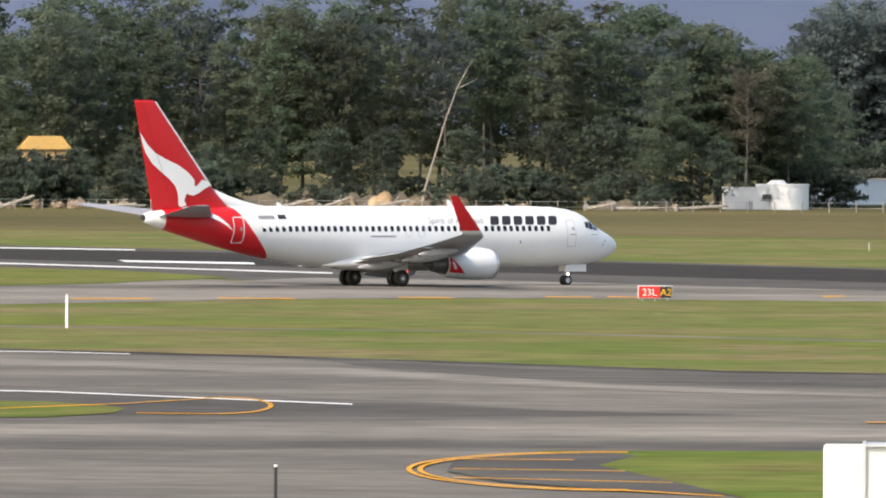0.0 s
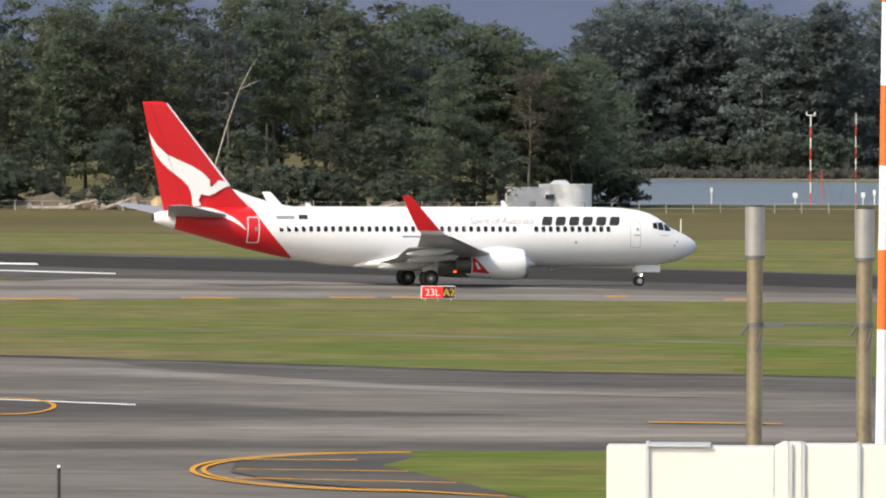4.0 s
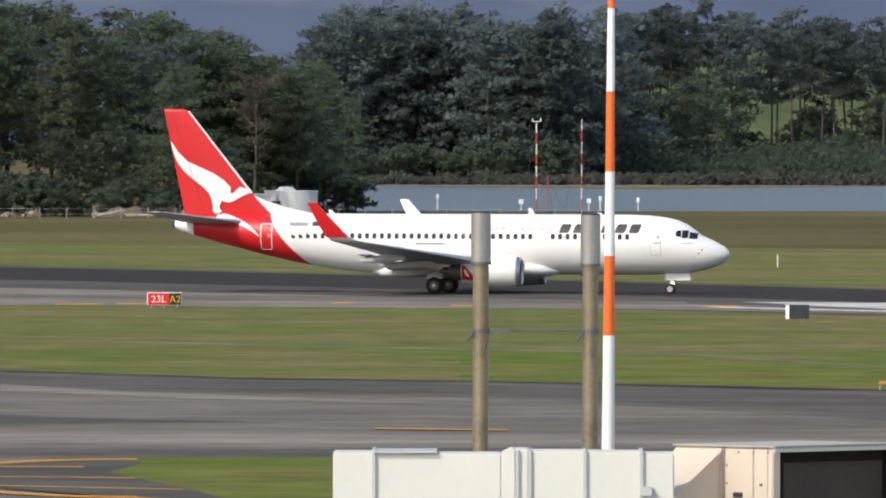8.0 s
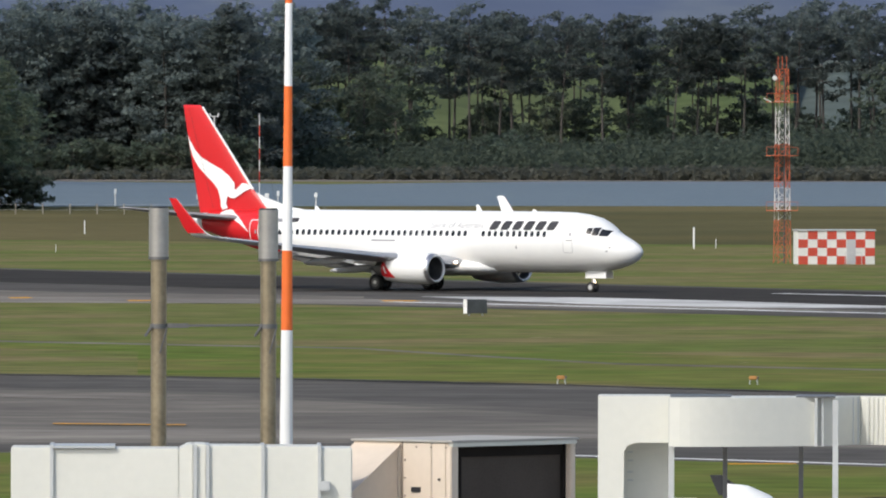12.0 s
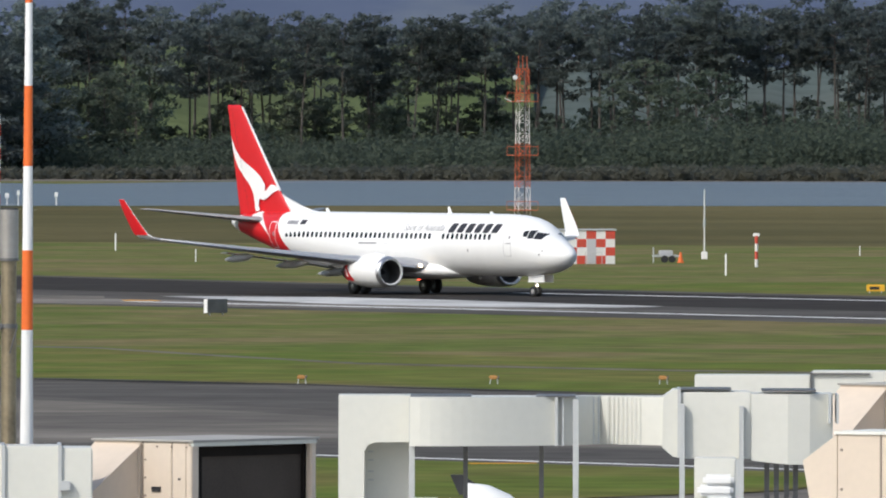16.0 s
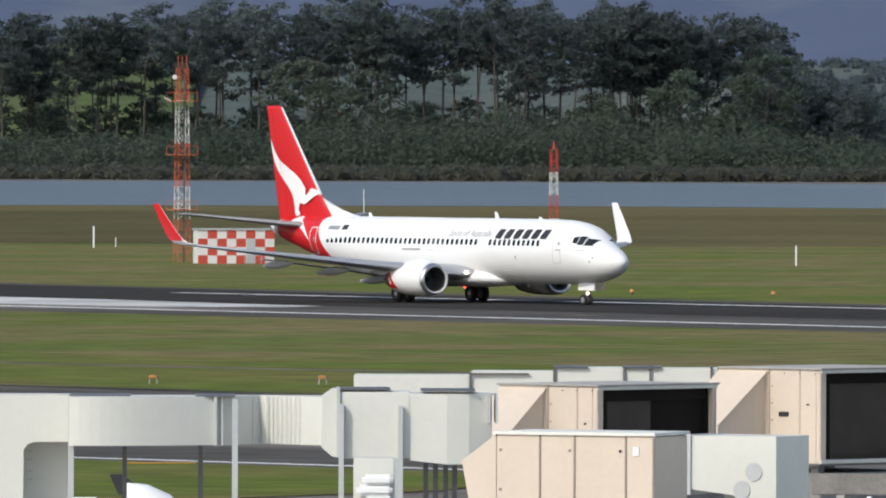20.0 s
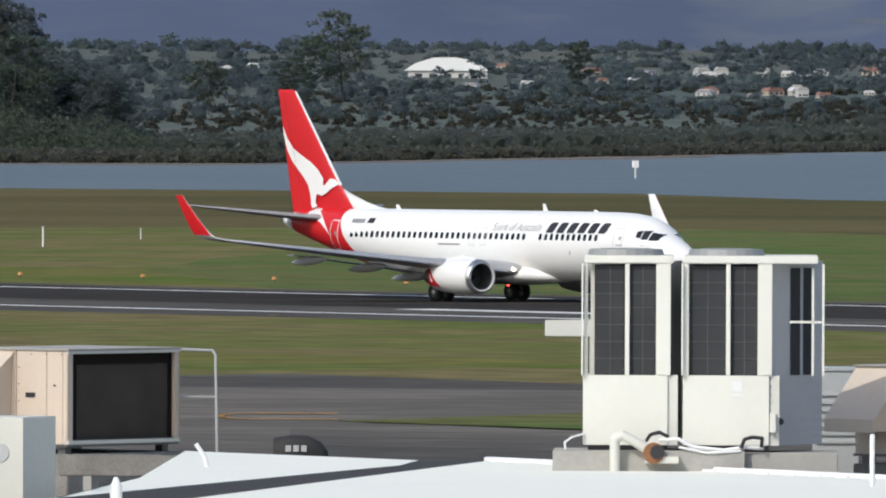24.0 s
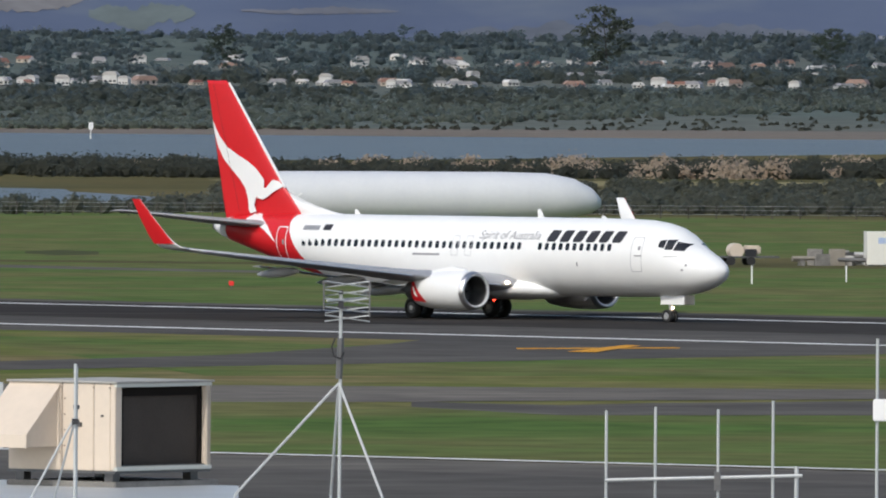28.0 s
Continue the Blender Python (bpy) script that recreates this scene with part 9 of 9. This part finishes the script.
def build_aerials():
    o = 6367.3 - 784
    s = Spot(o + 604, 118)

    def X(x):
        return s.x(o + x)

    def Z(y):
        return s.z(132 - y)

    t = thing("tv_aerial", s.m, "roof aerial with many crossbars on a tripod", "aerial")
    part("pole", rod((0, 0, 0), (X(606), 0, Z(520)), 0.015, seg=10), GALV, t)
    part("sleeve", rod((X(603), 0, Z(672)), (X(606), 0, Z(600)), 0.028, seg=10), DULL_METAL, t)
    for x, y in ((420, 0.3), (681, -0.2), (640, 0.5)):
        part("leg", rod((X(603), 0, Z(680)), (X(x) if x != 640 else X(590), y, Z(880)), 0.012, seg=8), GALV, t)
        foot = (X(x) if x != 640 else X(590))
        part("foot_leg", rod((foot, y, Z(880)), (foot * 1.1, y, 0), 0.012, seg=8), GALV, t)
    part("boom", rod((X(582), -0.12, Z(533)), (X(650), 0.2, Z(530)), 0.012, seg=8), GALV, t)
    for i in range(5):
        z = Z(503 + 15 * i)
        part("crossbar", rod((X(578), -0.1, z + 0.02), (X(657), 0.1, z - 0.035), 0.006, seg=6), GALV, t)
        part("crossbar", rod((X(578), 0.1, z - 0.035), (X(657), -0.1, z + 0.02), 0.006, seg=6), GALV, t)
    part("reflector", box(X(574), X(577), -0.12, 0.12, Z(550), Z(498)), DULL_METAL, t)
    part("reflector", box(X(655), X(658), -0.12, 0.12, Z(562), Z(500)), DULL_METAL, t)
    part("clamp", box(X(601), X(611), -0.04, 0.04, Z(548), Z(534)), DARK_PAINT, t)
    part("clamp", box(X(602), X(610), -0.03, 0.03, Z(522), Z(515)), DARK_PAINT, t)
    part("cable_coil", tube([(X(596), -0.04, Z(600)), (X(590), -0.04, Z(615)), (X(594), -0.04, Z(632)), (X(606), -0.04, Z(636)), (X(612), -0.04, Z(624))], 0.007), RUBBER, t)

    s = Spot(o + 1250, 116)
    t = thing("dipole_array", s.m, "row of upright rods on a crossbar", "aerial")
    X2 = s.x
    for x, y in ((1077, 725), (1164, 718), (1275, 722), (1372, 706)):
        part("rod", rod((X2(o + x), 0, s.z(132 - 900) if x != 1077 else 0), (X2(o + x), 0, s.z(132 - y)), 0.012, seg=8), GALV, t)
    part("rod", rod((X2(o + 1414), 0, 0), (X2(o + 1414), 0, s.z(132 - 822)), 0.018, seg=8), GALV, t)
    part("crossbar", rod((X2(o + 1075), -0.02, s.z(132 - 848)), (X2(o + 1424), -0.02, s.z(132 - 838)), 0.014, seg=8), GALV, t)
    part("clamp", box(X2(o + 1268), X2(o + 1280), -0.04, 0.03, s.z(132 - 866), s.z(132 - 832)), DULL_METAL, t)
    s = Spot(o + 1556, 118)
    t = thing("aerial_mast", s.m, "thin mast with a white radio box", "mast")
    part("pole", rod((0, 0, 0), (0, 0, s.z(132 - 595)), 0.013, seg=8), GALV, t)
    part("radio_box", box(-0.035, 0.1, -0.05, 0.05, s.z(132 - 741), s.z(132 - 702), 0.01), WHITE_PAINT, t)
    s = Spot(o + 137, 122)
    t = thing("aerial_mast", s.m, "thin galvanised mast beside an air handler", "mast")
    part("pole", rod((0, 0, 0), (0, 0, s.z(132 - 648)), 0.015, seg=8), GALV, t)
    part("box", box(-0.03, 0.03, -0.04, 0.02, s.z(132 - 755), s.z(132 - 745)), DARK_PAINT, t)


build_aerials()


def build_parked():
    """Parked turboprops on the apron, of which only crowns and a cowling show."""
    BLUE = material("blue_paint", (0.12, 0.2, 0.6), (0.1, 0.17, 0.52), 0.35)
    s = Spot(1990, 260)
    t = thing("parked_turboprop", facing(1972, 262, 0, 0), "parked white turboprop with blue stripes", "aircraft")
    base = EYE

    def Z(e):
        return EYE + e * 262 / TICK

    rings = []
    for x, r, z in ((-1.9, 0.4, Z(-740)), (-1.4, 0.9, Z(-745)), (-0.6, 1.15, Z(-760)), (0.2, 1.2, Z(-772)), (0.55, 0.95, Z(-775)), (0.95, 0.5, Z(-782)), (1.15, 0.1, Z(-790))):
        rings.append([(x, r * math.sin(a), z - 0.42 + r * 0.85 * math.cos(a)) for a in [2 * math.pi * i / 24 for i in range(24)]])
    part("fuselage", loft(rings), WHITE_PAINT, t, smooth=True)
    part("tail_fin", prism([(-0.45, Z(-700)), (-0.62, Z(-664)), (-0.4, Z(-664)), (0.1, Z(-695))], -0.05, 0.05), DARK_PAINT, t)
    part("nose_fairing", loft([[(x, r * math.sin(a), z + r * math.cos(a)) for a in [2 * math.pi * i / 20 for i in range(20)]] for x, r, z in ((-0.35, 0.24, Z(-700)), (0.1, 0.33, Z(-714)), (0.5, 0.28, Z(-726)), (0.85, 0.1, Z(-740)))]), WHITE_PAINT, t, smooth=True)
    part("blue_stripe", box(-1.75, -0.75, -1.24, -0.9, Z(-745), Z(-702), 0.1), WHITE_PAINT, t)
    part("blue_stripe", box(-1.7, -0.7, -1.27, -1.2, Z(-728), Z(-716), 0.02), BLUE, t)
    part("blue_stripe", box(-0.6, 0.3, -1.1, -1.0, Z(-742), Z(-734), 0.02), BLUE, t)
    for x in (-1.0, 0.4):
        part("undercarriage", rod((x, 0, 0), (x, 0, Z(-790)), 0.1), DULL_METAL, t)
    t = thing("parked_turboprop", facing(3585, 255, 0, 0), "black engine cowling of a parked turboprop", "aircraft")

    def Z2(e):
        return EYE + e * 255 / TICK

    rings = []
    for x, r in ((-0.5, 0.34), (-0.47, 0.37), (-0.15, 0.42), (0.1, 0.41), (0.36, 0.3), (0.49, 0.12)):
        rings.append([(x, 0.6 * r * math.sin(a), Z2(-664) + r * math.cos(a)) for a in [2 * math.pi * i / 20 for i in range(20)]])
    part("cowling", loft(rings), RUBBER, t, smooth=True)
    for i in range(3):
        part("marking_bar", box(-0.28 + 0.14 * i, -0.18 + 0.14 * i, -0.275, -0.25, Z2(-652), Z2(-641)), GREY_PAINT, t)
    part("strut", rod((0, 0.2, 0), (0, 0.2, Z2(-690)), 0.12), DULL_METAL, t)


build_parked()


# seconds, x, y and heading of the airliner: taxi, turn, take-off run
ROLL_OUT = [
    (0, 8.34, 953.97, 34.19),
    (0.5, 10.69, 954.73, 31.82),
    (1, 13.07, 955.38, 29.38),
    (1.5, 15.48, 955.9, 26.87),
    (2, 17.94, 956.32, 24.32),
    (2.5, 20.44, 956.66, 21.82),
    (3, 22.97, 956.93, 19.44),
    (3.5, 25.49, 957.12, 17.15),
    (4, 28.02, 957.22, 14.88),
    (4.5, 30.58, 957.19, 12.49),
    (5, 33.18, 957, 9.88),
    (5.5, 35.83, 956.6, 6.95),
    (6, 38.49, 955.97, 3.68),
    (6.5, 41.11, 955.09, 0.08),
    (7, 43.66, 953.97, -3.76),
    (7.5, 46.1, 952.66, -7.73),
    (8, 48.46, 951.18, -11.69),
    (8.5, 50.74, 949.56, -15.55),
    (9, 52.95, 947.81, -19.31),
    (9.5, 55.05, 945.95, -22.98),
    (10, 57.05, 943.96, -26.61),
    (10.5, 58.93, 941.85, -30.22),
    (11, 60.68, 939.62, -33.82),
    (11.5, 62.32, 937.28, -37.39),
    (12, 63.86, 934.84, -40.85),
    (12.5, 65.3, 932.35, -44.11),
    (13, 66.69, 929.78, -47.14),
    (13.5, 68.07, 927.13, -49.9),
    (14, 69.44, 924.4, -52.36),
    (14.5, 70.85, 921.58, -54.47),
    (15, 72.32, 918.69, -56.18),
    (15.5, 73.87, 915.74, -57.46),
    (16, 75.53, 912.68, -58.38),
    (16.5, 77.33, 909.44, -59.03),
    (17, 79.32, 905.88, -59.53),
    (17.5, 81.51, 902, -59.85),
    (18, 83.99, 897.68, -60.02),
    (18.5, 86.77, 892.91, -60.01),
    (19, 89.88, 887.62, -59.93),
    (19.5, 93.27, 881.78, -59.94),
    (20, 96.91, 875.48, -60.03),
    (20.5, 100.79, 868.8, -59.94),
    (21, 104.98, 861.6, -59.9),
    (21.5, 109.51, 853.79, -59.9),
    (22, 114.38, 845.37, -59.9),
    (22.5, 119.59, 836.39, -59.89),
    (23, 125.09, 826.92, -59.86),
    (23.5, 130.81, 817.04, -59.89),
    (24, 136.81, 806.68, -59.91),
    (24.5, 143.1, 795.83, -59.9),
    (25, 149.82, 784.23, -59.91),
    (25.5, 156.76, 772.25, -59.9),
    (26, 164.02, 759.72, -59.88),
    (26.5, 171.51, 746.84, -59.82),
    (27, 179.45, 733.14, -59.88),
    (27.5, 187.16, 719.83, -59.91),
    (28, 195.77, 704.96, -59.94),
]


def motions():
    walk(airliner, [(t, pose(x, y, 0, 0, 0, heading)) for t, x, y, heading in ROLL_OUT])


motions()
